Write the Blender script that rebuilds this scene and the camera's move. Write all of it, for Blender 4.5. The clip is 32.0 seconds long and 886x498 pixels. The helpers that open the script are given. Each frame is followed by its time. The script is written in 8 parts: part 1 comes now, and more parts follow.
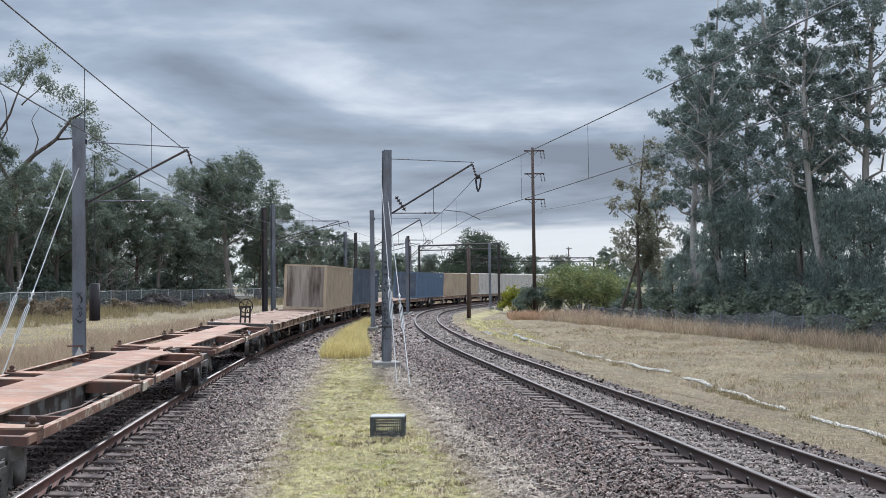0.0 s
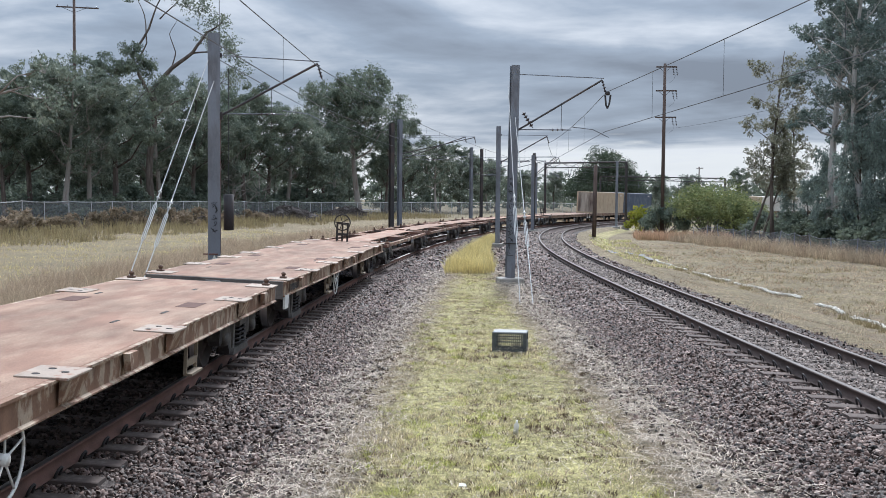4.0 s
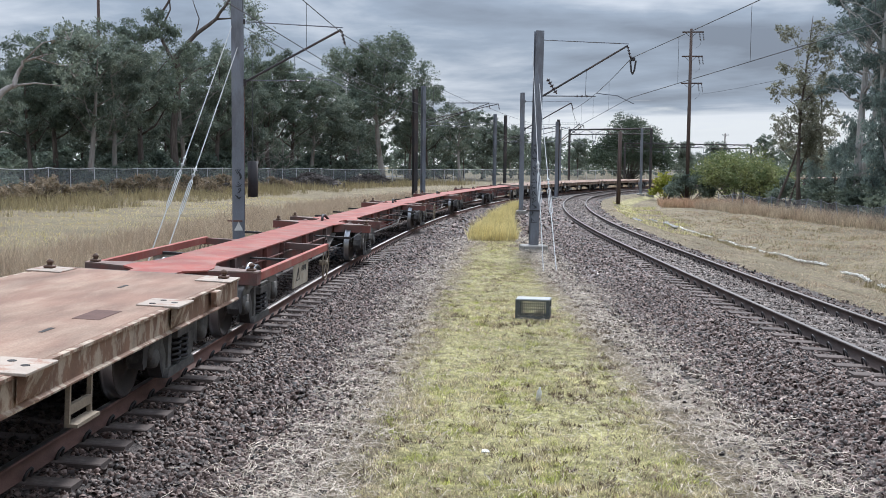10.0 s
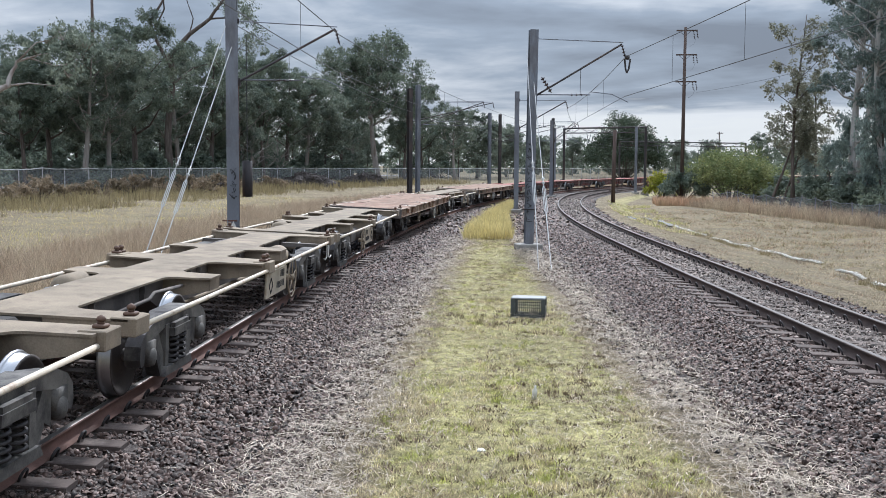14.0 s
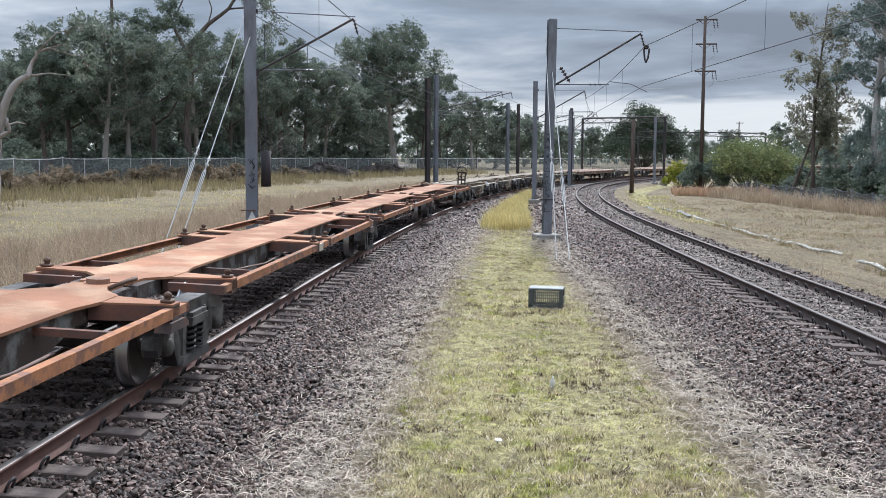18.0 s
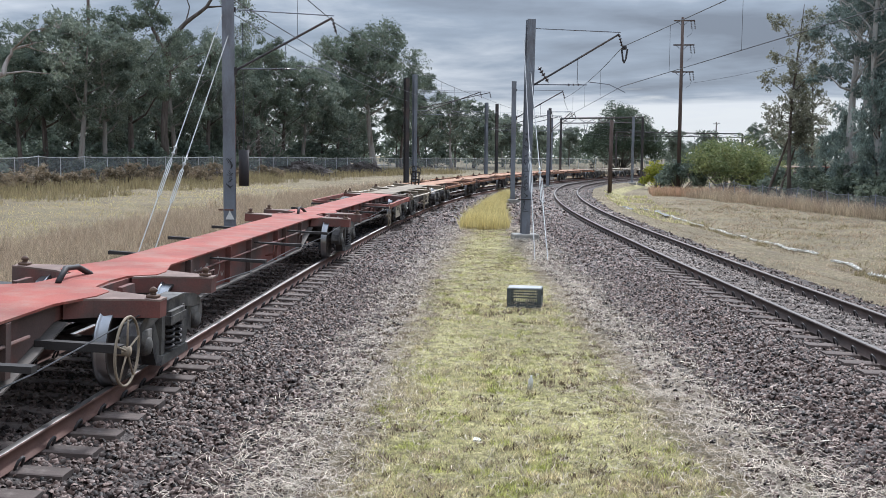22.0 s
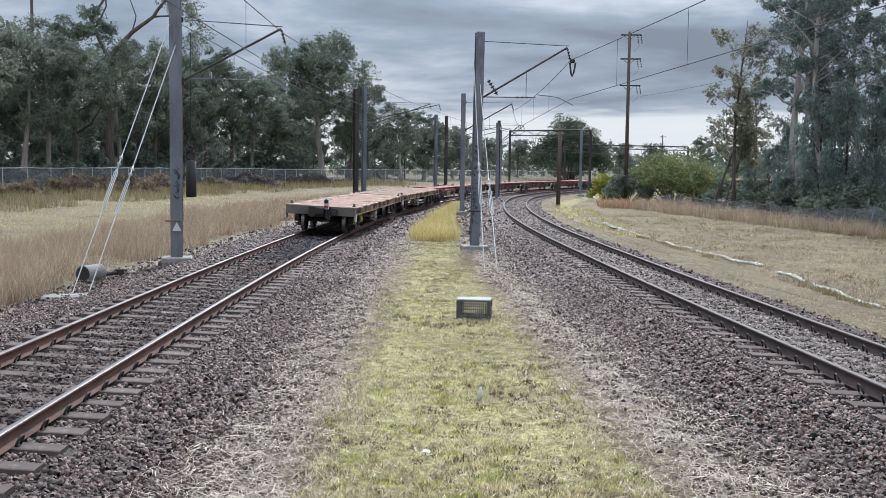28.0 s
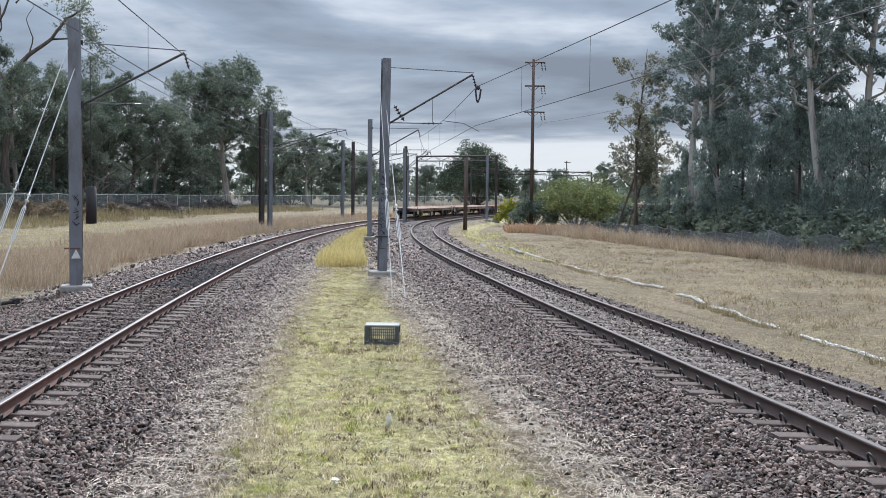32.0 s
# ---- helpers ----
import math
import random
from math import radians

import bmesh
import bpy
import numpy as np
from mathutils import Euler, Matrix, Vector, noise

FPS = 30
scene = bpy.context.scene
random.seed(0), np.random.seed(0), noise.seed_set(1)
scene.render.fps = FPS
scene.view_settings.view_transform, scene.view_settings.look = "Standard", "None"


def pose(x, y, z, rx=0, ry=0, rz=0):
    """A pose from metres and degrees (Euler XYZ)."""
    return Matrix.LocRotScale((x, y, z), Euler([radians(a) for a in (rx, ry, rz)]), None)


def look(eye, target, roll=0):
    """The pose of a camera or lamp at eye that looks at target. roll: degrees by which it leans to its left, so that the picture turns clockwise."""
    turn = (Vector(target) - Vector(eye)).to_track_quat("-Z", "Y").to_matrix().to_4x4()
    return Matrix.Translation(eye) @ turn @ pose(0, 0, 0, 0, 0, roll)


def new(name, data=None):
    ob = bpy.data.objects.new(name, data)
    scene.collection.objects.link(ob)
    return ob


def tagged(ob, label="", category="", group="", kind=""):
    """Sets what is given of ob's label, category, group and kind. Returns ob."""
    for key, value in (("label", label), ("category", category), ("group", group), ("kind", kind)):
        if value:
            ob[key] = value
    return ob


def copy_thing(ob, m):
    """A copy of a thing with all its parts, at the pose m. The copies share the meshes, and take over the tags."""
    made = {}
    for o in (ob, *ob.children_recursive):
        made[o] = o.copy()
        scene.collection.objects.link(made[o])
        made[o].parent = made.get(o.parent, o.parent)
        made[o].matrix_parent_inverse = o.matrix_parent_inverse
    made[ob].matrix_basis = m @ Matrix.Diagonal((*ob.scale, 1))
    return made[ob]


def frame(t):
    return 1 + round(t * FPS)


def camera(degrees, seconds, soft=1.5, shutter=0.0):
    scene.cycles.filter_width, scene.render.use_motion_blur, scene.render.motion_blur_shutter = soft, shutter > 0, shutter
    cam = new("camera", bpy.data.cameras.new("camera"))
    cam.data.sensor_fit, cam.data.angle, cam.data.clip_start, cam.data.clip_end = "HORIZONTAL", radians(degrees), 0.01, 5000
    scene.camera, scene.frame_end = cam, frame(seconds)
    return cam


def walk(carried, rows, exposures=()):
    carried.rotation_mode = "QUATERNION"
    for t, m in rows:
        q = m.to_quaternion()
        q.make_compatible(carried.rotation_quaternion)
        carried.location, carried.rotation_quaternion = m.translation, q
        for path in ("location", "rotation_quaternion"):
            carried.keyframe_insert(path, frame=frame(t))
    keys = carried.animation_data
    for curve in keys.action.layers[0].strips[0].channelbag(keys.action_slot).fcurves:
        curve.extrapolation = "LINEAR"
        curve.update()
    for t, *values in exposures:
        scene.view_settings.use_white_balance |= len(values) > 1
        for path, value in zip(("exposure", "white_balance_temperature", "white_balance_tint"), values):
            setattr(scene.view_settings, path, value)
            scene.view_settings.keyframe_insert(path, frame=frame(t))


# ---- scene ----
# The camera: held at one spot beside the line, turning only. Rows: seconds, pitch, roll, yaw.
PATH = [
    (0, 1.87, -0.72, 0.17), (0.5, 0.35, -0.22, 0.95), (1, -0.66, 0.17, 1.75), (1.5, -1.25, 0.40, 2.64), (2, -1.68, 0.43, 3.53),
    (2.5, -2.01, 0.44, 4.44), (3, -2.27, 0.49, 5.36), (3.5, -2.52, 0.53, 6.22), (4, -2.69, 0.50, 7.03), (4.5, -2.82, 0.51, 7.65),
    (6.5, -3.28, 0.46, 8.55), (7, -3.44, 0.45, 8.49), (7.5, -3.66, 0.54, 8.36), (8, -3.91, 0.58, 8.25), (8.5, -4.14, 0.63, 8.16),
    (9, -4.31, 0.64, 8.16), (9.5, -4.43, 0.59, 8.21), (10, -4.51, 0.51, 8.30), (10.5, -4.56, 0.48, 8.39), (11, -4.59, 0.46, 8.46),
    (11.5, -4.57, 0.47, 8.46), (12, -4.51, 0.51, 8.36), (12.5, -4.46, 0.47, 8.20), (13, -4.46, 0.47, 8.05), (13.5, -4.49, 0.43, 7.99),
    (14, -4.56, 0.34, 8.03), (14.5, -4.63, 0.32, 8.15), (16.5, -4.85, 0.26, 8.72), (17, -4.95, 0.28, 8.81), (17.5, -5.04, 0.38, 8.91),
    (18, -5.11, 0.36, 9.01), (18.5, -5.15, 0.39, 9.05), (19, -5.15, 0.44, 9.02), (19.5, -5.09, 0.44, 8.87), (20, -5.01, 0.42, 8.65),
    (20.5, -4.98, 0.44, 8.38), (21, -5.00, 0.45, 8.14), (21.5, -5.07, 0.49, 7.95), (22, -5.12, 0.51, 7.83), (22.5, -5.12, 0.48, 7.71),
    (23, -5.12, 0.51, 7.51), (23.5, -5.09, 0.53, 7.23), (24, -5.07, 0.53, 6.98), (24.5, -5.05, 0.56, 6.80), (26.5, -5.07, 0.45, 7.34),
    (27, -4.93, 0.46, 6.88), (27.5, -4.71, 0.58, 6.09), (28, -4.45, 0.72, 5.06), (28.5, -4.24, 0.82, 4.14), (29, -4.03, 0.82, 3.40),
    (29.5, -3.83, 0.77, 2.79), (30, -3.59, 0.66, 2.25), (30.5, -3.32, 0.64, 1.68), (31, -3.12, 0.64, 1.10), (31.5, -3.01, 0.72, 0.55),
    (32, -3.00, 0.63, 0.00),
]
EYE = (0.0, 0.0, 2.40)
cam = camera(46.0, 32.0, soft=0.8)
walk(cam, [(t, pose(*EYE, 90 + p, 0, y) @ pose(0, 0, 0, 0, 0, r)) for t, p, r, y in PATH], exposures=((0, 0.0, 5800, 10), (32, 0.0, 5800, 10)))

# ---- light ----
SUN_EL, SUN_AZ = 41.0, 2.0        # degrees above the horizon; degrees to the right of straight ahead
world = bpy.data.worlds.new("overcast_sky")
scene.world = world
world.use_nodes = True
wn, wl = world.node_tree.nodes, world.node_tree.links
wn.clear()


def wnode(kind, **vals):
    n = wn.new(kind)
    for k, v in vals.items():
        n.inputs[k].default_value = v
    return n


w_out, w_bg = wn.new("ShaderNodeOutputWorld"), wn.new("ShaderNodeBackground")
w_sky = wn.new("ShaderNodeTexSky")
w_sky.sky_type, w_sky.sun_disc = "NISHITA", False
w_sky.sun_elevation, w_sky.sun_rotation = radians(SUN_EL), radians(SUN_AZ)
w_sky.air_density, w_sky.dust_density = 1.2, 2.0
w_co = wn.new("ShaderNodeTexCoord")
w_sep = wn.new("ShaderNodeSeparateXYZ")
wl.new(w_co.outputs["Generated"], w_sep.inputs[0])
# cloud deck: the direction is projected on a flat layer, so that clouds shrink towards the horizon
w_up = wn.new("ShaderNodeMath"); w_up.operation = "ADD"; w_up.inputs[1].default_value = 0.13
wl.new(w_sep.outputs[2], w_up.inputs[0])
w_max = wn.new("ShaderNodeMath"); w_max.operation = "MAXIMUM"; w_max.inputs[1].default_value = 0.07
wl.new(w_up.outputs[0], w_max.inputs[0])
w_x = wn.new("ShaderNodeMath"); w_x.operation = "DIVIDE"
w_y = wn.new("ShaderNodeMath"); w_y.operation = "DIVIDE"
wl.new(w_sep.outputs[0], w_x.inputs[0]); wl.new(w_max.outputs[0], w_x.inputs[1])
wl.new(w_sep.outputs[1], w_y.inputs[0]); wl.new(w_max.outputs[0], w_y.inputs[1])
w_cmb = wn.new("ShaderNodeCombineXYZ")
w_wide = wn.new("ShaderNodeMath"); w_wide.operation = "MULTIPLY"; w_wide.inputs[1].default_value = 0.85      # banks lie wide
wl.new(w_x.outputs[0], w_wide.inputs[0])
wl.new(w_wide.outputs[0], w_cmb.inputs[0]); wl.new(w_y.outputs[0], w_cmb.inputs[1])
w_cmb.inputs[2].default_value = 3.1
w_n1 = wnode("ShaderNodeTexNoise", Scale=0.72, Detail=7.0, Roughness=0.5, Distortion=0.5)
w_n2 = wnode("ShaderNodeTexNoise", Scale=2.9, Detail=6.0, Roughness=0.55, Distortion=0.2)
wl.new(w_cmb.outputs[0], w_n1.inputs["Vector"]); wl.new(w_cmb.outputs[0], w_n2.inputs["Vector"])
w_mix = wn.new("ShaderNodeMath"); w_mix.operation = "MULTIPLY_ADD"; w_mix.inputs[1].default_value = 0.28
wl.new(w_n2.outputs[0], w_mix.inputs[0]); wl.new(w_n1.outputs[0], w_mix.inputs[2])
w_ramp = wn.new("ShaderNodeValToRGB")
wl.new(w_mix.outputs[0], w_ramp.inputs[0])
w_ramp.color_ramp.elements[0].position, w_ramp.color_ramp.elements[0].color = 0.50, (0.27, 0.305, 0.36, 1)
w_ramp.color_ramp.elements[1].position, w_ramp.color_ramp.elements[1].color = 0.79, (0.96, 0.965, 0.965, 1)
e = w_ramp.color_ramp.elements.new(0.63); e.color = (0.43, 0.49, 0.565, 1)
# a paler band low over the horizon where the deck ends
w_hz = wn.new("ShaderNodeMapRange"); w_hz.inputs[1].default_value, w_hz.inputs[2].default_value = 0.040, 0.052
w_hz.inputs[3].default_value, w_hz.inputs[4].default_value = 0.9, 0.0
w_edge = wn.new("ShaderNodeMath"); w_edge.operation = "MULTIPLY_ADD"; w_edge.inputs[1].default_value = 0.05; w_edge.inputs[2].default_value = -0.028
wl.new(w_n2.outputs[0], w_edge.inputs[0])
w_low = wn.new("ShaderNodeMath"); w_low.operation = "ADD"
wl.new(w_sep.outputs[2], w_low.inputs[0]); wl.new(w_edge.outputs[0], w_low.inputs[1])
wl.new(w_low.outputs[0], w_hz.inputs[0])
w_pale = wn.new("ShaderNodeMixRGB"); w_pale.inputs[2].default_value = (1.02, 1.02, 0.98, 1)
wl.new(w_hz.outputs[0], w_pale.inputs[0]); wl.new(w_ramp.outputs[0], w_pale.inputs[1])
w_dim = wn.new("ShaderNodeMixRGB"); w_dim.blend_type = "MULTIPLY"; w_dim.inputs[0].default_value = 1.0
w_dim.inputs[2].default_value = (0.05, 0.05, 0.05, 1)
wl.new(w_sky.outputs[0], w_dim.inputs[1])
w_add = wn.new("ShaderNodeMixRGB"); w_add.blend_type = "MIX"; w_add.inputs[0].default_value = 0.9
wl.new(w_dim.outputs[0], w_add.inputs[1]); wl.new(w_pale.outputs[0], w_add.inputs[2])
# an overcast sky grows brighter towards the zenith
w_zen = wn.new("ShaderNodeMapRange"); w_zen.interpolation_type = "SMOOTHSTEP"
w_zen.inputs[1].default_value, w_zen.inputs[2].default_value = 0.30, 0.95
w_zen.inputs[3].default_value, w_zen.inputs[4].default_value = 1.0, 3.5
wl.new(w_sep.outputs[2], w_zen.inputs[0])
w_fin = wn.new("ShaderNodeMixRGB"); w_fin.blend_type = "MULTIPLY"; w_fin.inputs[0].default_value = 1.0
# the deck is thicker and darker low down
w_belt = wn.new("ShaderNodeMapRange"); w_belt.interpolation_type = "SMOOTHSTEP"
w_belt.inputs[1].default_value, w_belt.inputs[2].default_value = 0.09, 0.19
w_belt.inputs[3].default_value, w_belt.inputs[4].default_value = 0.84, 0.93
wl.new(w_sep.outputs[2], w_belt.inputs[0])
w_bz = wn.new("ShaderNodeMath"); w_bz.operation = "MULTIPLY"
wl.new(w_belt.outputs[0], w_bz.inputs[0]); wl.new(w_zen.outputs[0], w_bz.inputs[1])
wl.new(w_add.outputs[0], w_fin.inputs[1]); wl.new(w_bz.outputs[0], w_fin.inputs[2])
wl.new(w_fin.outputs[0], w_bg.inputs[0])
w_bg.inputs[1].default_value = 1.03
wl.new(w_bg.outputs[0], w_out.inputs[0])

sun = new("sun", bpy.data.lights.new("sun", "SUN"))
sun.data.energy, sun.data.angle, sun.data.color = 4.9, radians(6), (1.0, 0.97, 0.925)
sun.matrix_world = look((30, 20, 60), (30 - 60 / math.tan(radians(SUN_EL)) * math.sin(radians(SUN_AZ)), 20 - 60 / math.tan(radians(SUN_EL)) * math.cos(radians(SUN_AZ)), 0))

# ---- materials ----
def mat(name, base, rough=0.8, metal=0.0, spread=0.25, scale=6.0, bump=0.2, dist=0.01, second=None, second_at=0.55,
        second_width=0.15, second_scale=3.0, fine=60.0, island=False, per_object=0.0, spec=0.4, coords="Object", stretch=(1, 1, 1)):
    """A node material: base colour broken up at two scales, a second colour in worn patches, and a fine bump."""
    m = bpy.data.materials.new(name)
    m.use_nodes = True
    nt = m.node_tree
    n, l = nt.nodes, nt.links
    b = n["Principled BSDF"]
    b.inputs["Roughness"].default_value, b.inputs["Metallic"].default_value = rough, metal
    b.inputs["Specular IOR Level"].default_value = spec
    tc = n.new("ShaderNodeTexCoord")
    mp = n.new("ShaderNodeMapping")
    mp.inputs["Scale"].default_value = stretch
    l.new(tc.outputs[coords], mp.inputs[0])
    n1 = n.new("ShaderNodeTexNoise"); n1.inputs["Scale"].default_value = scale; n1.inputs["Detail"].default_value = 6
    n2 = n.new("ShaderNodeTexNoise"); n2.inputs["Scale"].default_value = fine; n2.inputs["Detail"].default_value = 3
    l.new(mp.outputs[0], n1.inputs["Vector"]); l.new(mp.outputs[0], n2.inputs["Vector"])
    val = n.new("ShaderNodeMath"); val.operation = "MULTIPLY_ADD"; val.inputs[1].default_value = 0.5
    l.new(n2.outputs[0], val.inputs[0]); l.new(n1.outputs[0], val.inputs[2])
    rng = n.new("ShaderNodeMapRange")
    rng.inputs[1].default_value, rng.inputs[2].default_value = 0.45, 1.05
    rng.inputs[3].default_value, rng.inputs[4].default_value = 1 - spread, 1 + spread
    l.new(val.outputs[0], rng.inputs[0])
    last = rng.outputs[0]
    if per_object or island:
        src = n.new("ShaderNodeNewGeometry").outputs["Random Per Island"] if island else n.new("ShaderNodeObjectInfo").outputs["Random"]
        r2 = n.new("ShaderNodeMapRange"); amount = per_object or 0.3
        r2.inputs[3].default_value, r2.inputs[4].default_value = 1 - amount, 1 + amount
        l.new(src, r2.inputs[0])
        mul = n.new("ShaderNodeMath"); mul.operation = "MULTIPLY"
        l.new(last, mul.inputs[0]); l.new(r2.outputs[0], mul.inputs[1])
        last = mul.outputs[0]
    col = None
    if second:
        n3 = n.new("ShaderNodeTexNoise"); n3.inputs["Scale"].default_value = second_scale; n3.inputs["Detail"].default_value = 8; n3.inputs["Roughness"].default_value = 0.62
        l.new(mp.outputs[0], n3.inputs["Vector"])
        r3 = n.new("ShaderNodeMapRange")
        r3.inputs[1].default_value, r3.inputs[2].default_value = second_at - second_width / 2, second_at + second_width / 2
        l.new(n3.outputs[0], r3.inputs[0])
        mx = n.new("ShaderNodeMixRGB")
        mx.inputs[1].default_value, mx.inputs[2].default_value = (*base, 1), (*second, 1)
        l.new(r3.outputs[0], mx.inputs[0])
        col = mx.outputs[0]
    sc = n.new("ShaderNodeMixRGB"); sc.blend_type = "MULTIPLY"; sc.inputs[0].default_value = 1
    if col:
        l.new(col, sc.inputs[1])
    else:
        sc.inputs[1].default_value = (*base, 1)
    l.new(last, sc.inputs[2])
    l.new(sc.outputs[0], b.inputs["Base Color"])
    if bump:
        bp = n.new("ShaderNodeBump"); bp.inputs["Strength"].default_value = bump; bp.inputs["Distance"].default_value = dist
        l.new(val.outputs[0], bp.inputs["Height"]); l.new(bp.outputs[0], b.inputs["Normal"])
    return m


def leaf_mat(name, base, tip, spread=0.35):
    m = mat(name, base, rough=0.62, spread=0.2, scale=0.5, fine=3.0, bump=0, second=tip, second_at=0.52, second_width=0.25, second_scale=0.6, island=True, per_object=spread, spec=0.25)
    n, l = m.node_tree.nodes, m.node_tree.links
    b = n["Principled BSDF"]
    tr, mx = n.new("ShaderNodeBsdfTranslucent"), n.new("ShaderNodeMixShader")
    l.new(b.inputs["Base Color"].links[0].from_socket, tr.inputs[0])
    mx.inputs[0].default_value = 0.38
    l.new(b.outputs[0], mx.inputs[1]); l.new(tr.outputs[0], mx.inputs[2])
    l.new(mx.outputs[0], n["Material Output"].inputs[0])
    return m



def let_light_through(m, share):
    """Thin leaves and blades pass part of the light."""
    n, l = m.node_tree.nodes, m.node_tree.links
    b = n["Principled BSDF"]
    tr, mx = n.new("ShaderNodeBsdfTranslucent"), n.new("ShaderNodeMixShader")
    l.new(b.inputs["Base Color"].links[0].from_socket, tr.inputs[0])
    mx.inputs[0].default_value = share
    l.new(b.outputs[0], mx.inputs[1]); l.new(tr.outputs[0], mx.inputs[2])
    l.new(mx.outputs[0], n["Material Output"].inputs[0])


RAIL_SIDE = mat("rail_rusty_side", (0.078, 0.046, 0.037), 0.85, spread=0.35, scale=3, second=(0.188, 0.094, 0.070), second_at=0.5, second_width=0.3, second_scale=0.09, bump=0.3)
RAIL_SIDE_DARK = mat("rail_dark_weathered_side", (0.060, 0.045, 0.040), 0.85, spread=0.35, scale=3, second=(0.10, 0.066, 0.055), second_at=0.5, second_width=0.3, second_scale=0.12, bump=0.3)
RAIL_TOP_DULL = mat("rail_dull_head", (0.135, 0.118, 0.11), 0.8, metal=0.15, spread=0.15, scale=2, fine=12, bump=0.03)
RAIL_TOP = mat("rail_worn_head", (0.34, 0.315, 0.30), 0.34, metal=0.9, spread=0.12, scale=2, fine=12, bump=0.03)
SLEEPER = mat("sleeper_concrete_grimy", (0.098, 0.074, 0.064), 0.95, spread=0.3, scale=4, second=(0.165, 0.135, 0.118), second_at=0.6, second_scale=5, per_object=0.22, bump=0.35)
STEEL_DARK = mat("dark_spring_steel", (0.032, 0.028, 0.028), 0.7, spread=0.3, bump=0.2)
# Bed kept dark: the shade in gaps between stones is its colour.
BALLAST_BED = mat("ballast_bed_gap_shade", (0.046, 0.035, 0.031), 0.95, spread=0.55, scale=9, fine=34, bump=1.0, dist=0.05, second=(0.12, 0.10, 0.088), second_at=0.56, second_scale=22)
STONE_A = mat("ballast_stone", (0.076, 0.050, 0.041), 0.66, spread=0.3, scale=20, fine=120, bump=0.3, island=True, per_object=0.95, spec=0.3, second=(0.185, 0.135, 0.113), second_at=0.58, second_scale=9)
STONE_B = mat("dusty_ballast_stone", (0.145, 0.114, 0.097), 0.85, spread=0.25, scale=20, fine=120, bump=0.3, island=True, per_object=0.75, second=(0.19, 0.165, 0.145), second_at=0.56, second_scale=9)
# Dark brown stones, darkened further for the shade under the train.
STONE_C = mat("dark_brown_shaded_stone", (0.058, 0.040, 0.034), 0.9, spread=0.25, scale=20, fine=120, bump=0.3, island=True, per_object=0.8, second=(0.12, 0.088, 0.075), second_at=0.58, second_scale=9)
STONE_OIL = mat("grease_blackened_stone", (0.022, 0.020, 0.023), 0.95, spread=0.3, scale=20, bump=0.2, island=True, per_object=0.6)
# Rubble whitened to stand for sky reflected in the wet drain.
STONE_W = mat("white_rubble", (0.72, 0.69, 0.63), 0.85, spread=0.15, scale=20, bump=0.2, island=True, per_object=0.3)
GALV = mat("galvanised_steel_weathered", (0.20, 0.215, 0.245), 0.5, metal=0.45, spread=0.3, scale=1.6, second=(0.14, 0.14, 0.155), second_scale=2.2, stretch=(1, 1, 0.25))
GALV_DARK = mat("old_dark_steel_and_silhouettes", (0.052, 0.048, 0.05), 0.8, metal=0.2, spread=0.35, scale=1.5, second=(0.085, 0.064, 0.056), second_scale=2, stretch=(1, 1, 0.3))
WIRE = mat("tarnished_wire", (0.10, 0.10, 0.105), 0.5, metal=0.7, bump=0)
WIRE_PALE = mat("pale_stay_wire", (0.45, 0.45, 0.44), 0.6, metal=0.2, bump=0)
CERAMIC = mat("brown_insulator", (0.055, 0.04, 0.04), 0.3, bump=0)
CONCRETE = mat("weathered_concrete", (0.30, 0.285, 0.26), 0.95, spread=0.3, scale=3, second=(0.19, 0.175, 0.155), second_scale=2, bump=0.4)
TIMBER = mat("weathered_pole_timber", (0.080, 0.056, 0.048), 0.95, spread=0.4, scale=1.2, fine=9, stretch=(6, 6, 0.35), second=(0.115, 0.085, 0.072), bump=0.6)
WHITE_PAINT = mat("aged_white_paint", (0.62, 0.61, 0.58), 0.7, spread=0.15, scale=5, second=(0.40, 0.36, 0.31), second_at=0.62, second_scale=5)
BLACK_INK = mat("black_paint_marks", (0.02, 0.02, 0.022), 0.7, bump=0)
RUST_DECK = mat("rusty_deck_plate", (0.212, 0.122, 0.084), 0.92, spread=0.42, scale=1.6, second=(0.285, 0.195, 0.138), second_at=0.53, second_width=0.24, second_scale=2.4, stretch=(0.4, 1.3, 1), per_object=0.12)
RUST_EDGE = mat("chipped_cream_side_sill", (0.215, 0.125, 0.082), 0.85, spread=0.35, scale=3, second=(0.40, 0.315, 0.235), second_at=0.53, second_width=0.09, second_scale=4.5, per_object=0.12, stretch=(1.6, 1, 0.8))
PAD = mat("worn_pale_container_pad", (0.34, 0.275, 0.22), 0.8, spread=0.2, scale=5, second=(0.27, 0.15, 0.10), second_at=0.58, second_width=0.1, second_scale=6, per_object=0.15)
# Rust brown with the shade inside the pocket added to the colour.
POCKET = mat("shaded_rust_pocket", (0.10, 0.052, 0.040), 0.95, spread=0.3, scale=4)
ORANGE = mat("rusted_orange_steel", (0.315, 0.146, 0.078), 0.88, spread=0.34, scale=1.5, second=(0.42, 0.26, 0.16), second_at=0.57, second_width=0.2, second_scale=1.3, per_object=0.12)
BROWN_TOP = mat("dull_brown_worn_steel", (0.265, 0.145, 0.095), 0.88, spread=0.34, scale=1.5, second=(0.30, 0.225, 0.17), second_at=0.56, second_width=0.2, second_scale=2.2, per_object=0.12)
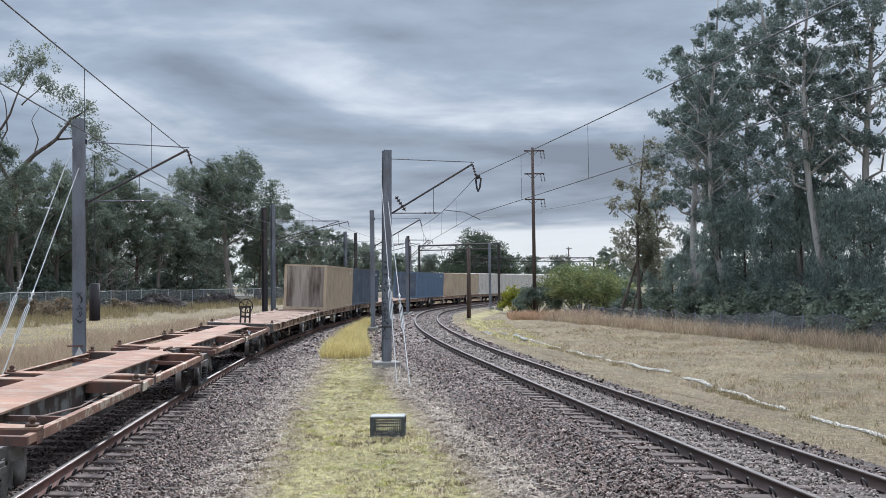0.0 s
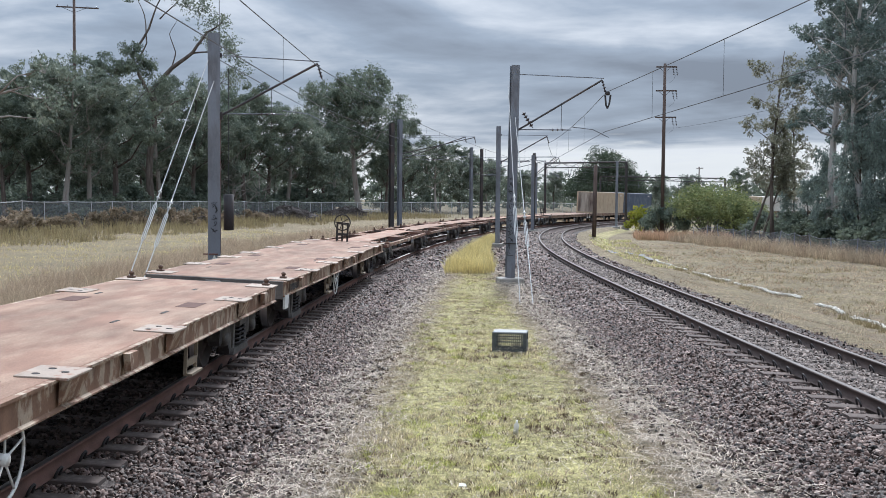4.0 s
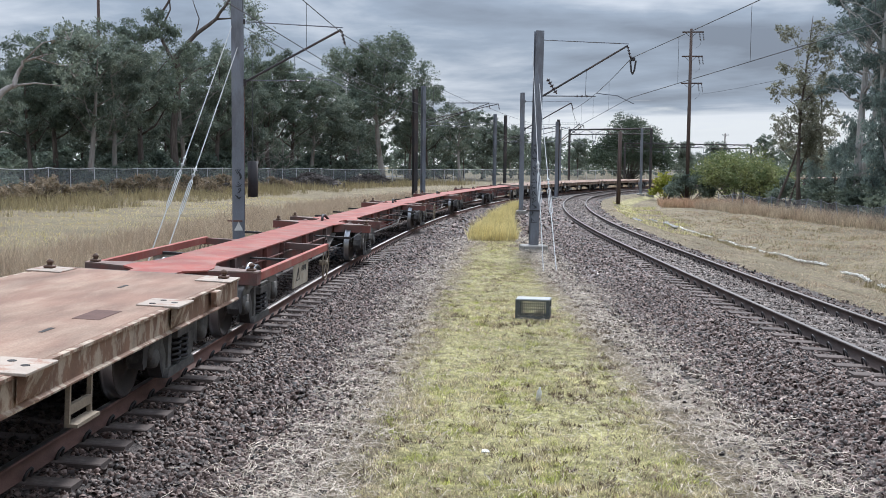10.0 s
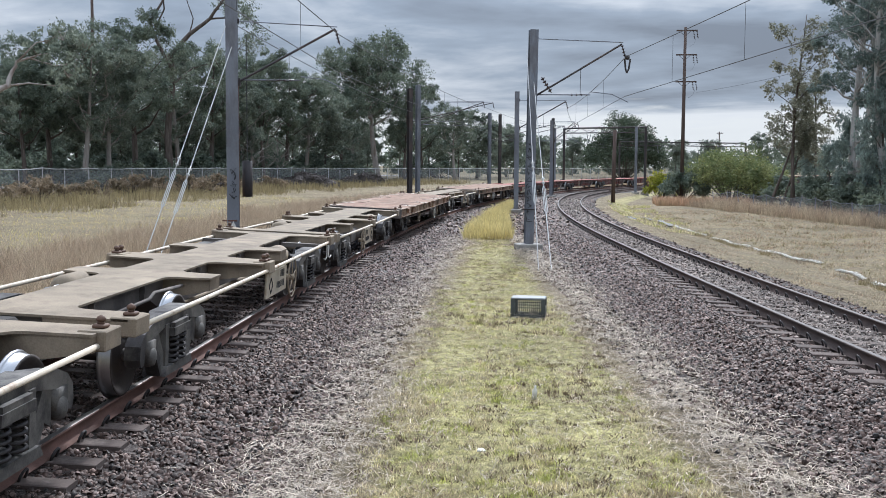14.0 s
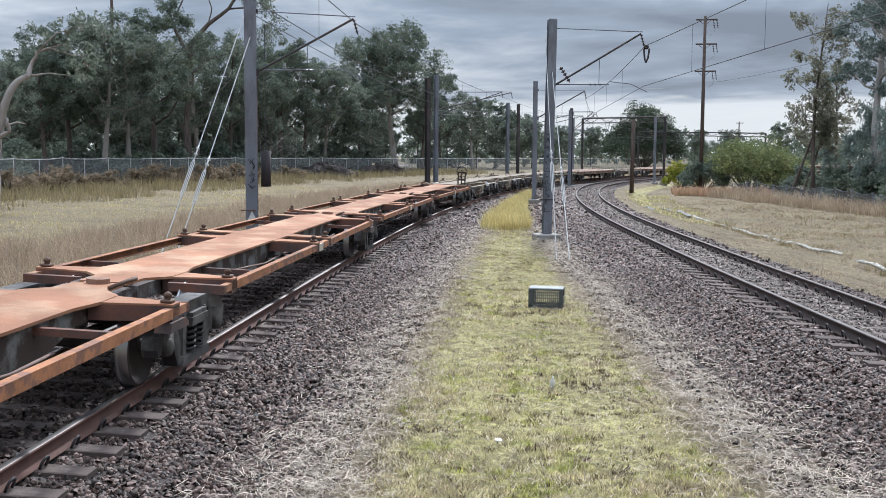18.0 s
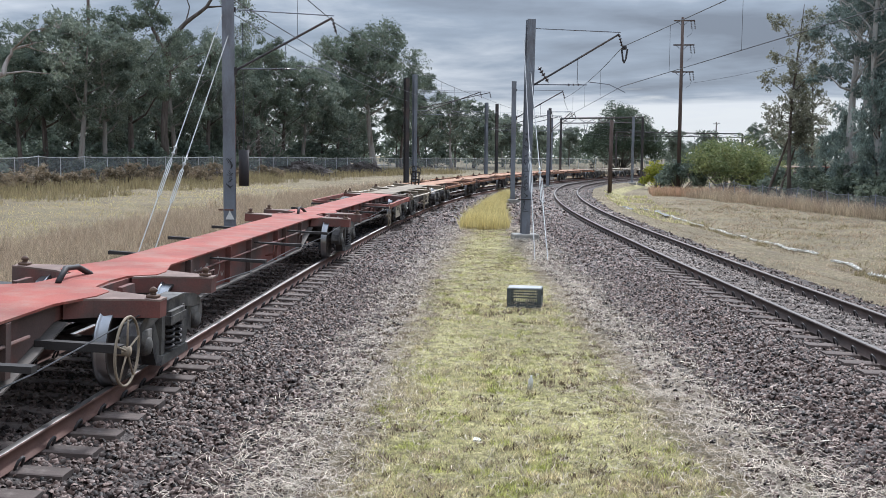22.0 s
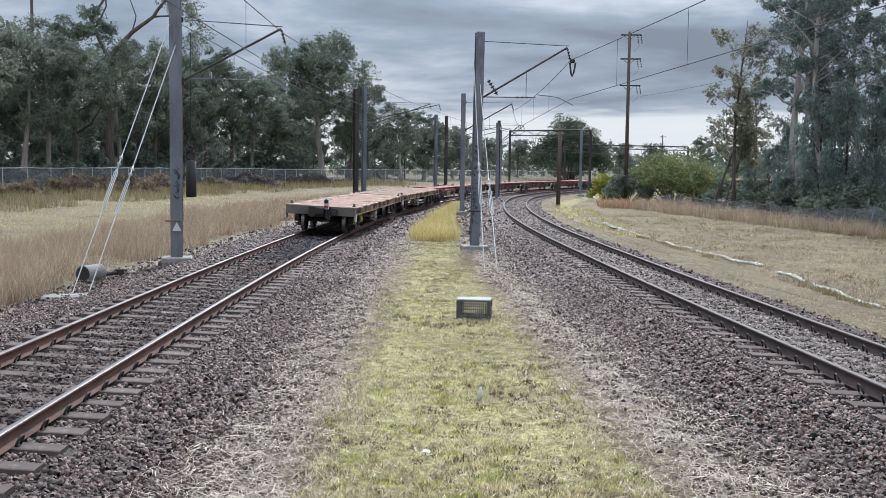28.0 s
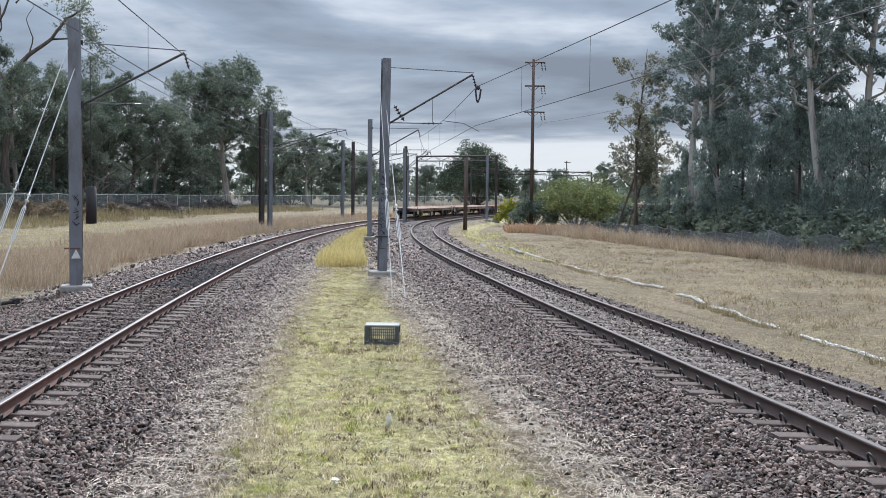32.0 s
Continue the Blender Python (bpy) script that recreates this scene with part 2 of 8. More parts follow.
SIDE_RAIL = mat("chipped_brown_side_rail", (0.235, 0.125, 0.082), 0.85, spread=0.35, scale=4, second=(0.40, 0.32, 0.245), second_at=0.56, second_width=0.08, second_scale=5, per_object=0.15)
ORANGE_RAIL = mat("chipped_orange_side_rail", (0.36, 0.155, 0.07), 0.85, spread=0.35, scale=4, second=(0.20, 0.10, 0.065), second_at=0.54, second_width=0.08, second_scale=5, per_object=0.15)
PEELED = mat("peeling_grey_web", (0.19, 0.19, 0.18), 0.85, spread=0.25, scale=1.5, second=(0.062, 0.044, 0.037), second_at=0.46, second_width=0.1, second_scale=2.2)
DUSTY_ARM = mat("dusty_brown_arm", (0.17, 0.115, 0.095), 0.9, spread=0.3, scale=2, second=(0.24, 0.17, 0.14), second_at=0.55, second_scale=2)
FADED_SPRAY = mat("faded_spray_paint", (0.33, 0.29, 0.265), 0.9, spread=0.2)
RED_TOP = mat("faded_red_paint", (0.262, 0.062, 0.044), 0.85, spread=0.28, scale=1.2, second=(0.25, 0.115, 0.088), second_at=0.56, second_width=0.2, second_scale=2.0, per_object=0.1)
# Darker than the red top plate, redder in patches.
RED_WEB = mat("dark_red_web", (0.098, 0.064, 0.056), 0.9, spread=0.3, scale=1.5, second=(0.165, 0.060, 0.048), second_at=0.5, second_scale=1.1)
# Arms and ties, darker than the orange top plate.
ORANGE_WEB = mat("dark_orange_web", (0.17, 0.075, 0.05), 0.9, spread=0.3, scale=1.5, second=(0.075, 0.055, 0.05), second_at=0.5, second_scale=1.1)
GREY_FRAME = mat("dusty_beige_grey_frame", (0.228, 0.182, 0.130), 0.88, spread=0.36, scale=1.6, second=(0.165, 0.128, 0.092), second_at=0.56, second_scale=2.4, per_object=0.1)
GREY_WEB = mat("grimy_grey_web", (0.14, 0.12, 0.105), 0.9, spread=0.3, scale=1.5, second=(0.075, 0.065, 0.06), second_at=0.52, second_scale=1.3)
BOGIE = mat("grimy_cast_bogie", (0.105, 0.097, 0.088), 0.8, spread=0.45, scale=5, second=(0.036, 0.032, 0.032), second_at=0.5, second_scale=3)
WHEEL = mat("wheel_steel", (0.06, 0.05, 0.046), 0.7, metal=0.4, spread=0.3, scale=5)
TREAD = mat("polished_wheel_tread", (0.30, 0.30, 0.31), 0.30, metal=1.0, spread=0.1, bump=0.03)
# Near black: the deep shade under the wagons is put into this colour.
UNDER = mat("shade_dark_underframe", (0.035, 0.030, 0.028), 0.9, spread=0.3, scale=3)
LOCK = mat("twistlock_casting", (0.105, 0.06, 0.04), 0.75, spread=0.3, bump=0.2)
PANEL = mat("yellowed_data_panel", (0.40, 0.345, 0.265), 0.75, spread=0.2, scale=3, second=(0.30, 0.22, 0.15), second_at=0.6, second_scale=4)
CREAM_PIPE = mat("cream_painted_pipe", (0.55, 0.48, 0.38), 0.6, spread=0.2, scale=3, second=(0.32, 0.2, 0.13), second_at=0.62, second_scale=5)
YELLOW = mat("yellow_axle_cap", (0.52, 0.45, 0.04), 0.6, spread=0.15, bump=0.05)
RED_LAMP = mat("red_reflector", (0.32, 0.035, 0.03), 0.4, bump=0)

# ---- the line: one curve, everything is laid out along it ----
# s: metres along the left track's centre line; side: metres to the left of it
KNOT_S = (-60, 0, 25, 50, 80, 120, 170, 250, 290)
KNOT_K = (0.0, 0.0005, 0.0023, 0.0033, 0.00425, 0.0043, 0.0043, 0.0043, 0.0)
DS = 0.25
TAB_S = np.arange(-560, 800, DS)
_k = np.interp(TAB_S, KNOT_S, KNOT_K)
_th = -np.concatenate([[0], np.cumsum((_k[1:] + _k[:-1]) / 2 * DS)])
_i0 = int(round(560 / DS))
TAB_TH = _th - _th[_i0] + 1.6624
_cx, _cy = np.cos(TAB_TH) * DS, np.sin(TAB_TH) * DS
TAB_X = np.concatenate([[0], np.cumsum((_cx[1:] + _cx[:-1]) / 2)])
TAB_Y = np.concatenate([[0], np.cumsum((_cy[1:] + _cy[:-1]) / 2)])
TAB_X, TAB_Y = TAB_X - TAB_X[_i0] - 5.634, TAB_Y - TAB_Y[_i0] + 10.0
CANT = 2.6


def gap(s):
    """How far the right track lies to the right of the left one."""
    return np.interp(s, (-560, 0, 20, 40, 60, 80, 100, 125, 800), (36.0, 10.5, 9.3, 7.9, 6.5, 5.1, 4.35, 4.0, 4.0))


def spot(s, side=0.0, z=0.0):
    th = np.interp(s, TAB_S, TAB_TH)
    return Vector((float(np.interp(s, TAB_S, TAB_X) - math.sin(th) * side), float(np.interp(s, TAB_S, TAB_Y) + math.cos(th) * side), z))


def heading(s, right=False):
    if not right:
        return float(np.interp(s, TAB_S, TAB_TH))
    d = spot(s + 0.5, -float(gap(s + 0.5))) - spot(s - 0.5, -float(gap(s - 0.5)))
    return math.atan2(d.y, d.x)


def along(px, py):
    """s and side of plan points (arrays)."""
    px, py = np.asarray(px, float).ravel(), np.asarray(py, float).ravel()
    s, side = np.empty(len(px)), np.empty(len(px))
    sub = slice(1200, 4000, 4)
    X, Y, T, S = TAB_X[sub], TAB_Y[sub], TAB_TH[sub], TAB_S[sub]
    for a in range(0, len(px), 4000):
        q = slice(a, a + 4000)
        i = ((px[q, None] - X) ** 2 + (py[q, None] - Y) ** 2).argmin(1)
        dx, dy = px[q] - X[i], py[q] - Y[i]
        s[q] = S[i] + dx * np.cos(T[i]) + dy * np.sin(T[i])
        side[q] = -dx * np.sin(T[i]) + dy * np.cos(T[i])
    return s, side


def smooth(x, a, b):
    u = np.clip((x - a) / (b - a), 0, 1)
    return u * u * (3 - 2 * u)


def terrain(s, side):
    """Height of the soil by its place along and beside the line."""
    right = -(side + gap(s))                   # metres to the right of the right track
    z = np.full(np.shape(s), -0.32)
    z = z + 1.0 * smooth(side, 5, 55)
    z = z + 0.07 * smooth(right, 1.2, 1.9) * (1 - smooth(right, 2.4, 3.2)) - 0.36 * smooth(right, 2.2, 4.4) - 0.12 * np.exp(-((right - 5.5) / 0.7) ** 2) * smooth(s, -20, 0) * (1 - smooth(s, 44, 52))
    z = z + 0.25 * smooth(right, 6, 30) * smooth(s, 20, 90)
    return z


def ground_z(x, y):
    s, side = along([x], [y])
    return float(terrain(s, side)[0])


# ---- building helpers ----
class Geo:
    """Gathers vertices and faces of one mesh."""

    def __init__(self):
        self.v, self.f = [], []

    def box(self, x0, x1, y0, y1, z0, z1, m=None):
        b = len(self.v)
        p = [(x, y, z) for z in (z0, z1) for y in (y0, y1) for x in (x0, x1)]
        if m is not None:
            p = [tuple(m @ Vector(q)) for q in p]
        self.v += p
        self.f += [tuple(b + i for i in q) for q in ((0, 2, 3, 1), (4, 5, 7, 6), (0, 1, 5, 4), (2, 6, 7, 3), (0, 4, 6, 2), (1, 3, 7, 5))]
        return self

    def cbox(self, x0, x1, y0, y1, z0, z1, c=0.01):
        """A box with chamfered edges."""
        pts = []
        for sx, x in ((-1, x0), (1, x1)):
            for sy, y in ((-1, y0), (1, y1)):
                for sz, z in ((-1, z0), (1, z1)):
                    pts += [(x, y - sy * c, z - sz * c), (x - sx * c, y, z - sz * c), (x - sx * c, y - sy * c, z)]
        bm = bmesh.new()
        for q in pts:
            bm.verts.new(q)
        bmesh.ops.convex_hull(bm, input=bm.verts)
        bm.verts.index_update()
        b = len(self.v)
        self.v += [tuple(v.co) for v in bm.verts]
        self.f += [tuple(b + v.index for v in f.verts) for f in bm.faces]
        bm.free()
        return self

    def prism(self, prof, a0, a1, axis="x"):
        """A closed profile of two coordinates swept along an axis."""
        b, n = len(self.v), len(prof)
        for a in (a0, a1):
            for p, q in prof:
                self.v.append({"x": (a, p, q), "y": (p, a, q), "z": (p, q, a)}[axis])
        self.f += [(b + i, b + (i + 1) % n, b + n + (i + 1) % n, b + n + i) for i in range(n)]
        self.f += [tuple(b + i for i in range(n))[::-1], tuple(b + n + i for i in range(n))]
        return self

    def tube(self, pts, radii, n=8, cap=True):
        pts = [Vector(p) for p in pts]
        if not hasattr(radii, "__len__"):
            radii = [radii] * len(pts)
        b, up = len(self.v), None
        for i, p in enumerate(pts):
            d = (pts[min(i + 1, len(pts) - 1)] - pts[max(i - 1, 0)])
            d = d.normalized() if d.length > 1e-9 else Vector((0, 0, 1))
            if up is None:
                up = d.orthogonal().normalized()
            up = (up - d * up.dot(d))
            up = up.normalized() if up.length > 1e-6 else d.orthogonal().normalized()
            w = d.cross(up)
            for k in range(n):
                a = 2 * math.pi * k / n
                self.v.append(tuple(p + (up * math.cos(a) + w * math.sin(a)) * radii[i]))
        for i in range(len(pts) - 1):
            for k in range(n):
                self.f.append((b + i * n + k, b + i * n + (k + 1) % n, b + (i + 1) * n + (k + 1) % n, b + (i + 1) * n + k))
        if cap:
            self.f += [tuple(b + k for k in range(n))[::-1], tuple(b + (len(pts) - 1) * n + k for k in range(n))]
        return self

    def cyl(self, p0, p1, r, n=12, r1=None):
        return self.tube([p0, p1], [r, r if r1 is None else r1], n)

    def lathe(self, prof, n=20, axis="y", at=(0, 0, 0)):
        """A profile of (along, radius) turned about an axis."""
        b = len(self.v)
        for a, r in prof:
            for k in range(n):
                t = 2 * math.pi * k / n
                c, s = math.cos(t) * r, math.sin(t) * r
                p = {"y": (c, a, s), "x": (a, c, s), "z": (c, s, a)}[axis]
                self.v.append((p[0] + at[0], p[1] + at[1], p[2] + at[2]))
        for i in range(len(prof) - 1):
            for k in range(n):
                self.f.append((b + i * n + k, b + i * n + (k + 1) % n, b + (i + 1) * n + (k + 1) % n, b + (i + 1) * n + k))
        self.f += [tuple(b + k for k in range(n)), tuple(b + (len(prof) - 1) * n + k for k in range(n))[::-1]]
        return self

    def mesh(self, name, material, smooth_shade=False):
        me = bpy.data.meshes.new(name)
        me.from_pydata(self.v, [], self.f)
        bm = bmesh.new()
        bm.from_mesh(me)
        bmesh.ops.recalc_face_normals(bm, faces=bm.faces)
        bm.to_mesh(me)
        bm.free()
        if smooth_shade:
            me.polygons.foreach_set("use_smooth", [True] * len(me.polygons))
        me.materials.append(material)
        me.update()
        return me


def part(name, geo, material, parent, label="", at=None, shade=False, kind=""):
    me = geo if isinstance(geo, bpy.types.Mesh) else geo.mesh(name, material, shade)
    ob = new(name, me)
    ob.parent = parent
    if at is not None:
        ob.matrix_basis = at
    if label or kind:
        tagged(ob, label, kind=kind)
    return ob


def thing(name, label, category, group="", at=None, kind=""):
    ob = new(name)
    ob.empty_display_size = 0.3
    tagged(ob, label, category, group, kind)
    if at is not None:
        ob.matrix_basis = at
    return ob


def solo(name, geo, material, label, category, group="", kind="", at=None, shade=False):
    ob = new(name, geo if isinstance(geo, bpy.types.Mesh) else geo.mesh(name, material, shade))
    tagged(ob, label, category, group, kind)
    if at is not None:
        ob.matrix_basis = at
    return ob


def bulk_mesh(name, verts, faces, material):
    """A mesh out of arrays: verts (n, 3), faces (m, k)."""
    me = bpy.data.meshes.new(name)
    m, k = faces.shape
    me.vertices.add(len(verts)); me.loops.add(m * k); me.polygons.add(m)
    me.vertices.foreach_set("co", np.ascontiguousarray(verts, np.float32).ravel())
    me.loops.foreach_set("vertex_index", np.ascontiguousarray(faces, np.int32).ravel())
    me.polygons.foreach_set("loop_start", np.arange(m, dtype=np.int32) * k)
    me.materials.append(material)
    me.update()
    me.validate()
    return me


# ---- ground ----
def graded(fine0, fine1, step, far, growth=1.18):
    a = list(np.arange(fine0, fine1 + 1e-6, step))
    d, x, hi = step, fine1, []
    while x < far:
        d *= growth; x += d; hi.append(x)
    d, x, lo = step, fine0, []
    while x > -far:
        d *= growth; x -= d; lo.append(x)
    return np.array(lo[::-1] + a + hi)


def ground_material():
    m = bpy.data.materials.new("verge_soil_and_grass")
    m.use_nodes = True
    n, l = m.node_tree.nodes, m.node_tree.links
    b = n["Principled BSDF"]
    b.inputs["Roughness"].default_value, b.inputs["Specular IOR Level"].default_value = 0.95, 0.2
    tc = n.new("ShaderNodeTexCoord")

    def noise_n(scale, detail=6, rough=0.6):
        q = n.new("ShaderNodeTexNoise")
        q.inputs["Scale"].default_value, q.inputs["Detail"].default_value, q.inputs["Roughness"].default_value = scale, detail, rough
        l.new(tc.outputs["Object"], q.inputs["Vector"])
        return q.outputs[0]

    def ramp(src, p0, c0, p1, c1):
        r = n.new("ShaderNodeValToRGB")
        r.color_ramp.elements[0].position, r.color_ramp.elements[0].color = p0, (*c0, 1)
        r.color_ramp.elements[1].position, r.color_ramp.elements[1].color = p1, (*c1, 1)
        l.new(src, r.inputs[0])
        return r.outputs[0]

    big, mid, small = noise_n(0.35, 5), noise_n(2.2, 7, 0.65), noise_n(38, 4, 0.7)
    straw0 = ramp(small, 0.3, (0.13, 0.10, 0.058), 0.72, (0.345, 0.285, 0.17))
    brown = ramp(small, 0.3, (0.11, 0.082, 0.055), 0.72, (0.33, 0.255, 0.17))
    patch = noise_n(0.9, 8, 0.68)
    pr = n.new("ShaderNodeMapRange"); pr.inputs[1].default_value, pr.inputs[2].default_value = 0.42, 0.66
    l.new(patch, pr.inputs[0])
    pm = n.new("ShaderNodeMixRGB"); l.new(pr.outputs[0], pm.inputs[0]); l.new(straw0, pm.inputs[1]); l.new(brown, pm.inputs[2])
    straw = pm.outputs[0]
    green = ramp(small, 0.3, (0.17, 0.15, 0.06), 0.72, (0.62, 0.55, 0.26))
    dirt = ramp(small, 0.3, (0.165, 0.132, 0.105), 0.7, (0.46, 0.39, 0.32))
    weeds = ramp(small, 0.3, (0.10, 0.085, 0.05), 0.72, (0.30, 0.24, 0.145))
    att = n.new("ShaderNodeAttribute"); att.attribute_name = "cover"
    sep = n.new("ShaderNodeSeparateColor"); l.new(att.outputs["Color"], sep.inputs[0])

    def mask(ch, src, soft=0.35):
        a = n.new("ShaderNodeMath"); a.operation = "ADD"
        l.new(sep.outputs[ch], a.inputs[0]); l.new(src, a.inputs[1])
        r = n.new("ShaderNodeMapRange"); r.inputs[1].default_value, r.inputs[2].default_value = 1.0 - soft / 2, 1.0 + soft / 2
        l.new(a.outputs[0], r.inputs[0])
        return r.outputs[0]

    def mix(fac, a, c):
        q = n.new("ShaderNodeMixRGB")
        l.new(fac, q.inputs[0]); l.new(a, q.inputs[1]); l.new(c, q.inputs[2])
        return q.outputs[0]

    col = mix(mask(0, mid), straw, green)
    col = mix(mask(1, mid, 0.3), col, dirt)
    col = mix(mask(2, mid, 0.4), col, weeds)
    tone = n.new("ShaderNodeMapRange"); tone.inputs[1].default_value, tone.inputs[2].default_value = 0.3, 0.7
    tone.inputs[3].default_value, tone.inputs[4].default_value = 0.72, 1.22
    l.new(big, tone.inputs[0])
    sc = n.new("ShaderNodeMixRGB"); sc.blend_type = "MULTIPLY"; sc.inputs[0].default_value = 1
    l.new(col, sc.inputs[1]); l.new(tone.outputs[0], sc.inputs[2])
    tuft = noise_n(7.0, 9, 0.78)
    tr = n.new("ShaderNodeMapRange"); tr.inputs[1].default_value, tr.inputs[2].default_value = 0.36, 0.66
    tr.inputs[3].default_value, tr.inputs[4].default_value = 0.32, 1.42
    l.new(tuft, tr.inputs[0])
    st = n.new("ShaderNodeMixRGB"); st.blend_type = "MULTIPLY"; st.inputs[0].default_value = 1
    l.new(sc.outputs[0], st.inputs[1]); l.new(tr.outputs[0], st.inputs[2])
    l.new(st.outputs[0], b.inputs["Base Color"])
    bp = n.new("ShaderNodeBump"); bp.inputs["Strength"].default_value, bp.inputs["Distance"].default_value = 0.9, 0.05
    l.new(small, bp.inputs["Height"]); l.new(bp.outputs[0], b.inputs["Normal"])
    return m


def build_ground():
    xs, ys = graded(-24, 24, 0.4, 2600), graded(6, 62, 0.4, 2600, 1.06)
    xs = np.sort(np.concatenate([xs[(xs < -4.05) | (xs > 2.65)], np.arange(-4, 2.61, 0.075)]))
    ys = np.sort(np.concatenate([ys[(ys < 7.5) | (ys > 34.1)], np.arange(7.6, 22, 0.08), np.arange(22, 34, 0.16)]))
    gx, gy = np.meshgrid(xs, ys)
    s, side = along(gx, gy)
    z = terrain(s, side)
    right = -(side + gap(s))
    wob = np.array([noise.noise((a * 0.25, b * 0.25, 0)) * 0.05 + noise.noise((a * 1.3, b * 1.3, 4)) * 0.025 for a, b in zip(gx.ravel(), gy.ravel())])
    flat = (np.abs(side) < 3.2) | ((right > -3.2) & (right < 1.7))
    lump = np.array([noise.noise((a * 3.1, b * 3.1, 7)) * 0.026 + noise.noise((a * 7.5, b * 7.5, 2)) * 0.020 for a, b in zip(gx.ravel(), gy.ravel())])
    z = z + np.where(flat, -0.06, wob + lump * smooth(-side, 2.9, 3.4) * smooth(-right, 2.9, 3.4))
    # covers: green grass, bare dirt, rough weeds
    mid = smooth(-side, 3.2, 4.1) * smooth(-right, 3.5, 4.5)
    green = 0.74 * mid * (1 - 0.55 * smooth(s, 18, 40))
    mown = smooth(side, 8.5, 10.5) * (1 - smooth(side, 19, 22))
    field = smooth(right, 5.2, 6.5)
    green = np.maximum(green, 0.30 * mown); green = np.maximum(green, 0.27 * field)
    green = np.maximum(green, 0.62 * smooth(right, 2.8, 3.2) * (1 - smooth(right, 4.0, 4.6)) * smooth(s, 48, 58))
    edge = np.exp(-((side + 3.0) / 0.5) ** 2) * 0.5 + np.exp(-((right + 3.35) / 0.6) ** 2) * 0.55
    dirt = np.maximum(edge, 0.75 * np.exp(-((side - 3.2) / 0.6) ** 2))
    dirt = np.maximum(dirt, 0.30 * smooth(right, 1.5, 1.8) * (1 - smooth(right, 5.2, 6.2)))
    dirt = np.maximum(dirt, 0.9 * ((np.abs(side) < 2.8) | ((right < 1.6) & (right > -2.8))))
    weeds = 0.75 * smooth(side, 20, 24)
    weeds = np.maximum(weeds, 0.6 * smooth(right, 17, 24))
    nx, ny = len(xs), len(ys)
    idx = np.arange(nx * ny).reshape(ny, nx)
    faces = np.stack([idx[:-1, :-1], idx[:-1, 1:], idx[1:, 1:], idx[1:, :-1]], -1).reshape(-1, 4)
    me = bulk_mesh("ground", np.stack([gx.ravel(), gy.ravel(), z], 1), faces, ground_material())
    me.polygons.foreach_set("use_smooth", np.ones(len(faces), bool))
    att = me.color_attributes.new("cover", "FLOAT_COLOR", "POINT")
    att.data.foreach_set("color", np.stack([green, dirt, weeds, np.ones_like(green)], 1).astype(np.float32).ravel())
    tagged(new("ground", me), "dry mown grass verge with bare dirt patches", "ground", kind="structure")


build_ground()


def strip(name, side_of, profile, s0, s1, step, material, label, category, wobble=0.0, tilt=0.0):
    """A band of constant section along a track. profile: (side, z)."""
    ss = np.arange(s0, s1 + 1e-6, step)
    prof = np.array(profile)
    th = np.interp(ss, TAB_S, TAB_TH)
    off = side_of(ss)
    rnd = np.random.RandomState(3)
    sd = off[:, None] + prof[None, :, 0]
    X = np.interp(ss, TAB_S, TAB_X)[:, None] - np.sin(th)[:, None] * sd
    Y = np.interp(ss, TAB_S, TAB_Y)[:, None] + np.cos(th)[:, None] * sd
    Z = np.broadcast_to(prof[None, :, 1] + prof[None, :, 0] * tilt, sd.shape) + rnd.normal(0, 1, sd.shape) * wobble
    n, k = sd.shape
    idx = np.arange(n * k).reshape(n, k)
    faces = np.stack([idx[:-1, :-1], idx[1:, :-1], idx[1:, 1:], idx[:-1, 1:]], -1).reshape(-1, 4)
    me = bulk_mesh(name, np.stack([X.ravel(), Y.ravel(), Z.ravel()], 1), faces, material)
    return tagged(new(name, me), label, category, kind="structure")


ZERO, RIGHT = (lambda s: np.zeros_like(s)), (lambda s: -gap(s))
TILT = math.tan(radians(CANT))
BED = [(-3.6, -0.62), (-3.1, -0.46), (-2.7, -0.40), (-2.2, -0.29), (-1.75, -0.205), (-1.35, -0.235), (-0.9, -0.225), (-0.45, -0.185), (0, -0.18), (0.45, -0.185), (0.9, -0.225),
       (1.35, -0.235), (1.75, -0.205), (2.2, -0.29), (2.7, -0.40), (3.1, -0.46), (3.6, -0.62)]
for nm, of in (("ballast_left_track", ZERO), ("ballast_right_track", RIGHT)):
    strip(nm, of, BED, -30, 120, 0.3, BALLAST_BED, "crushed brown stone ballast bed under the rails", "ballast", wobble=0.012, tilt=TILT * 0.6)
    strip(nm + "_far", of, BED[::2], 120, 760, 2.0, BALLAST_BED, "crushed brown stone ballast bed under the rails", "ballast", tilt=TILT * 0.6)
    strip(nm + "_behind", of, BED[::2], -540, -30, 3.0, BALLAST_BED, "crushed brown stone ballast bed under the rails", "ballast", tilt=TILT * 0.6)

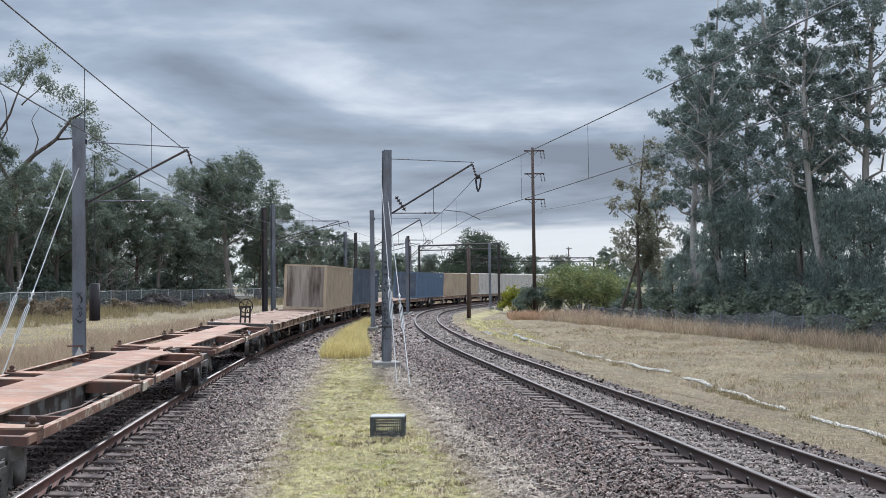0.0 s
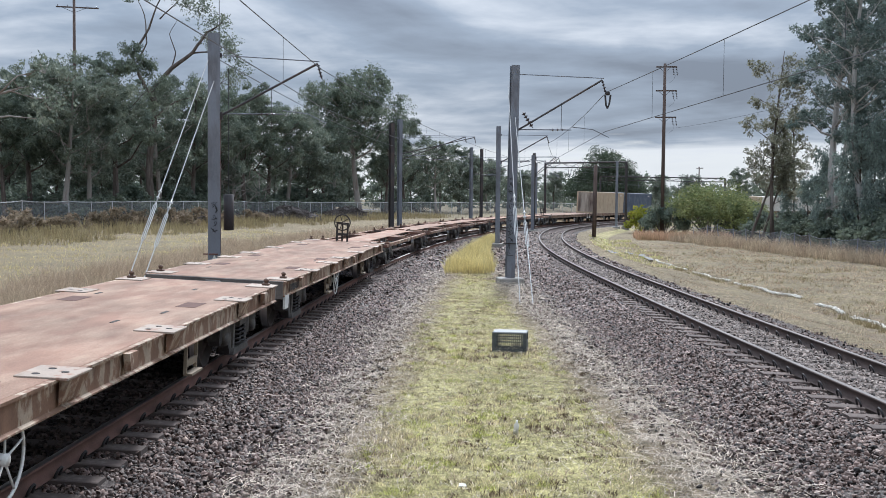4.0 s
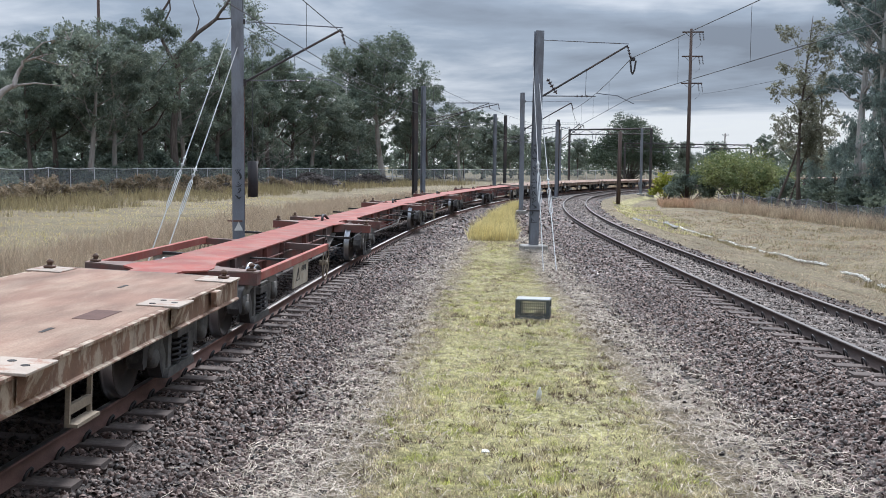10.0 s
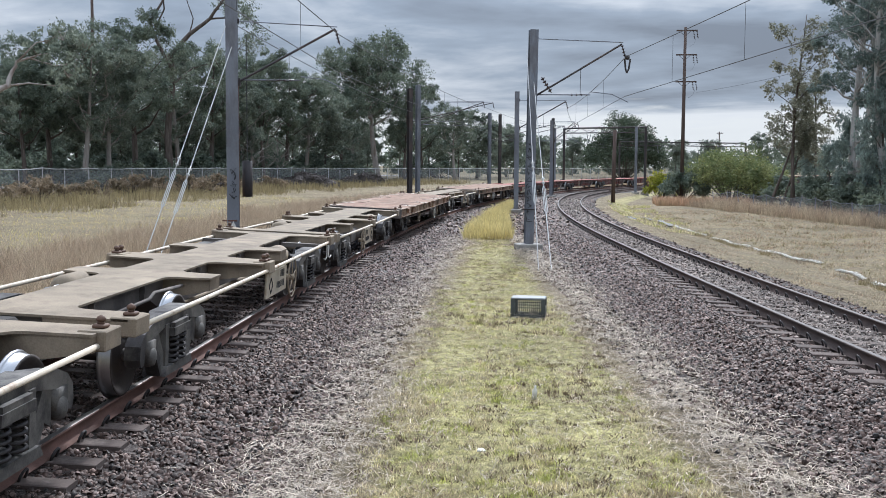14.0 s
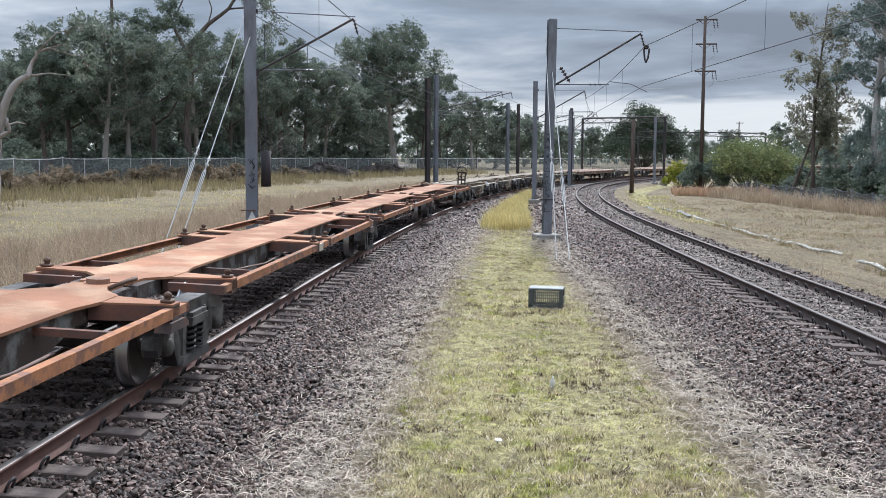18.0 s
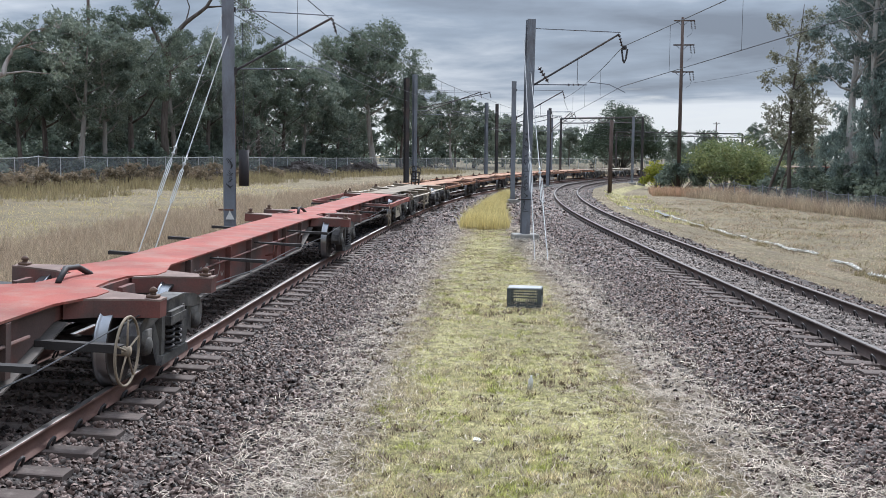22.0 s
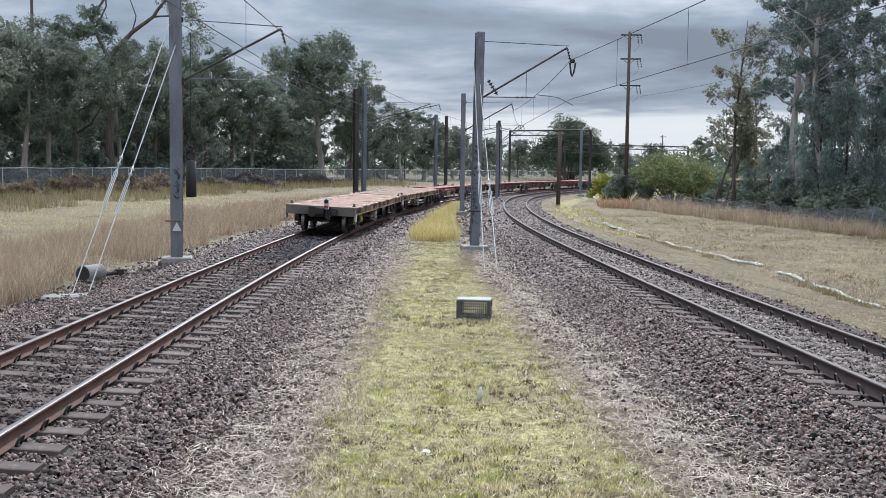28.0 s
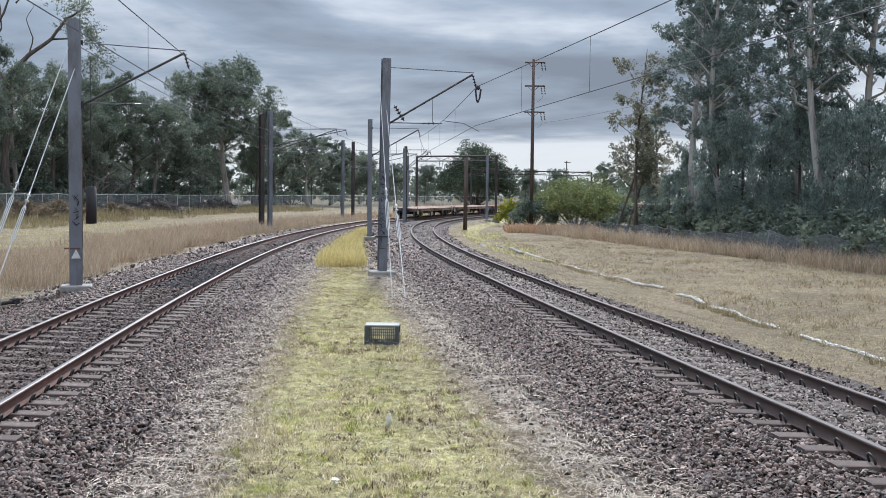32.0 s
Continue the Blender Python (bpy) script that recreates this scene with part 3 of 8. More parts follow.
# rails: foot, web and head, with a worn running surface of its own
RAIL = [(-0.07, -0.158), (-0.07, -0.148), (-0.012, -0.128), (-0.010, -0.045), (-0.035, -0.030), (-0.035, -0.004), (0.035, -0.004), (0.035, -0.030), (0.010, -0.045), (0.012, -0.128), (0.07, -0.148), (0.07, -0.158)]
HEAD = [(-0.034, -0.0035), (-0.024, 0.0), (0.024, 0.0), (0.034, -0.0035)]
for tname, of in (("left_track", ZERO), ("right_track", RIGHT)):
    for rname, off in (("left", 0.752), ("right", -0.752)):
        rise = off * TILT
        for tag, s0, s1, st in (("", -30, 230, 0.5), ("_behind", -540, -30, 5.0), ("_far", 230, 760, 5.0)):
            q = lambda s, of=of, off=off: of(s) + off
            strip("rail_%s_of_%s%s" % (rname, tname, tag), q, [(a, z + rise) for a, z in RAIL], s0, s1, st, RAIL_SIDE if tname == "left_track" else RAIL_SIDE_DARK, "rust-brown steel rail on concrete sleepers", "rail")
            strip("rail_head_%s_of_%s%s" % (rname, tname, tag), q, [(a, z + rise) for a, z in HEAD], s0, s1, st, RAIL_TOP if tname == "left_track" else RAIL_TOP_DULL, "worn shiny top of a steel rail", "rail")


def track_pose(s, right=False, side=0.0):
    off = -float(gap(s)) if right else 0.0
    return Matrix.Translation(spot(s, off)) @ pose(0, 0, 0, 0, 0, math.degrees(heading(s, right))) @ pose(0, 0, 0, CANT) @ pose(0, side, 0)

# ---- the train ----
SPEED = 17.0        # metres a second, steady
CARS = []           # (wagon, place of its front pivot at 0 s, of its rear pivot, shift of the body's centre)


def ring(geo, centre, r, tube_r, axis="y", n=20, m=6):
    pts = []
    for k in range(n + 1):
        a = 2 * math.pi * k / n
        c, s = math.cos(a) * r, math.sin(a) * r
        d = {"y": (c, 0, s), "x": (0, c, s), "z": (c, s, 0)}[axis]
        pts.append((centre[0] + d[0], centre[1] + d[1], centre[2] + d[2]))
    return geo.tube(pts, tube_r, m, cap=False)


def make_shared():
    d = {}
    # a wheelset: axle, two wheels with flange, tread and dished disc
    g = Geo().cyl((0, -1.0, 0), (0, 1.0, 0), 0.075, 10)
    for sy in (-1, 1):
        prof = [(0.685, 0.10), (0.685, 0.22), (0.715, 0.30), (0.70, 0.37), (0.685, 0.40), (0.685, 0.455), (0.70, 0.462), (0.715, 0.445), (0.725, 0.432), (0.815, 0.426), (0.82, 0.40), (0.80, 0.37), (0.755, 0.30), (0.765, 0.20), (0.80, 0.16), (0.80, 0.10)]
        g.lathe([(sy * a, r) for a, r in prof], 28)
    me = g.mesh("wheelset", WHEEL)
    me.materials.append(TREAD)
    for p in me.polygons:
        if min(math.hypot(me.vertices[i].co.x, me.vertices[i].co.z) for i in p.vertices) > 0.424:
            p.material_index = 1
        p.use_smooth = True
    d["wheelset"] = me
    # one side frame of a three-piece bogie
    g = Geo()
    arch = [(-1.16, 0.36), (-1.20, 0.44), (-1.18, 0.58), (-1.06, 0.69), (-0.86, 0.76), (-0.44, 0.82), (0.44, 0.82), (0.86, 0.76), (1.06, 0.69), (1.18, 0.58), (1.20, 0.44), (1.16, 0.36),
            (1.06, 0.38), (1.04, 0.52), (0.94, 0.58), (0.76, 0.61), (0.44, 0.665), (-0.44, 0.665), (-0.76, 0.61), (-0.94, 0.58), (-1.04, 0.52), (-1.06, 0.38)]
    g.prism(arch, -0.085, 0.085, "y")
    for sx in (-1, 1):
        g.prism([(sx * 0.78, 0.63), (sx * 0.60, 0.65), (sx * 0.33, 0.27), (sx * 0.36, 0.14), (sx * 0.50, 0.15), (sx * 0.58, 0.26)], -0.075, 0.075, "y")
        g.box(sx * 0.36 - 0.055, sx * 0.36 + 0.055, -0.08, 0.10, 0.22, 0.70)
        g.prism([(sx * 0.76, 0.30), (sx * 0.76, 0.62), (sx * 0.64, 0.64), (sx * 0.64, 0.36)], -0.075, 0.075, "y")
    g.prism([(-0.50, 0.14), (0.50, 0.14), (0.44, 0.235), (-0.44, 0.235)], -0.13, 0.13, "y")
    g.box(-0.29, 0.29, -0.12, 0.16, 0.555, 0.65)
    g.box(-0.25, 0.25, 0.10, 0.15, 0.60, 0.70)
    g.prism([(-0.40, 0.815), (0.40, 0.815), (0.34, 0.835), (-0.34, 0.835)], -0.11, 0.11, "y")
    d["side_frame"] = g.mesh("side_frame", BOGIE)
    g = Geo()
    g.lathe([(-0.10, 0.10), (0.03, 0.105), (0.07, 0.09), (0.085, 0.05), (0.09, 0.02)], 14, "y", (0, 0, 0.43))
    g.box(-0.12, 0.12, -0.05, 0.05, 0.43, 0.60)
    d["axle_boxes"] = g.mesh("axle_box", BOGIE, True)
    d["axle_boxes_yellow"] = g.mesh("axle_box", YELLOW, True)
    g = Geo()
    pts = [(math.cos(a) * 0.085, math.sin(a) * 0.085, 0.245 + 0.32 * a / (2 * math.pi * 5)) for a in np.linspace(0, 2 * math.pi * 5, 50)]
    g.tube(pts, 0.018, 5)
    d["springs"] = g.mesh("spring", STEEL_DARK, True)
    g = Geo().box(-0.19, 0.19, -1.0, 1.0, 0.50, 0.70).cyl((0, 0, 0.68), (0, 0, 0.80), 0.2, 14).box(-0.75, -0.68, -0.75, 0.75, 0.36, 0.46).box(0.68, 0.75, -0.75, 0.75, 0.36, 0.46)
    g.box(-0.9, 0.9, -0.05, 0.05, 0.40, 0.46)
    d["bolster"] = g.mesh("bogie", UNDER)
    # twistlock: base, neck and cone
    g = Geo().cbox(-0.07, 0.07, -0.06, 0.06, 0, 0.035, 0.01).cyl((0, 0, 0.035), (0, 0, 0.06), 0.032, 10)
    g.lathe([(0.06, 0.036), (0.075, 0.048), (0.10, 0.034), (0.115, 0.01)], 10, "z")
    d["twistlock"] = g.mesh("twistlock", LOCK, True)
    # coupler: shank, knuckle head, and a hanging hose
    g = Geo().box(-0.5, 0.12, -0.07, 0.07, 0.74, 0.90).cbox(0.10, 0.34, -0.14, 0.15, 0.69, 0.95, 0.03).cbox(0.30, 0.44, 0.02, 0.14, 0.70, 0.94, 0.03)
    d["coupler"] = g.mesh("coupler", UNDER)
    g = Geo().tube([(0, 0, 0.80), (0.12, 0, 0.74), (0.24, 0.02, 0.55), (0.38, 0.02, 0.50), (0.5, 0, 0.6)], 0.024, 7)
    d["hose"] = g.mesh("brake_hose", STEEL_DARK, True)
    # spoked hand wheel, face to the side
    g = Geo()
    ring(g, (0, 0, 0), 0.33, 0.014, "y", 28, 6)
    for k in range(5):
        a = 2 * math.pi * k / 5 + 0.3
        g.cyl((0, 0, 0), (math.cos(a) * 0.33, 0, math.sin(a) * 0.33), 0.010, 6)
    g.cyl((0, -0.03, 0), (0, 0.12, 0), 0.05, 10)
    d["hand_wheel_pale"] = g.mesh("hand_wheel", WHITE_PAINT, True)
    d["hand_wheel"] = g.mesh("hand_wheel", GREY_FRAME, True)
    # stirrup step: two hangers and a tread
    g = Geo().box(-0.24, -0.21, -0.02, 0.02, 0.32, 0.84).box(0.21, 0.24, -0.02, 0.02, 0.32, 0.84).box(-0.24, 0.24, -0.09, 0.02, 0.32, 0.35).box(-0.24, 0.24, -0.02, 0.02, 0.42, 0.50)
    d["step"] = g.mesh("step", GREY_FRAME)
    return d


SH = make_shared()
ROLLING = []        # the first wheelset of each axle; the copies roll with it


def bogie(wagon, x, yellow=False):
    b = part("bogie", SH["bolster"], None, wagon, at=pose(x, 0, 0))
    for sx in (0.89, -0.89):
        w = part("wheelset", SH["wheelset"], None, b, "steel wheels with polished treads on an axle", at=pose(sx, 0, 0.43))
        if len(ROLLING) < 2:
            ROLLING.append(w)
            rows = []
            for k in range(0, 961):
                t = k / 30
                rows.append((t, pose(sx, 0, 0.43, 0, math.degrees(SPEED * t / 0.43))))
            walk(w, rows)
        else:
            src = ROLLING[0 if sx > 0 else 1]
            w.rotation_mode = "QUATERNION"
            w.animation_data_create()
            w.animation_data.action = src.animation_data.action
            w.animation_data.action_slot = src.animation_data.action_slot
    for sy in (1, -1):
        part("side_frame", SH["side_frame"], None, b, "grimy cast steel side frame", at=pose(0, sy * 1.0, 0, 0, 0, 0 if sy > 0 else 180))
        for sx in (0.89, -0.89):
            part("axle_box", SH["axle_boxes_yellow" if yellow else "axle_boxes"], None, b, "yellow axle end cap" if yellow else "", at=pose(sx, sy * 1.06, 0, 0, 0, 0 if sy > 0 else 180))
            part("spring", SH["springs"], None, b, at=pose(0.14 if sx > 0 else -0.14, sy * 1.06, 0))
    return b


def couplers(wagon, ends):
    for sx, x in ends:
        part("coupler", SH["coupler"], None, wagon, at=pose(x, 0, 0, 0, 0, 0 if sx > 0 else 180))
        part("brake_hose", SH["hose"], None, wagon, at=pose(x - sx * 0.05, -0.35, 0, 0, 0, 0 if sx > 0 else 180))


def bars(geo, x, y, z, n, h, step, face=-1):
    """Writing that cannot be read: small upright bars on a side face."""
    for k in range(n):
        geo.box(x + k * step, x + k * step + step * 0.6, y + face * 0.004, y, z + (k % 3) * h * 0.06, z + h)
    return geo


def brake_stand(wagon, x, y, material):
    g = Geo()
    for dx in (-0.11, 0.11):
        g.box(x - 0.03, x + 0.03, y + dx * 1.6 - 0.03, y + dx * 1.6 + 0.03, 0.98, 1.62)
    g.box(x - 0.04, x + 0.04, y - 0.2, y + 0.2, 1.55, 1.62).box(x - 0.05, x + 0.05, y - 0.2, y + 0.2, 1.18, 1.26).cyl((x, y, 0.95), (x, y, 1.6), 0.03, 8)
    # Given near-black steel: the stand's dark silhouette is put into its colour.
    st = part("brake_stand", g, material, wagon, "dark hand brake stand with a spoked wheel")
    w = Geo()
    ring(w, (0, 0, 0), 0.26, 0.02, "x", 20, 6)
    for k in range(5):
        a = 2 * math.pi * k / 5
        w.cyl((0, 0, 0), (0, math.cos(a) * 0.26, math.sin(a) * 0.26), 0.014, 5)
    part("hand_wheel", w, material, st, at=pose(x - 0.09, y, 1.62), shade=True)


def flat_wagon(tail=False, pale_plates=True, label="", stand=None):
    w = thing("flat_wagon", label, "wagon", "train of empty container wagons")
    part("deck", Geo().cbox(-8.28, 8.28, -1.22, 1.22, 0.90, 0.985, 0.006), RUST_DECK, w, "scuffed rust-brown steel deck plate")
    # Slots and pockets are flat dark plates; recess shade is their colour.
    slot = Geo().box(0, 0.42, 0, 0.09, 0.984, 0.9885).mesh("deck_slot", UNDER)
    for x, y in ((-6.2, 0.7), (-5.1, -0.75), (-3.4, 0.35), (-2.6, -0.8), (0.9, 0.8), (2.4, -0.5), (3.5, -0.75), (5.3, 0.75), (6.6, -0.3)):
        part("deck_slot", slot, None, w, "dark lifting slot in the deck", at=pose(x, y, 0, 0, 0, 0) @ Matrix.Diagonal((0.6, 0.5, 1, 1)))
    pocket = Geo().box(-0.3, 0.3, -0.13, 0.13, 0.984, 0.989).mesh("deck_pocket", POCKET)
    for x, y in ((-5.0, 0.75), (-5.0, -0.75), (-1.65, 0.8), (-1.65, -0.8), (4.6, 0.8), (4.6, -0.8)):
        part("deck_pocket", pocket, None, w, "dark stake pocket in the deck", at=pose(x, y, 0))
    chan = [(1.22, 0.70), (1.275, 0.70), (1.275, 0.715), (1.24, 0.73), (1.24, 0.94), (1.275, 0.955), (1.275, 0.98), (1.22, 0.98)]
    for sy in (1, -1):
        part("side_sill", Geo().prism([(sy * a, b) for a, b in chan], -8.28, 8.28), RUST_EDGE, w, "cream side sill with rust showing through")
    for sx in (1, -1):
        part("end_beam", Geo().cbox(min(sx * 8.28, sx * 8.36), max(sx * 8.28, sx * 8.36), -1.24, 1.24, 0.66, 0.98, 0.008), GREY_WEB, w, "dark grimy end beam")
    part("centre_sill", Geo().prism([(-8.2, 0.9), (-8.2, 0.68), (-5, 0.68), (-4, 0.40), (4, 0.40), (5, 0.68), (8.2, 0.68), (8.2, 0.9)], -0.32, 0.32, "y"), UNDER, w)
    for x in (-3.9, -2.0, 0, 2.0, 3.9):
        part("cross_bearer", Geo().prism([(-1.2, 0.9), (-1.2, 0.72), (-0.32, 0.5), (0.32, 0.5), (1.2, 0.72), (1.2, 0.9)], x - 0.05, x + 0.05, "x"), UNDER, w)
    part("air_tank", Geo().lathe([(-0.6, 0.02), (-0.58, 0.14), (-0.5, 0.19), (0.5, 0.19), (0.58, 0.14), (0.6, 0.02)], 14, "x", (-1.0, 0.75, 0.6)), UNDER, w, shade=True)
    locks = (-7.9, 7.9)
    for x in locks:
        for sy in (1, -1):
            part("lock_plate", Geo().cbox(x - 0.27, x + 0.27, min(sy * 0.86, sy * 1.31), max(sy * 0.86, sy * 1.31), 0.984, 1.0, 0.004), PAD, w, "pale painted container pad")
            part("twistlock", SH["twistlock"], None, w, "rusty container twistlock", at=pose(x + 0.08, sy * 1.14, 1.0))
    # Holes are dark discs; the shade within them is only colour.
    hole = Geo().cyl((0, 0, 0.99), (0, 0, 1.003), 0.035, 8).mesh("pad_hole", UNDER)
    for x in (-5.4, -2.8, -0.85, 2.1, 5.6):
        for sy in (1, -1):
            pad = part("pad_plate", Geo().cbox(x - 0.27, x + 0.27, min(sy * 0.92, sy * 1.37), max(sy * 0.92, sy * 1.37), 0.976, 0.999, 0.004), PAD, w, "worn pale container pad with bolt holes")
            for dx, dy in ((-0.14, 1.05), (0.13, 1.08), (0.0, 1.24)):
                part("pad_hole", hole, None, pad, at=pose(x + dx, sy * dy, 0))
            part("pad_gusset", Geo().prism([(sy * 1.27, 0.976), (sy * 1.36, 0.976), (sy * 1.29, 0.78), (sy * 1.27, 0.76)], x - 0.2, x + 0.22, "x"), RUST_EDGE, w)
    for x in (-6.9, 0.6, 7.0):
        for sy in (1, -1):
            part("side_bracket", Geo().prism([(x - 0.12, 0.96), (x + 0.14, 0.96), (x + 0.10, 0.80), (x - 0.06, 0.78)], min(sy * 1.275, sy * 1.34), max(sy * 1.275, sy * 1.34), "y"), RUST_EDGE, w)
    for sy in (-1, 1):
        part("hand_wheel", SH["hand_wheel_pale"], None, w, "white spoked hand brake wheel", at=pose(-1.9, sy * 1.22, 0.52, 0, 0, 0 if sy < 0 else 180))
        part("wheel_bracket", Geo().prism([(-2.28, 0.72), (-2.08, 0.72), (-2.16, 0.40), (-2.32, 0.40)], min(sy * 1.12, sy * 1.16), max(sy * 1.12, sy * 1.16), "y"), GREY_FRAME, w)
        part("step", SH["step"], None, w, "dusty stirrup step", at=pose(-3.1, sy * 1.2, 0))
        part("step", SH["step"], None, w, "dusty stirrup step", at=pose(3.2, sy * 1.2, 0))
        g = Geo()
        bars(g, -7.9, sy * 1.277, 0.77, 8, 0.13, 0.11, sy)
        bars(g, -3.0, sy * 1.277, 0.78, 5, 0.09, 0.10, sy)
        part("lettering", g, BLACK_INK, w, "small dark marks", kind="stuff")
        g = Geo().box(-8.26, -7.95, min(sy * 1.24, sy * 1.28), max(sy * 1.24, sy * 1.28), 0.48, 0.72)
        part("corner_plate", g, WHITE_PAINT, w, "pale corner plate")
    bogie(w, 6.3); bogie(w, -6.3, yellow=tail)
    couplers(w, ((1, 8.3), (-1, -8.3)))
    if stand:
        brake_stand(w, *stand, UNDER)
    if tail:
        part("lamp_post", Geo().cbox(-8.50, -8.40, -0.26, -0.20, 0.55, 0.90, 0.01), UNDER, w)
        t = part("tail_lamp", Geo().cbox(-8.52, -8.38, -0.32, -0.14, 0.88, 1.24, 0.02), WHITE_PAINT, w, "pale grey end of train marker lamp")
        part("reflector", Geo().cbox(-8.535, -8.515, -0.31, -0.15, 0.92, 1.02, 0.004), RED_LAMP, t, "red reflector")
        part("lens", Geo().lathe([(-0.02, 0.075), (0.0, 0.07), (0.012, 0.02)], 12, "x", (-8.525, -0.23, 1.17)), UNDER, t, "dark round lens")
        part("air_hose_coil", ring(ring(Geo(), (-8.46, -0.55, 0.82), 0.12, 0.02, "x"), (-8.5, -0.53, 0.80), 0.11, 0.02, "x"), STEEL_DARK, w, shade=True)
        part("end_pocket", Geo().cbox(-8.42, -8.36, -0.42, 0.42, 0.60, 0.95, 0.02), UNDER, w)
    return w


def outline(points, z0, z1):
    return Geo().prism(points, z0, z1, "z")


def mirror_y(pts):
    """A half outline (x, y > 0) closed by its mirror image."""
    return pts + [(x, -y) for x, y in pts[::-1]]


def frame_unit(front=False, rear=False, stand=None, label="", top=ORANGE, web=PEELED):
    """One platform of an articulated skeleton wagon: broad spine, arms and side rails."""
    w = thing("skeleton_wagon", label, "wagon", "train of empty container wagons")
    x1, x0 = (7.15 if front else 7.0), (-7.15 if rear else -7.0)
    half = [(x0, 0.28), (x0 + 0.5, 0.30), (x0 + 0.8, 0.54), (x0 + 1.3, 0.55), (x0 + 1.8, 0.47), (-1.0, 0.47), (-0.7, 0.50), (0.7, 0.50), (1.0, 0.47), (x1 - 1.8, 0.47), (x1 - 1.3, 0.55), (x1 - 0.8, 0.54), (x1 - 0.5, 0.30), (x1, 0.28)]
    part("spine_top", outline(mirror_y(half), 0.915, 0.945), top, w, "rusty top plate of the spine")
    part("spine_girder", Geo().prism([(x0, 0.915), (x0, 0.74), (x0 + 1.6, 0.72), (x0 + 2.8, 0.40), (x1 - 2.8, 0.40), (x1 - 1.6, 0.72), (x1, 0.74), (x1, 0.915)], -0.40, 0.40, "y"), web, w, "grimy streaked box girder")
    for x in (-5.95, -4.55, -0.55, 0.55, 4.55, 5.95):
        big = abs(x) > 5 or abs(x) < 1
        for sy in (1, -1):
            a, b = (0.11, 0.18) if big else (0.04, 0.05)
            if big:
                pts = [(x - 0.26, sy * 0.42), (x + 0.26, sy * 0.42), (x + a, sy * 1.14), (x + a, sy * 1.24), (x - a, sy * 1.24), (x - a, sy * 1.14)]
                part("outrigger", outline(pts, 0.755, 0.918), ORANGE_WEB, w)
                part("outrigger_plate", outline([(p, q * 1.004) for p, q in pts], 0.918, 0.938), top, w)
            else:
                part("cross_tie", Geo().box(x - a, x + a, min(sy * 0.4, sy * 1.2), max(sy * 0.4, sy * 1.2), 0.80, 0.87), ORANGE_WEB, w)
            if big:
                part("twistlock", SH["twistlock"], None, w, "rusty container twistlock", at=pose(x, sy * 1.15, 0.938))
    for sy in (1, -1):
        for a, b in ((-5.95, -0.55), (-0.55, 0.55), (0.55, 5.95)):
            ch = [(1.16, 0.79), (1.245, 0.79), (1.245, 0.90), (1.16, 0.90), (1.16, 0.888), (1.233, 0.888), (1.233, 0.802), (1.16, 0.802)]
            g = Geo().prism([(sy * q, z) for q, z in ch], a + 0.11, b - 0.11)
            part("side_rail", g, SIDE_RAIL if top is BROWN_TOP else ORANGE_RAIL, w, "chipped faded side rail")
        for x in (x0 + 0.65, x1 - 0.65):
            part("end_rail", Geo().box(min(x, x - math.copysign(0.06, x) + (0.5 if x < 0 else -0.5)), max(x, x + (0.5 if x < 0 else -0.5)), min(sy * 1.16, sy * 1.24), max(sy * 1.16, sy * 1.24), 0.80, 0.89), top, w)
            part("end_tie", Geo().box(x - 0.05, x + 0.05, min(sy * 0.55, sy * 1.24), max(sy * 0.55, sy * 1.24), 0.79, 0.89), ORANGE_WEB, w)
        pts = [(x, sy * (0.62 + 0.05 * math.sin(x * 2)), 0.70 + 0.04 * math.sin(x * 1.3)) for x in np.linspace(-4.4, 4.4, 12)]
        part("brake_pipe", Geo().tube(pts, 0.016, 6), DUSTY_ARM, w, shade=True)
        part("lock_bracket", Geo().prism([(5.75, 0.76), (6.2, 0.76), (6.3, 0.70), (6.3, 0.66), (5.7, 0.66)], min(sy * 1.1, sy * 1.27), max(sy * 1.1, sy * 1.27), "y"), ORANGE_WEB, w)
        part("data_plate", Geo().box(-0.5, -0.18, min(sy * 1.245, sy * 1.262), max(sy * 1.245, sy * 1.262), 0.77, 0.90), CREAM_PIPE, w, "small yellowed data plate")
    part("brake_gear", Geo().box(-1.2, -0.2, -0.75, -0.5, 0.45, 0.66).cyl((0.3, -0.62, 0.55), (1.2, -0.62, 0.55), 0.14, 12), UNDER, w)
    if not front:
        part("joint_casting", Geo().cbox(x1 - 0.25, x1 + 0.42, -0.24, 0.24, 0.78, 0.935, 0.03).cyl((x1, 0, 0.9), (x1, 0, 1.0), 0.13, 12), RUST_DECK, w, "rust-red articulation casting")
        part("joint_hose", Geo().tube([(x1 - 0.45, -0.3, 0.96), (x1 - 0.2, -0.42, 1.02), (x1 + 0.15, -0.38, 1.0), (x1 + 0.4, -0.25, 0.96)], 0.025, 6), LOCK, w, shade=True)
    if front:
        bogie(w, 5.15)
        couplers(w, ((1, 7.1),))
    bogie(w, -5.15 if rear else -7.05)
    if rear:
        couplers(w, ((-1, -7.1),))
    if stand:
        brake_stand(w, *stand, UNDER)
    return w


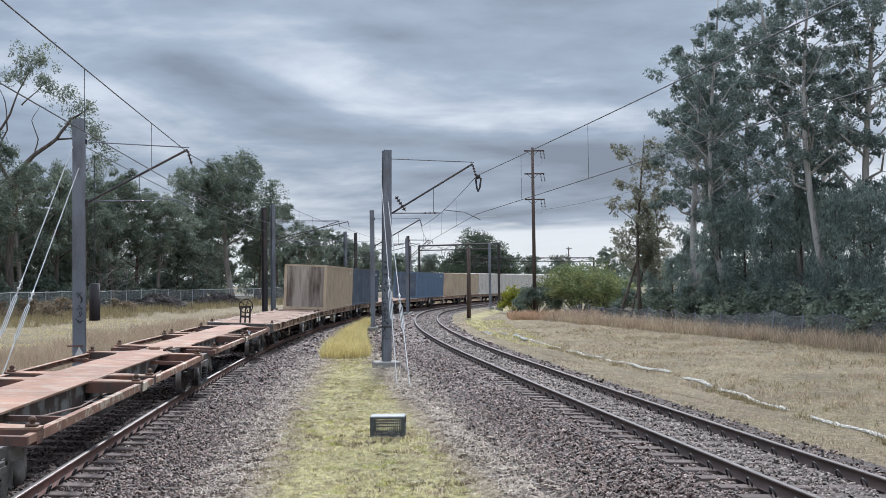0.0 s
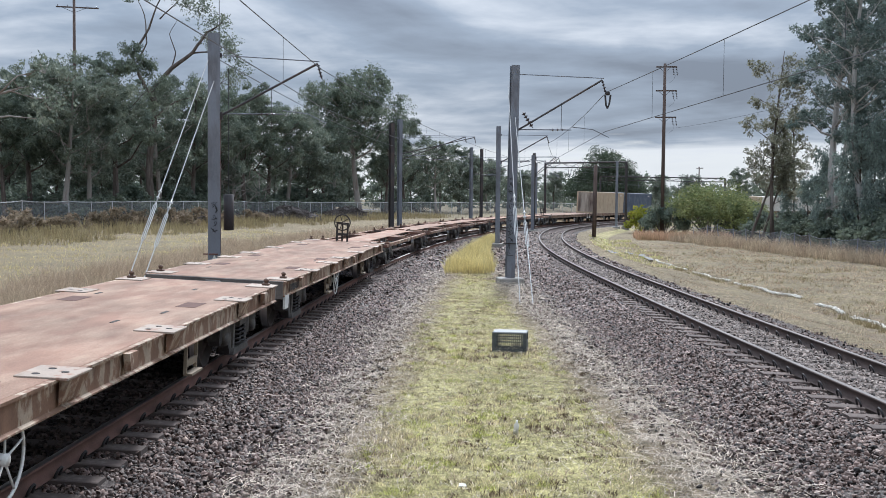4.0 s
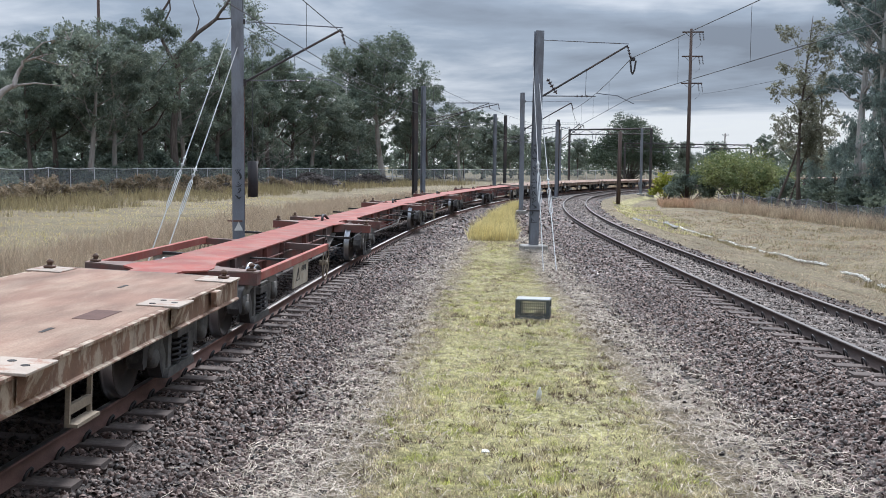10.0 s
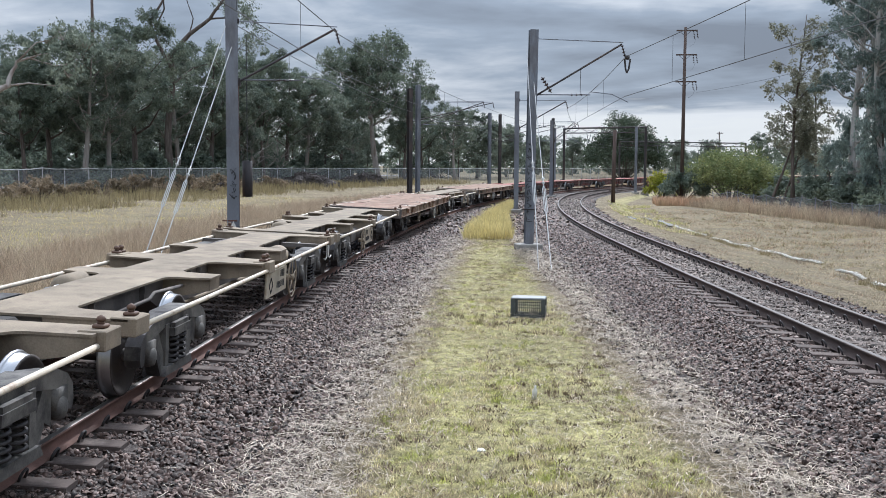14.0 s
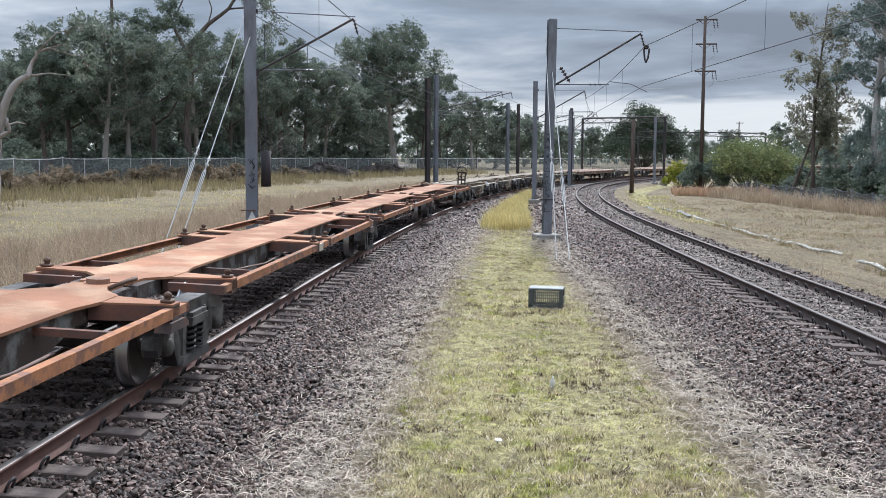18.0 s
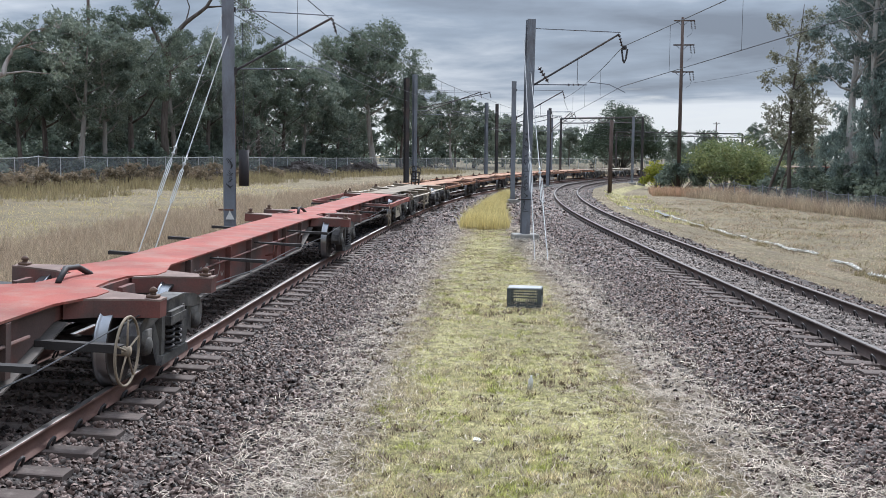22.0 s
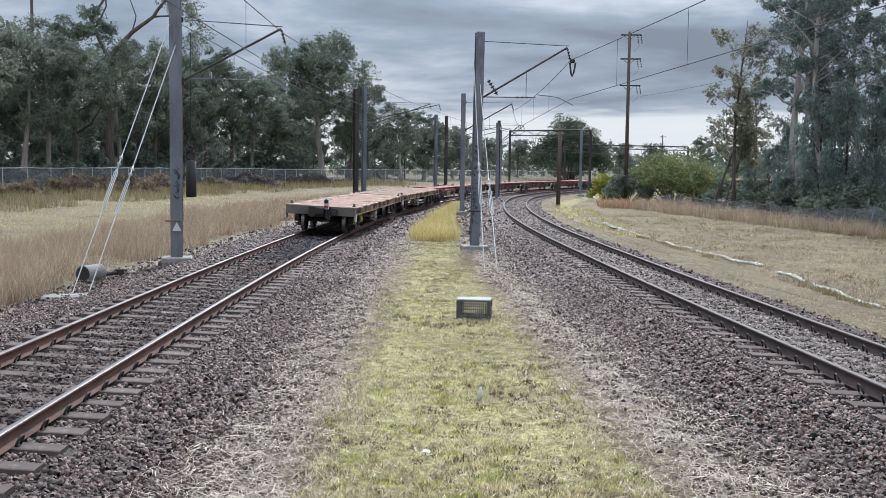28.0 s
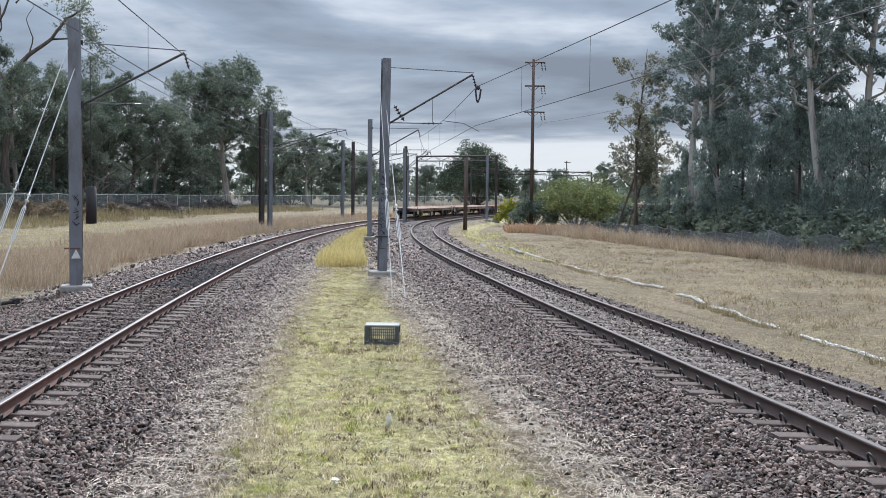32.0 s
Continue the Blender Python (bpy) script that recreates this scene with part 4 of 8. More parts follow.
def spine_unit(front=False, rear=False, label="", wheel=None):
    """One platform of an articulated spine wagon: a deep narrow girder with a few arms."""
    w = thing("spine_wagon", label, "wagon", "train of empty container wagons")
    x1, x0 = (7.15 if front else 7.0), (-7.15 if rear else -7.0)
    half = [(x0, 0.30), (x0 + 0.55, 0.34), (x0 + 0.85, 0.60), (x0 + 1.2, 0.60), (x0 + 1.9, 0.43), (x1 - 1.9, 0.43), (x1 - 1.2, 0.60), (x1 - 0.85, 0.60), (x1 - 0.55, 0.34), (x1, 0.30)]
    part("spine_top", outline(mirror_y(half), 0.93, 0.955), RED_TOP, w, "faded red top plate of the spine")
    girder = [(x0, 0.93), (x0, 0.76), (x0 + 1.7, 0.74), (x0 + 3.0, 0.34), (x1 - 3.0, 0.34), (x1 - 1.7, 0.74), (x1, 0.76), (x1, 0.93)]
    part("spine_girder", Geo().prism(girder, -0.36, 0.36, "y"), RED_WEB, w, "dark red girder web")
    part("bottom_flange", Geo().prism([(x0 + 1.6, 0.735), (x0 + 1.6, 0.71), (x0 + 3.0, 0.315), (x1 - 3.0, 0.315), (x1 - 1.6, 0.71), (x1 - 1.6, 0.735), (x1 - 2.98, 0.34), (x0 + 2.98, 0.34)], -0.46, 0.46, "y"), GREY_WEB, w)
    for sx in (-1, 1):
        x = sx * 5.95
        for sy in (1, -1):
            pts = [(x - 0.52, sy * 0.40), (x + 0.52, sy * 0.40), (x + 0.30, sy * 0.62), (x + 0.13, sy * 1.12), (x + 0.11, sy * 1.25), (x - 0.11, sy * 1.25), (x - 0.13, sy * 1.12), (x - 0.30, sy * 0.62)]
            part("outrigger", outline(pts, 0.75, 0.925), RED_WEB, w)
            part("outrigger_plate", outline([(a, b * 1.003) for a, b in pts], 0.925, 0.945), DUSTY_ARM, w, "dusty brown arm plate")
            part("twistlock", SH["twistlock"], None, w, "rusty container twistlock", at=pose(x, sy * 1.14, 0.945))
            part("lock_handle", ring(Geo(), (x + 0.14, sy * 1.19, 0.86), 0.06, 0.022, "y", 12, 6), LOCK, w, shade=True)
    for x in (-2.9, 0.0, 2.9):
        for sy in (1, -1):
            part("side_strut", Geo().prism([(sy * 0.36, 0.815), (sy * 1.22, 0.79), (sy * 1.22, 0.845), (sy * 1.17, 0.845), (sy * 0.36, 0.835)], x - 0.05, x + 0.05, "x"), UNDER, w, "thin dark steel arm")
    for sy in (1, -1):
        part("brake_cable", Geo().tube([(-5.9, sy * 1.05, 0.78), (-3.2, sy * 1.06, 0.70), (0, sy * 1.04, 0.73), (3.2, sy * 1.06, 0.70), (5.9, sy * 1.05, 0.78)], 0.007, 5), WIRE, w)
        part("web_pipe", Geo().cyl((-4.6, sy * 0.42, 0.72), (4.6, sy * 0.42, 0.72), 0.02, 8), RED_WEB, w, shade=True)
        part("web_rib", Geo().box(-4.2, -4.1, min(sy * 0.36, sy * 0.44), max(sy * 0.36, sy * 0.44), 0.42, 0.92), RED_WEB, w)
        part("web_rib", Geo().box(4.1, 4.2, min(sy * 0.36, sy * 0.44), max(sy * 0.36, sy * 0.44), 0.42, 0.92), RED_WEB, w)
        # looping spray-paint strokes on the web: no letters can be told
        g = Geo()
        rnd = random.Random(7 if sy > 0 else 11)
        for k in range(6):
            cx, cz, r = -3.7 + k * 0.3, 0.60 + rnd.uniform(-0.05, 0.05), rnd.uniform(0.08, 0.15)
            a0, a1 = rnd.uniform(0, 6.3), rnd.uniform(2.5, 5.5)
            pts = [(cx + math.cos(a0 + a1 * q / 9) * r * 0.9, sy * 0.3625, cz + math.sin(a0 + a1 * q / 9) * r) for q in range(10)]
            for p, q in zip(pts[:-1], pts[1:]):
                dx, dz = q[0] - p[0], q[2] - p[2]
                L = math.hypot(dx, dz) or 1
                nx, nz = -dz / L * 0.02, dx / L * 0.02
                b = len(g.v)
                g.v += [(p[0] - nx, p[1], p[2] - nz), (q[0] - nx, q[1], q[2] - nz), (q[0] + nx, q[1], q[2] + nz), (p[0] + nx, p[1], p[2] + nz)]
                g.f.append((b, b + 1, b + 2, b + 3))
        part("graffiti", g, FADED_SPRAY, w, "faded looping spray paint strokes", kind="stuff")
    for sy in (1, -1):
        for x in (-3.6, 0.9, 3.4):
            part("grab_hoop", Geo().tube([(x, sy * 0.37, 0.50), (x, sy * 0.52, 0.52), (x, sy * 0.54, 0.70), (x + 0.25, sy * 0.54, 0.70), (x + 0.25, sy * 0.52, 0.52), (x + 0.25, sy * 0.37, 0.50)], 0.014, 6), RED_WEB, w, shade=True)
        for x in (-2.0, -0.6, 1.6, 2.4):
            part("web_rib", Geo().prism([(sy * 0.36, 0.925), (sy * 0.45, 0.925), (sy * 0.44, 0.345), (sy * 0.36, 0.345)], x - 0.012, x + 0.012, "x"), RED_WEB, w)
    if not front:
        part("joint_casting", Geo().cbox(x1 - 0.3, x1 + 0.5, -0.26, 0.26, 0.74, 0.93, 0.03), UNDER, w, "dark articulation casting")
        part("joint_cheek", Geo().prism([(x1 - 0.5, 0.95), (x1 - 0.1, 0.95), (x1, 0.62), (x1 - 0.45, 0.62)], -0.62, -0.56, "y").prism([(x1 - 0.5, 0.95), (x1 - 0.1, 0.95), (x1, 0.62), (x1 - 0.45, 0.62)], 0.56, 0.62, "y"), RED_WEB, w)
        part("joint_hose", Geo().tube([(x1 - 0.5, 0.1, 0.97), (x1 - 0.15, 0.16, 1.08), (x1 + 0.2, 0.16, 1.06), (x1 + 0.45, 0.1, 0.95)], 0.035, 6), STEEL_DARK, w, shade=True)
    if wheel:
        for sy in (1, -1):
            part("hand_wheel", SH["hand_wheel"], None, w, "spoked hand brake wheel", at=pose(wheel, sy * 1.24, 0.58, 0, 0, 0 if sy < 0 else 180))
            part("wheel_arm", Geo().box(wheel - 0.05, wheel + 0.05, min(sy * 0.36, sy * 1.2), max(sy * 0.36, sy * 1.2), 0.56, 0.64), UNDER, w)
    if front or rear:
        sx = 1 if front else -1
        for sy in (1, -1):
            part("side_rail", Geo().box(min(sx * 0.2, sx * 5.8), max(sx * 0.2, sx * 5.8), min(sy * 1.17, sy * 1.25), max(sy * 1.17, sy * 1.25), 0.80, 0.92), RED_TOP, w, "red side rail")
            part("side_rail_arm", Geo().box(min(sx * 0.2, sx * 0.35), max(sx * 0.2, sx * 0.35), min(sy * 0.36, sy * 1.25), max(sy * 0.36, sy * 1.25), 0.78, 0.90), RED_WEB, w)
            part("data_panel", Geo().cbox(min(sx * 2.1, sx * 3.3), max(sx * 2.1, sx * 3.3), min(sy * 1.19, sy * 1.22), max(sy * 1.19, sy * 1.22), 0.38, 0.80, 0.008), PANEL, w, "yellowed data panel with a triangle sign")
            part("triangle_sign", Geo().tube([(sx * 3.0 - 0.11, sy * 1.222, 0.50), (sx * 3.0 + 0.11, sy * 1.222, 0.50), (sx * 3.0, sy * 1.222, 0.71), (sx * 3.0 - 0.11, sy * 1.222, 0.50)], 0.009, 4), BLACK_INK, w)
            g = Geo()
            bars(g, sx * 2.5 - 0.2, sy * 1.221, 0.62, 4, 0.10, 0.10, sy)
            part("lettering", g, BLACK_INK, w, kind="stuff")
            part("hand_wheel", SH["hand_wheel"], None, w, "spoked hand brake wheel", at=pose(sx * 0.3, sy * 1.22, 0.55, 0, 0, 0 if sy < 0 else 180))
    if front:
        bogie(w, 5.15); couplers(w, ((1, 7.1),))
    bogie(w, -5.15 if rear else -7.05)
    if rear:
        couplers(w, ((-1, -7.1),))
    return w


def arc_pts(cx, cy, r, a0, a1, n=5):
    return [(cx + math.cos(radians(a0 + (a1 - a0) * k / n)) * r, cy + math.sin(radians(a0 + (a1 - a0) * k / n)) * r) for k in range(n + 1)]


def grey_wagon(stand=None, label=""):
    """A short skeletal wagon: broad plate frame with rounded pockets, pipe rails at the sides."""
    w = thing("skeletal_wagon", label, "wagon", "train of empty container wagons")
    half = [(-6.05, 1.18), (-5.55, 1.18)] + arc_pts(-5.35, 0.62, 0.2, 180, 270) + [(-2.9, 0.42)] + arc_pts(-2.7, 0.62, 0.2, 270, 360) + [(-2.45, 0.98), (-1.95, 0.98)] + arc_pts(-1.7, 0.62, 0.22, 180, 270) + \
        [(-0.75, 0.40)] + arc_pts(-0.6, 0.60, 0.2, 270, 360) + [(-0.35, 1.18), (0.35, 1.18)] + arc_pts(0.6, 0.60, 0.2, 180, 270) + [(1.7, 0.40)] + arc_pts(1.7, 0.62, 0.22, 270, 360) + [(1.95, 0.98), (2.45, 0.98)] + \
        arc_pts(2.7, 0.62, 0.2, 180, 270) + [(5.35, 0.42)] + arc_pts(5.35, 0.62, 0.2, 270, 360) + [(5.55, 1.18), (6.05, 1.18)]
    part("frame_plate", outline(mirror_y(half), 0.945, 0.97), GREY_FRAME, w, "dusty beige-grey top plate with rounded pockets")
    part("spine_girder", Geo().prism([(-6.0, 0.945), (-6.0, 0.72), (-2.9, 0.70), (-2.2, 0.42), (2.2, 0.42), (2.9, 0.70), (6.0, 0.72), (6.0, 0.945)], -0.34, 0.34, "y"), GREY_WEB, w)
    for x in (-5.8, -2.2, 0.0, 2.2, 5.8):
        wdt, out = (0.24, 1.17) if abs(x) > 3 else (0.3, 1.17) if x == 0 else (0.22, 0.97)
        for sy in (1, -1):
            part("cross_arm", Geo().prism([(sy * 0.34, 0.945), (sy * out, 0.945), (sy * out, 0.80), (sy * 0.34, 0.66)], x - wdt, x + wdt, "x"), GREY_FRAME, w)
    for x in (-5.85, 0.0, 5.85):
        for sy in (1, -1):
            part("lock_pedestal", Geo().cbox(x - 0.2, x + 0.2, min(sy * 1.0, sy * 1.26), max(sy * 1.0, sy * 1.26), 0.80, 0.985, 0.012), GREY_FRAME, w)
            for dx in ((-0.09, 0.09) if abs(x) < 4 else (0.0,)):
                part("twistlock", SH["twistlock"], None, w, "rusty container twistlock", at=pose(x + dx, sy * 1.14, 0.985))
    for sy in (1, -1):
        part("pipe_rail", Geo().tube([(-5.6, sy * 1.2, 0.86), (-3.75, sy * 1.22, 0.86), (0, sy * 1.22, 0.85), (3.75, sy * 1.22, 0.86), (5.6, sy * 1.2, 0.86)], 0.028, 10), CREAM_PIPE, w, "cream pipe rail", shade=True)
        part("data_panel", Geo().cbox(-1.4, 0.1, min(sy * 1.17, sy * 1.2), max(sy * 1.17, sy * 1.2), 0.40, 0.80, 0.008), PANEL, w, "dusty beige data panel")
        g = Geo()
        bars(g, -1.2, sy * 1.201, 0.64, 3, 0.12, 0.11, sy); bars(g, -1.2, sy * 1.201, 0.48, 6, 0.11, 0.10, sy)
        part("lettering", g, BLACK_INK, w, kind="stuff")
        part("panel_frame", ring(Geo(), (-0.2, sy * 1.205, 0.58), 0.12, 0.008, "y", 4, 4), BLACK_INK, w)
        part("hand_wheel", SH["hand_wheel"], None, w, "spoked beige hand brake wheel", at=pose(-1.8, sy * 1.22, 0.55, 0, 0, 0 if sy < 0 else 180))
        part("end_tie", Geo().box(-4.9, -4.75, min(sy * 0.4, sy * 1.2), max(sy * 0.4, sy * 1.2), 0.80, 0.88), GREY_WEB, w)
        part("brake_rod", Geo().cyl((-2.0, sy * 0.66, 0.62), (4.4, sy * 0.66, 0.66), 0.022, 6), GREY_FRAME, w)
        part("grab_handle", Geo().tube([(-6.1, sy * 1.1, 0.80), (-6.12, sy * 1.1, 0.5), (-5.95, sy * 1.1, 0.46), (-5.8, sy * 1.1, 0.5)], 0.014, 6), WHITE_PAINT, w)
    part("air_tank", Geo().lathe([(-0.55, 0.02), (-0.53, 0.15), (-0.45, 0.2), (0.45, 0.2), (0.53, 0.15), (0.55, 0.02)], 14, "x", (0.2, -0.75, 0.62)), GREY_WEB, w, shade=True)
    part("brake_box", Geo().cbox(-1.7, -1.0, -0.9, -0.45, 0.45, 0.78, 0.02), GREY_WEB, w)
    for sx in (1, -1):
        part("reservoir", Geo().lathe([(-0.38, 0.02), (-0.36, 0.12), (-0.28, 0.18), (0.28, 0.18), (0.36, 0.12), (0.38, 0.02)], 16, "x", (sx * 2.75, -sx * 0.72, 0.80)), GREY_FRAME, w, "dusty pale air reservoir", shade=True)
        part("pocket_pipe", Geo().tube([(sx * 2.5, sx * 0.62, 0.86), (sx * 3.6, sx * 0.62, 0.90), (sx * 4.0, sx * 0.70, 0.88), (sx * 5.3, sx * 0.70, 0.86)], 0.022, 7), GREY_WEB, w, shade=True)
        for sy in (1, -1):
            for x in (0.9, 1.4, 3.3, 4.9):
                part("web_stiffener", Geo().prism([(sy * 0.34, 0.93), (sy * 0.41, 0.93), (sy * 0.40, 0.74), (sy * 0.34, 0.72)], sx * x - 0.012, sx * x + 0.012, "x"), GREY_WEB, w)
    bogie(w, 4.2); bogie(w, -4.2)
    couplers(w, ((1, 6.0), (-1, -6.0)))
    if stand:
        brake_stand(w, *stand, UNDER)
    return w


def corrugated(x0, x1, y, z0, z1, pitch=0.28, depth=0.036, face=1):
    """A wall of trapezoid corrugations along x at side y."""
    g = Geo()
    n = max(2, int(round((x1 - x0) / pitch)))
    p = (x1 - x0) / n
    xs = []
    for k in range(n):
        a = x0 + k * p
        xs += [(a, 0), (a + p * 0.3, 0), (a + p * 0.5, depth), (a + p * 0.8, depth)]
    xs.append((x1, 0))
    for x, d in xs:
        g.v += [(x, y - face * d, z0), (x, y - face * d, z1)]
    g.f += [(2 * i, 2 * i + 2, 2 * i + 3, 2 * i + 1) for i in range(len(xs) - 1)]
    return g


def container(material, label, rear_material=None):
    c = thing("shipping_container", label, "container", "containers on the train")
    L, W, H = 6.05, 1.2, 2.55
    for sy in (1, -1):
        part("side_wall", corrugated(-L, L, sy * W, 0.14, H - 0.08, face=sy), material, c, "corrugated steel side wall")
        for z0, z1 in ((0.0, 0.15), (H - 0.09, H)):
            part("side_beam", Geo().box(-L, L, min(sy * (W - 0.06), sy * (W + 0.012)), max(sy * (W - 0.06), sy * (W + 0.012)), z0, z1), material, c)
    part("roof", Geo().box(-L, L, -W, W, H - 0.04, H - 0.005), material, c)
    part("floor_frame", Geo().box(-L, L, -W + 0.07, W - 0.07, 0.02, 0.13), UNDER, c)
    for sx in (1, -1):
        for sy in (1, -1):
            part("corner_post", Geo().cbox(min(sx * L, sx * (L + 0.05)), max(sx * L, sx * (L + 0.05)), min(sy * (W - 0.14), sy * (W + 0.02)), max(sy * (W - 0.14), sy * (W + 0.02)), 0.0, H, 0.01), material, c)
        g = corrugated(-W + 0.14, W - 0.14, 0, 0.14, H - 0.08, pitch=0.34, depth=0.02)
        g.v = [(sx * (L + 0.03) - sx * b, a, z) for a, b, z in g.v]
        part("end_wall", g, rear_material or material, c, "stained end wall")
        part("end_beam", Geo().box(min(sx * L, sx * (L + 0.05)), max(sx * L, sx * (L + 0.05)), -W + 0.1, W - 0.1, 0, 0.15).box(min(sx * L, sx * (L + 0.05)), max(sx * L, sx * (L + 0.05)), -W + 0.1, W - 0.1, H - 0.1, H), material, c)
    for y in (-0.75, -0.28, 0.28, 0.75):
        part("door_bar", Geo().cyl((-L - 0.065, y, 0.08), (-L - 0.065, y, H - 0.06), 0.016, 6), rear_material or material, c)
    g = Geo()
    bars(g, 4.3, -W - 0.006, 2.1, 5, 0.16, 0.14, -1)
    part("lettering", g, WHITE_PAINT, c, "small pale marks", kind="stuff")
    return c


BEIGE = mat("faded_beige_container", (0.46, 0.365, 0.255), 0.7, spread=0.15, scale=1.2, second=(0.37, 0.28, 0.20), second_at=0.6, second_scale=1.5)
STAINED = mat("rust_streaked_end_wall", (0.37, 0.325, 0.275), 0.8, spread=0.2, scale=1.5, second=(0.055, 0.028, 0.022), second_at=0.55, second_width=0.18, second_scale=1.1, stretch=(1, 1.3, 0.16))
NAVY = mat("dark_slate_container", (0.085, 0.105, 0.145), 0.6, spread=0.2, scale=1.2, second=(0.12, 0.14, 0.17), second_scale=1.2)
BLUE = mat("blue_grey_container", (0.125, 0.185, 0.275), 0.6, spread=0.2, scale=1.2, second=(0.10, 0.13, 0.19), second_scale=1.2)
OFFWHITE = mat("dirty_white_container", (0.56, 0.53, 0.48), 0.65, spread=0.15, scale=1.2, second=(0.42, 0.37, 0.31), second_at=0.6, second_scale=1.5)

FLAT_LABEL = "empty rust-brown flat wagon with pale container pads, rolling on the rails"
FRAME_LABEL = "rust-orange articulated skeleton wagon with side rails, empty"
SPINE_LABEL = "faded red articulated spine wagon with bare arms, empty"
GREY_LABEL = "short dusty beige-grey skeletal wagon with pipe rails, empty"


def pack(first, mid, last, pivots, third=None):
    """An articulated set of five: pivots from front to rear."""
    for i in range(5):
        ob = first if i == 0 else last if i == 4 else mid if i == 1 else third if third and i == 2 else copy_thing(mid, Matrix())
        CARS.append((ob, pivots[i], pivots[i + 1], 1.0 if i == 0 else -1.0 if i == 4 else 0.0))


def build_train():
    # flat wagons: front to rear, by the place of their middle at the start
    base = flat_wagon(label=FLAT_LABEL)
    flats = [(55.4, None), (72.7, None), (90.0, None), (107.3, None), (124.6, None), (141.9, None), (159.2, None), (-68.9, None), (-86.4, None), (-175.1, None), (-204.7, None), (-423.3, None)]
    first = True
    for u, _ in flats:
        ob = base if first else copy_thing(base, Matrix())
        first = False
        h = -6.3 if u == -204.7 else 6.3
        CARS.append((ob, u + h, u - h, 0.0))
    with_stand = flat_wagon(label="empty rust-brown flat wagon with a hand brake stand at one end", stand=(7.9, 0.1))
    CARS.append((with_stand, -51.5 + 6.3, -51.5 - 6.3, 0.0))
    CARS.append((copy_thing(with_stand, Matrix()), 38.1 - 6.3, 38.1 + 6.3, 0.0))        # runs the other way round
    tail = flat_wagon(tail=True, label="last rust-brown flat wagon with white tail marker, yellow axle caps")
    CARS.append((tail, -440.6 + 6.3, -440.6 - 6.3, 0.0))
    dull = dict(label="dull brown articulated skeleton wagon with peeling girders, empty", top=BROWN_TOP, web=PEELED)
    a = [frame_unit(front=True, **dull), frame_unit(**dull), frame_unit(rear=True, **dull)]
    a[0].location.z = 0
    pack(*a, (27.2, 14.8, 0.3, -14.1, -28.3, -40.6))
    c_first = frame_unit(front=True, label="rust-orange articulated skeleton wagon with a hand brake stand", stand=(6.7, -0.75))
    c = [c_first, frame_unit(label=FRAME_LABEL), frame_unit(rear=True, label=FRAME_LABEL)]
    pack(*c, (-264.8, -276.8, -290.6, -304.8, -318.9, -331.1))
    b = [spine_unit(front=True, label=SPINE_LABEL), spine_unit(label=SPINE_LABEL), spine_unit(rear=True, label=SPINE_LABEL)]
    pack(*b, (-98.9, -111.1, -125.2, -138.9, -152.7, -164.6), spine_unit(label=SPINE_LABEL, wheel=-4.7))
    d = [copy_thing(q, Matrix()) for q in b]
    pack(*d, (-347.0, -358.7, -372.6, -386.5, -400.6, -412.9), spine_unit(label=SPINE_LABEL, wheel=4.9))
    grey = grey_wagon(label=GREY_LABEL)
    for i, u in enumerate((-190.4, -220.0, -232.5, -245.0, -257.5)):
        h = -4.2 if i in (0, 2) else 4.2        # some run the other way round
        CARS.append((grey if i == 0 else copy_thing(grey, Matrix()), u + h, u - h, 0.0))
    g6 = grey_wagon(label="short dusty beige-grey skeletal wagon with a hand brake stand", stand=(5.5, 0.15))
    CARS.append((g6, -339.2 + 4.2, -339.2 - 4.2, 0.0))
    # containers, carried on the wagons ahead
    boxes = [(56.0, BEIGE, STAINED, "faded beige container with rust-streaked end, on a flat wagon"), (68.4, NAVY, None, "dark slate-blue corrugated container on a flat wagon"),
             (99.3, BLUE, NAVY, "blue-grey corrugated container on a flat wagon"), (115.6, BEIGE, None, "faded beige corrugated container on a flat wagon"),
             (128.0, OFFWHITE, None, "dirty white corrugated container on a flat wagon"), (140.4, OFFWHITE, STAINED, "dirty white corrugated container on a flat wagon"), (152.8, OFFWHITE, None, "dirty white corrugated container on a flat wagon")]
    for u, m, r, lab in boxes:
        CARS.append((container(m, lab, r), u + 6.0, u - 6.0, 0.0))


build_train()


def car_rows(f, r, shift, lift=0.0):
    rows = []
    for k in range(65):
        t = k * 0.5
        a, b = spot(f - 0.2 + SPEED * t), spot(r - 0.2 + SPEED * t)
        d = a - b
        rows.append((t, Matrix.Translation((a + b) / 2) @ pose(0, 0, 0, 0, 0, math.degrees(math.atan2(d.y, d.x))) @ pose(0, 0, 0, CANT if f > r else -CANT) @ pose(shift, 0, lift)))
    return rows

# ---- overhead line, masts, poles, fences ----
def hcolumn(h, w=0.26, d=0.28, t=0.018):
    """A rolled steel column: two flanges and a web, upright."""
    a, b, c = w / 2, d / 2, d / 2 - t
    return Geo().prism([(-a, -b), (a, -b), (a, -c), (t / 2, -c), (t / 2, c), (a, c), (a, b), (-a, b), (-a, c), (-t / 2, c), (-t / 2, -c), (-a, -c)], 0, h, "z")


def insulator(geo, a, b, n=4, r=0.055):
    a, b = Vector(a), Vector(b)
    geo.cyl(a, b, 0.018, 6)
    d = (b - a).normalized()
    for k in range(n):
        c = a + (b - a) * ((k + 0.7) / (n + 0.4))
        geo.tube([c - d * 0.02, c + d * 0.02], [r, r * 0.5], 10)
    return geo


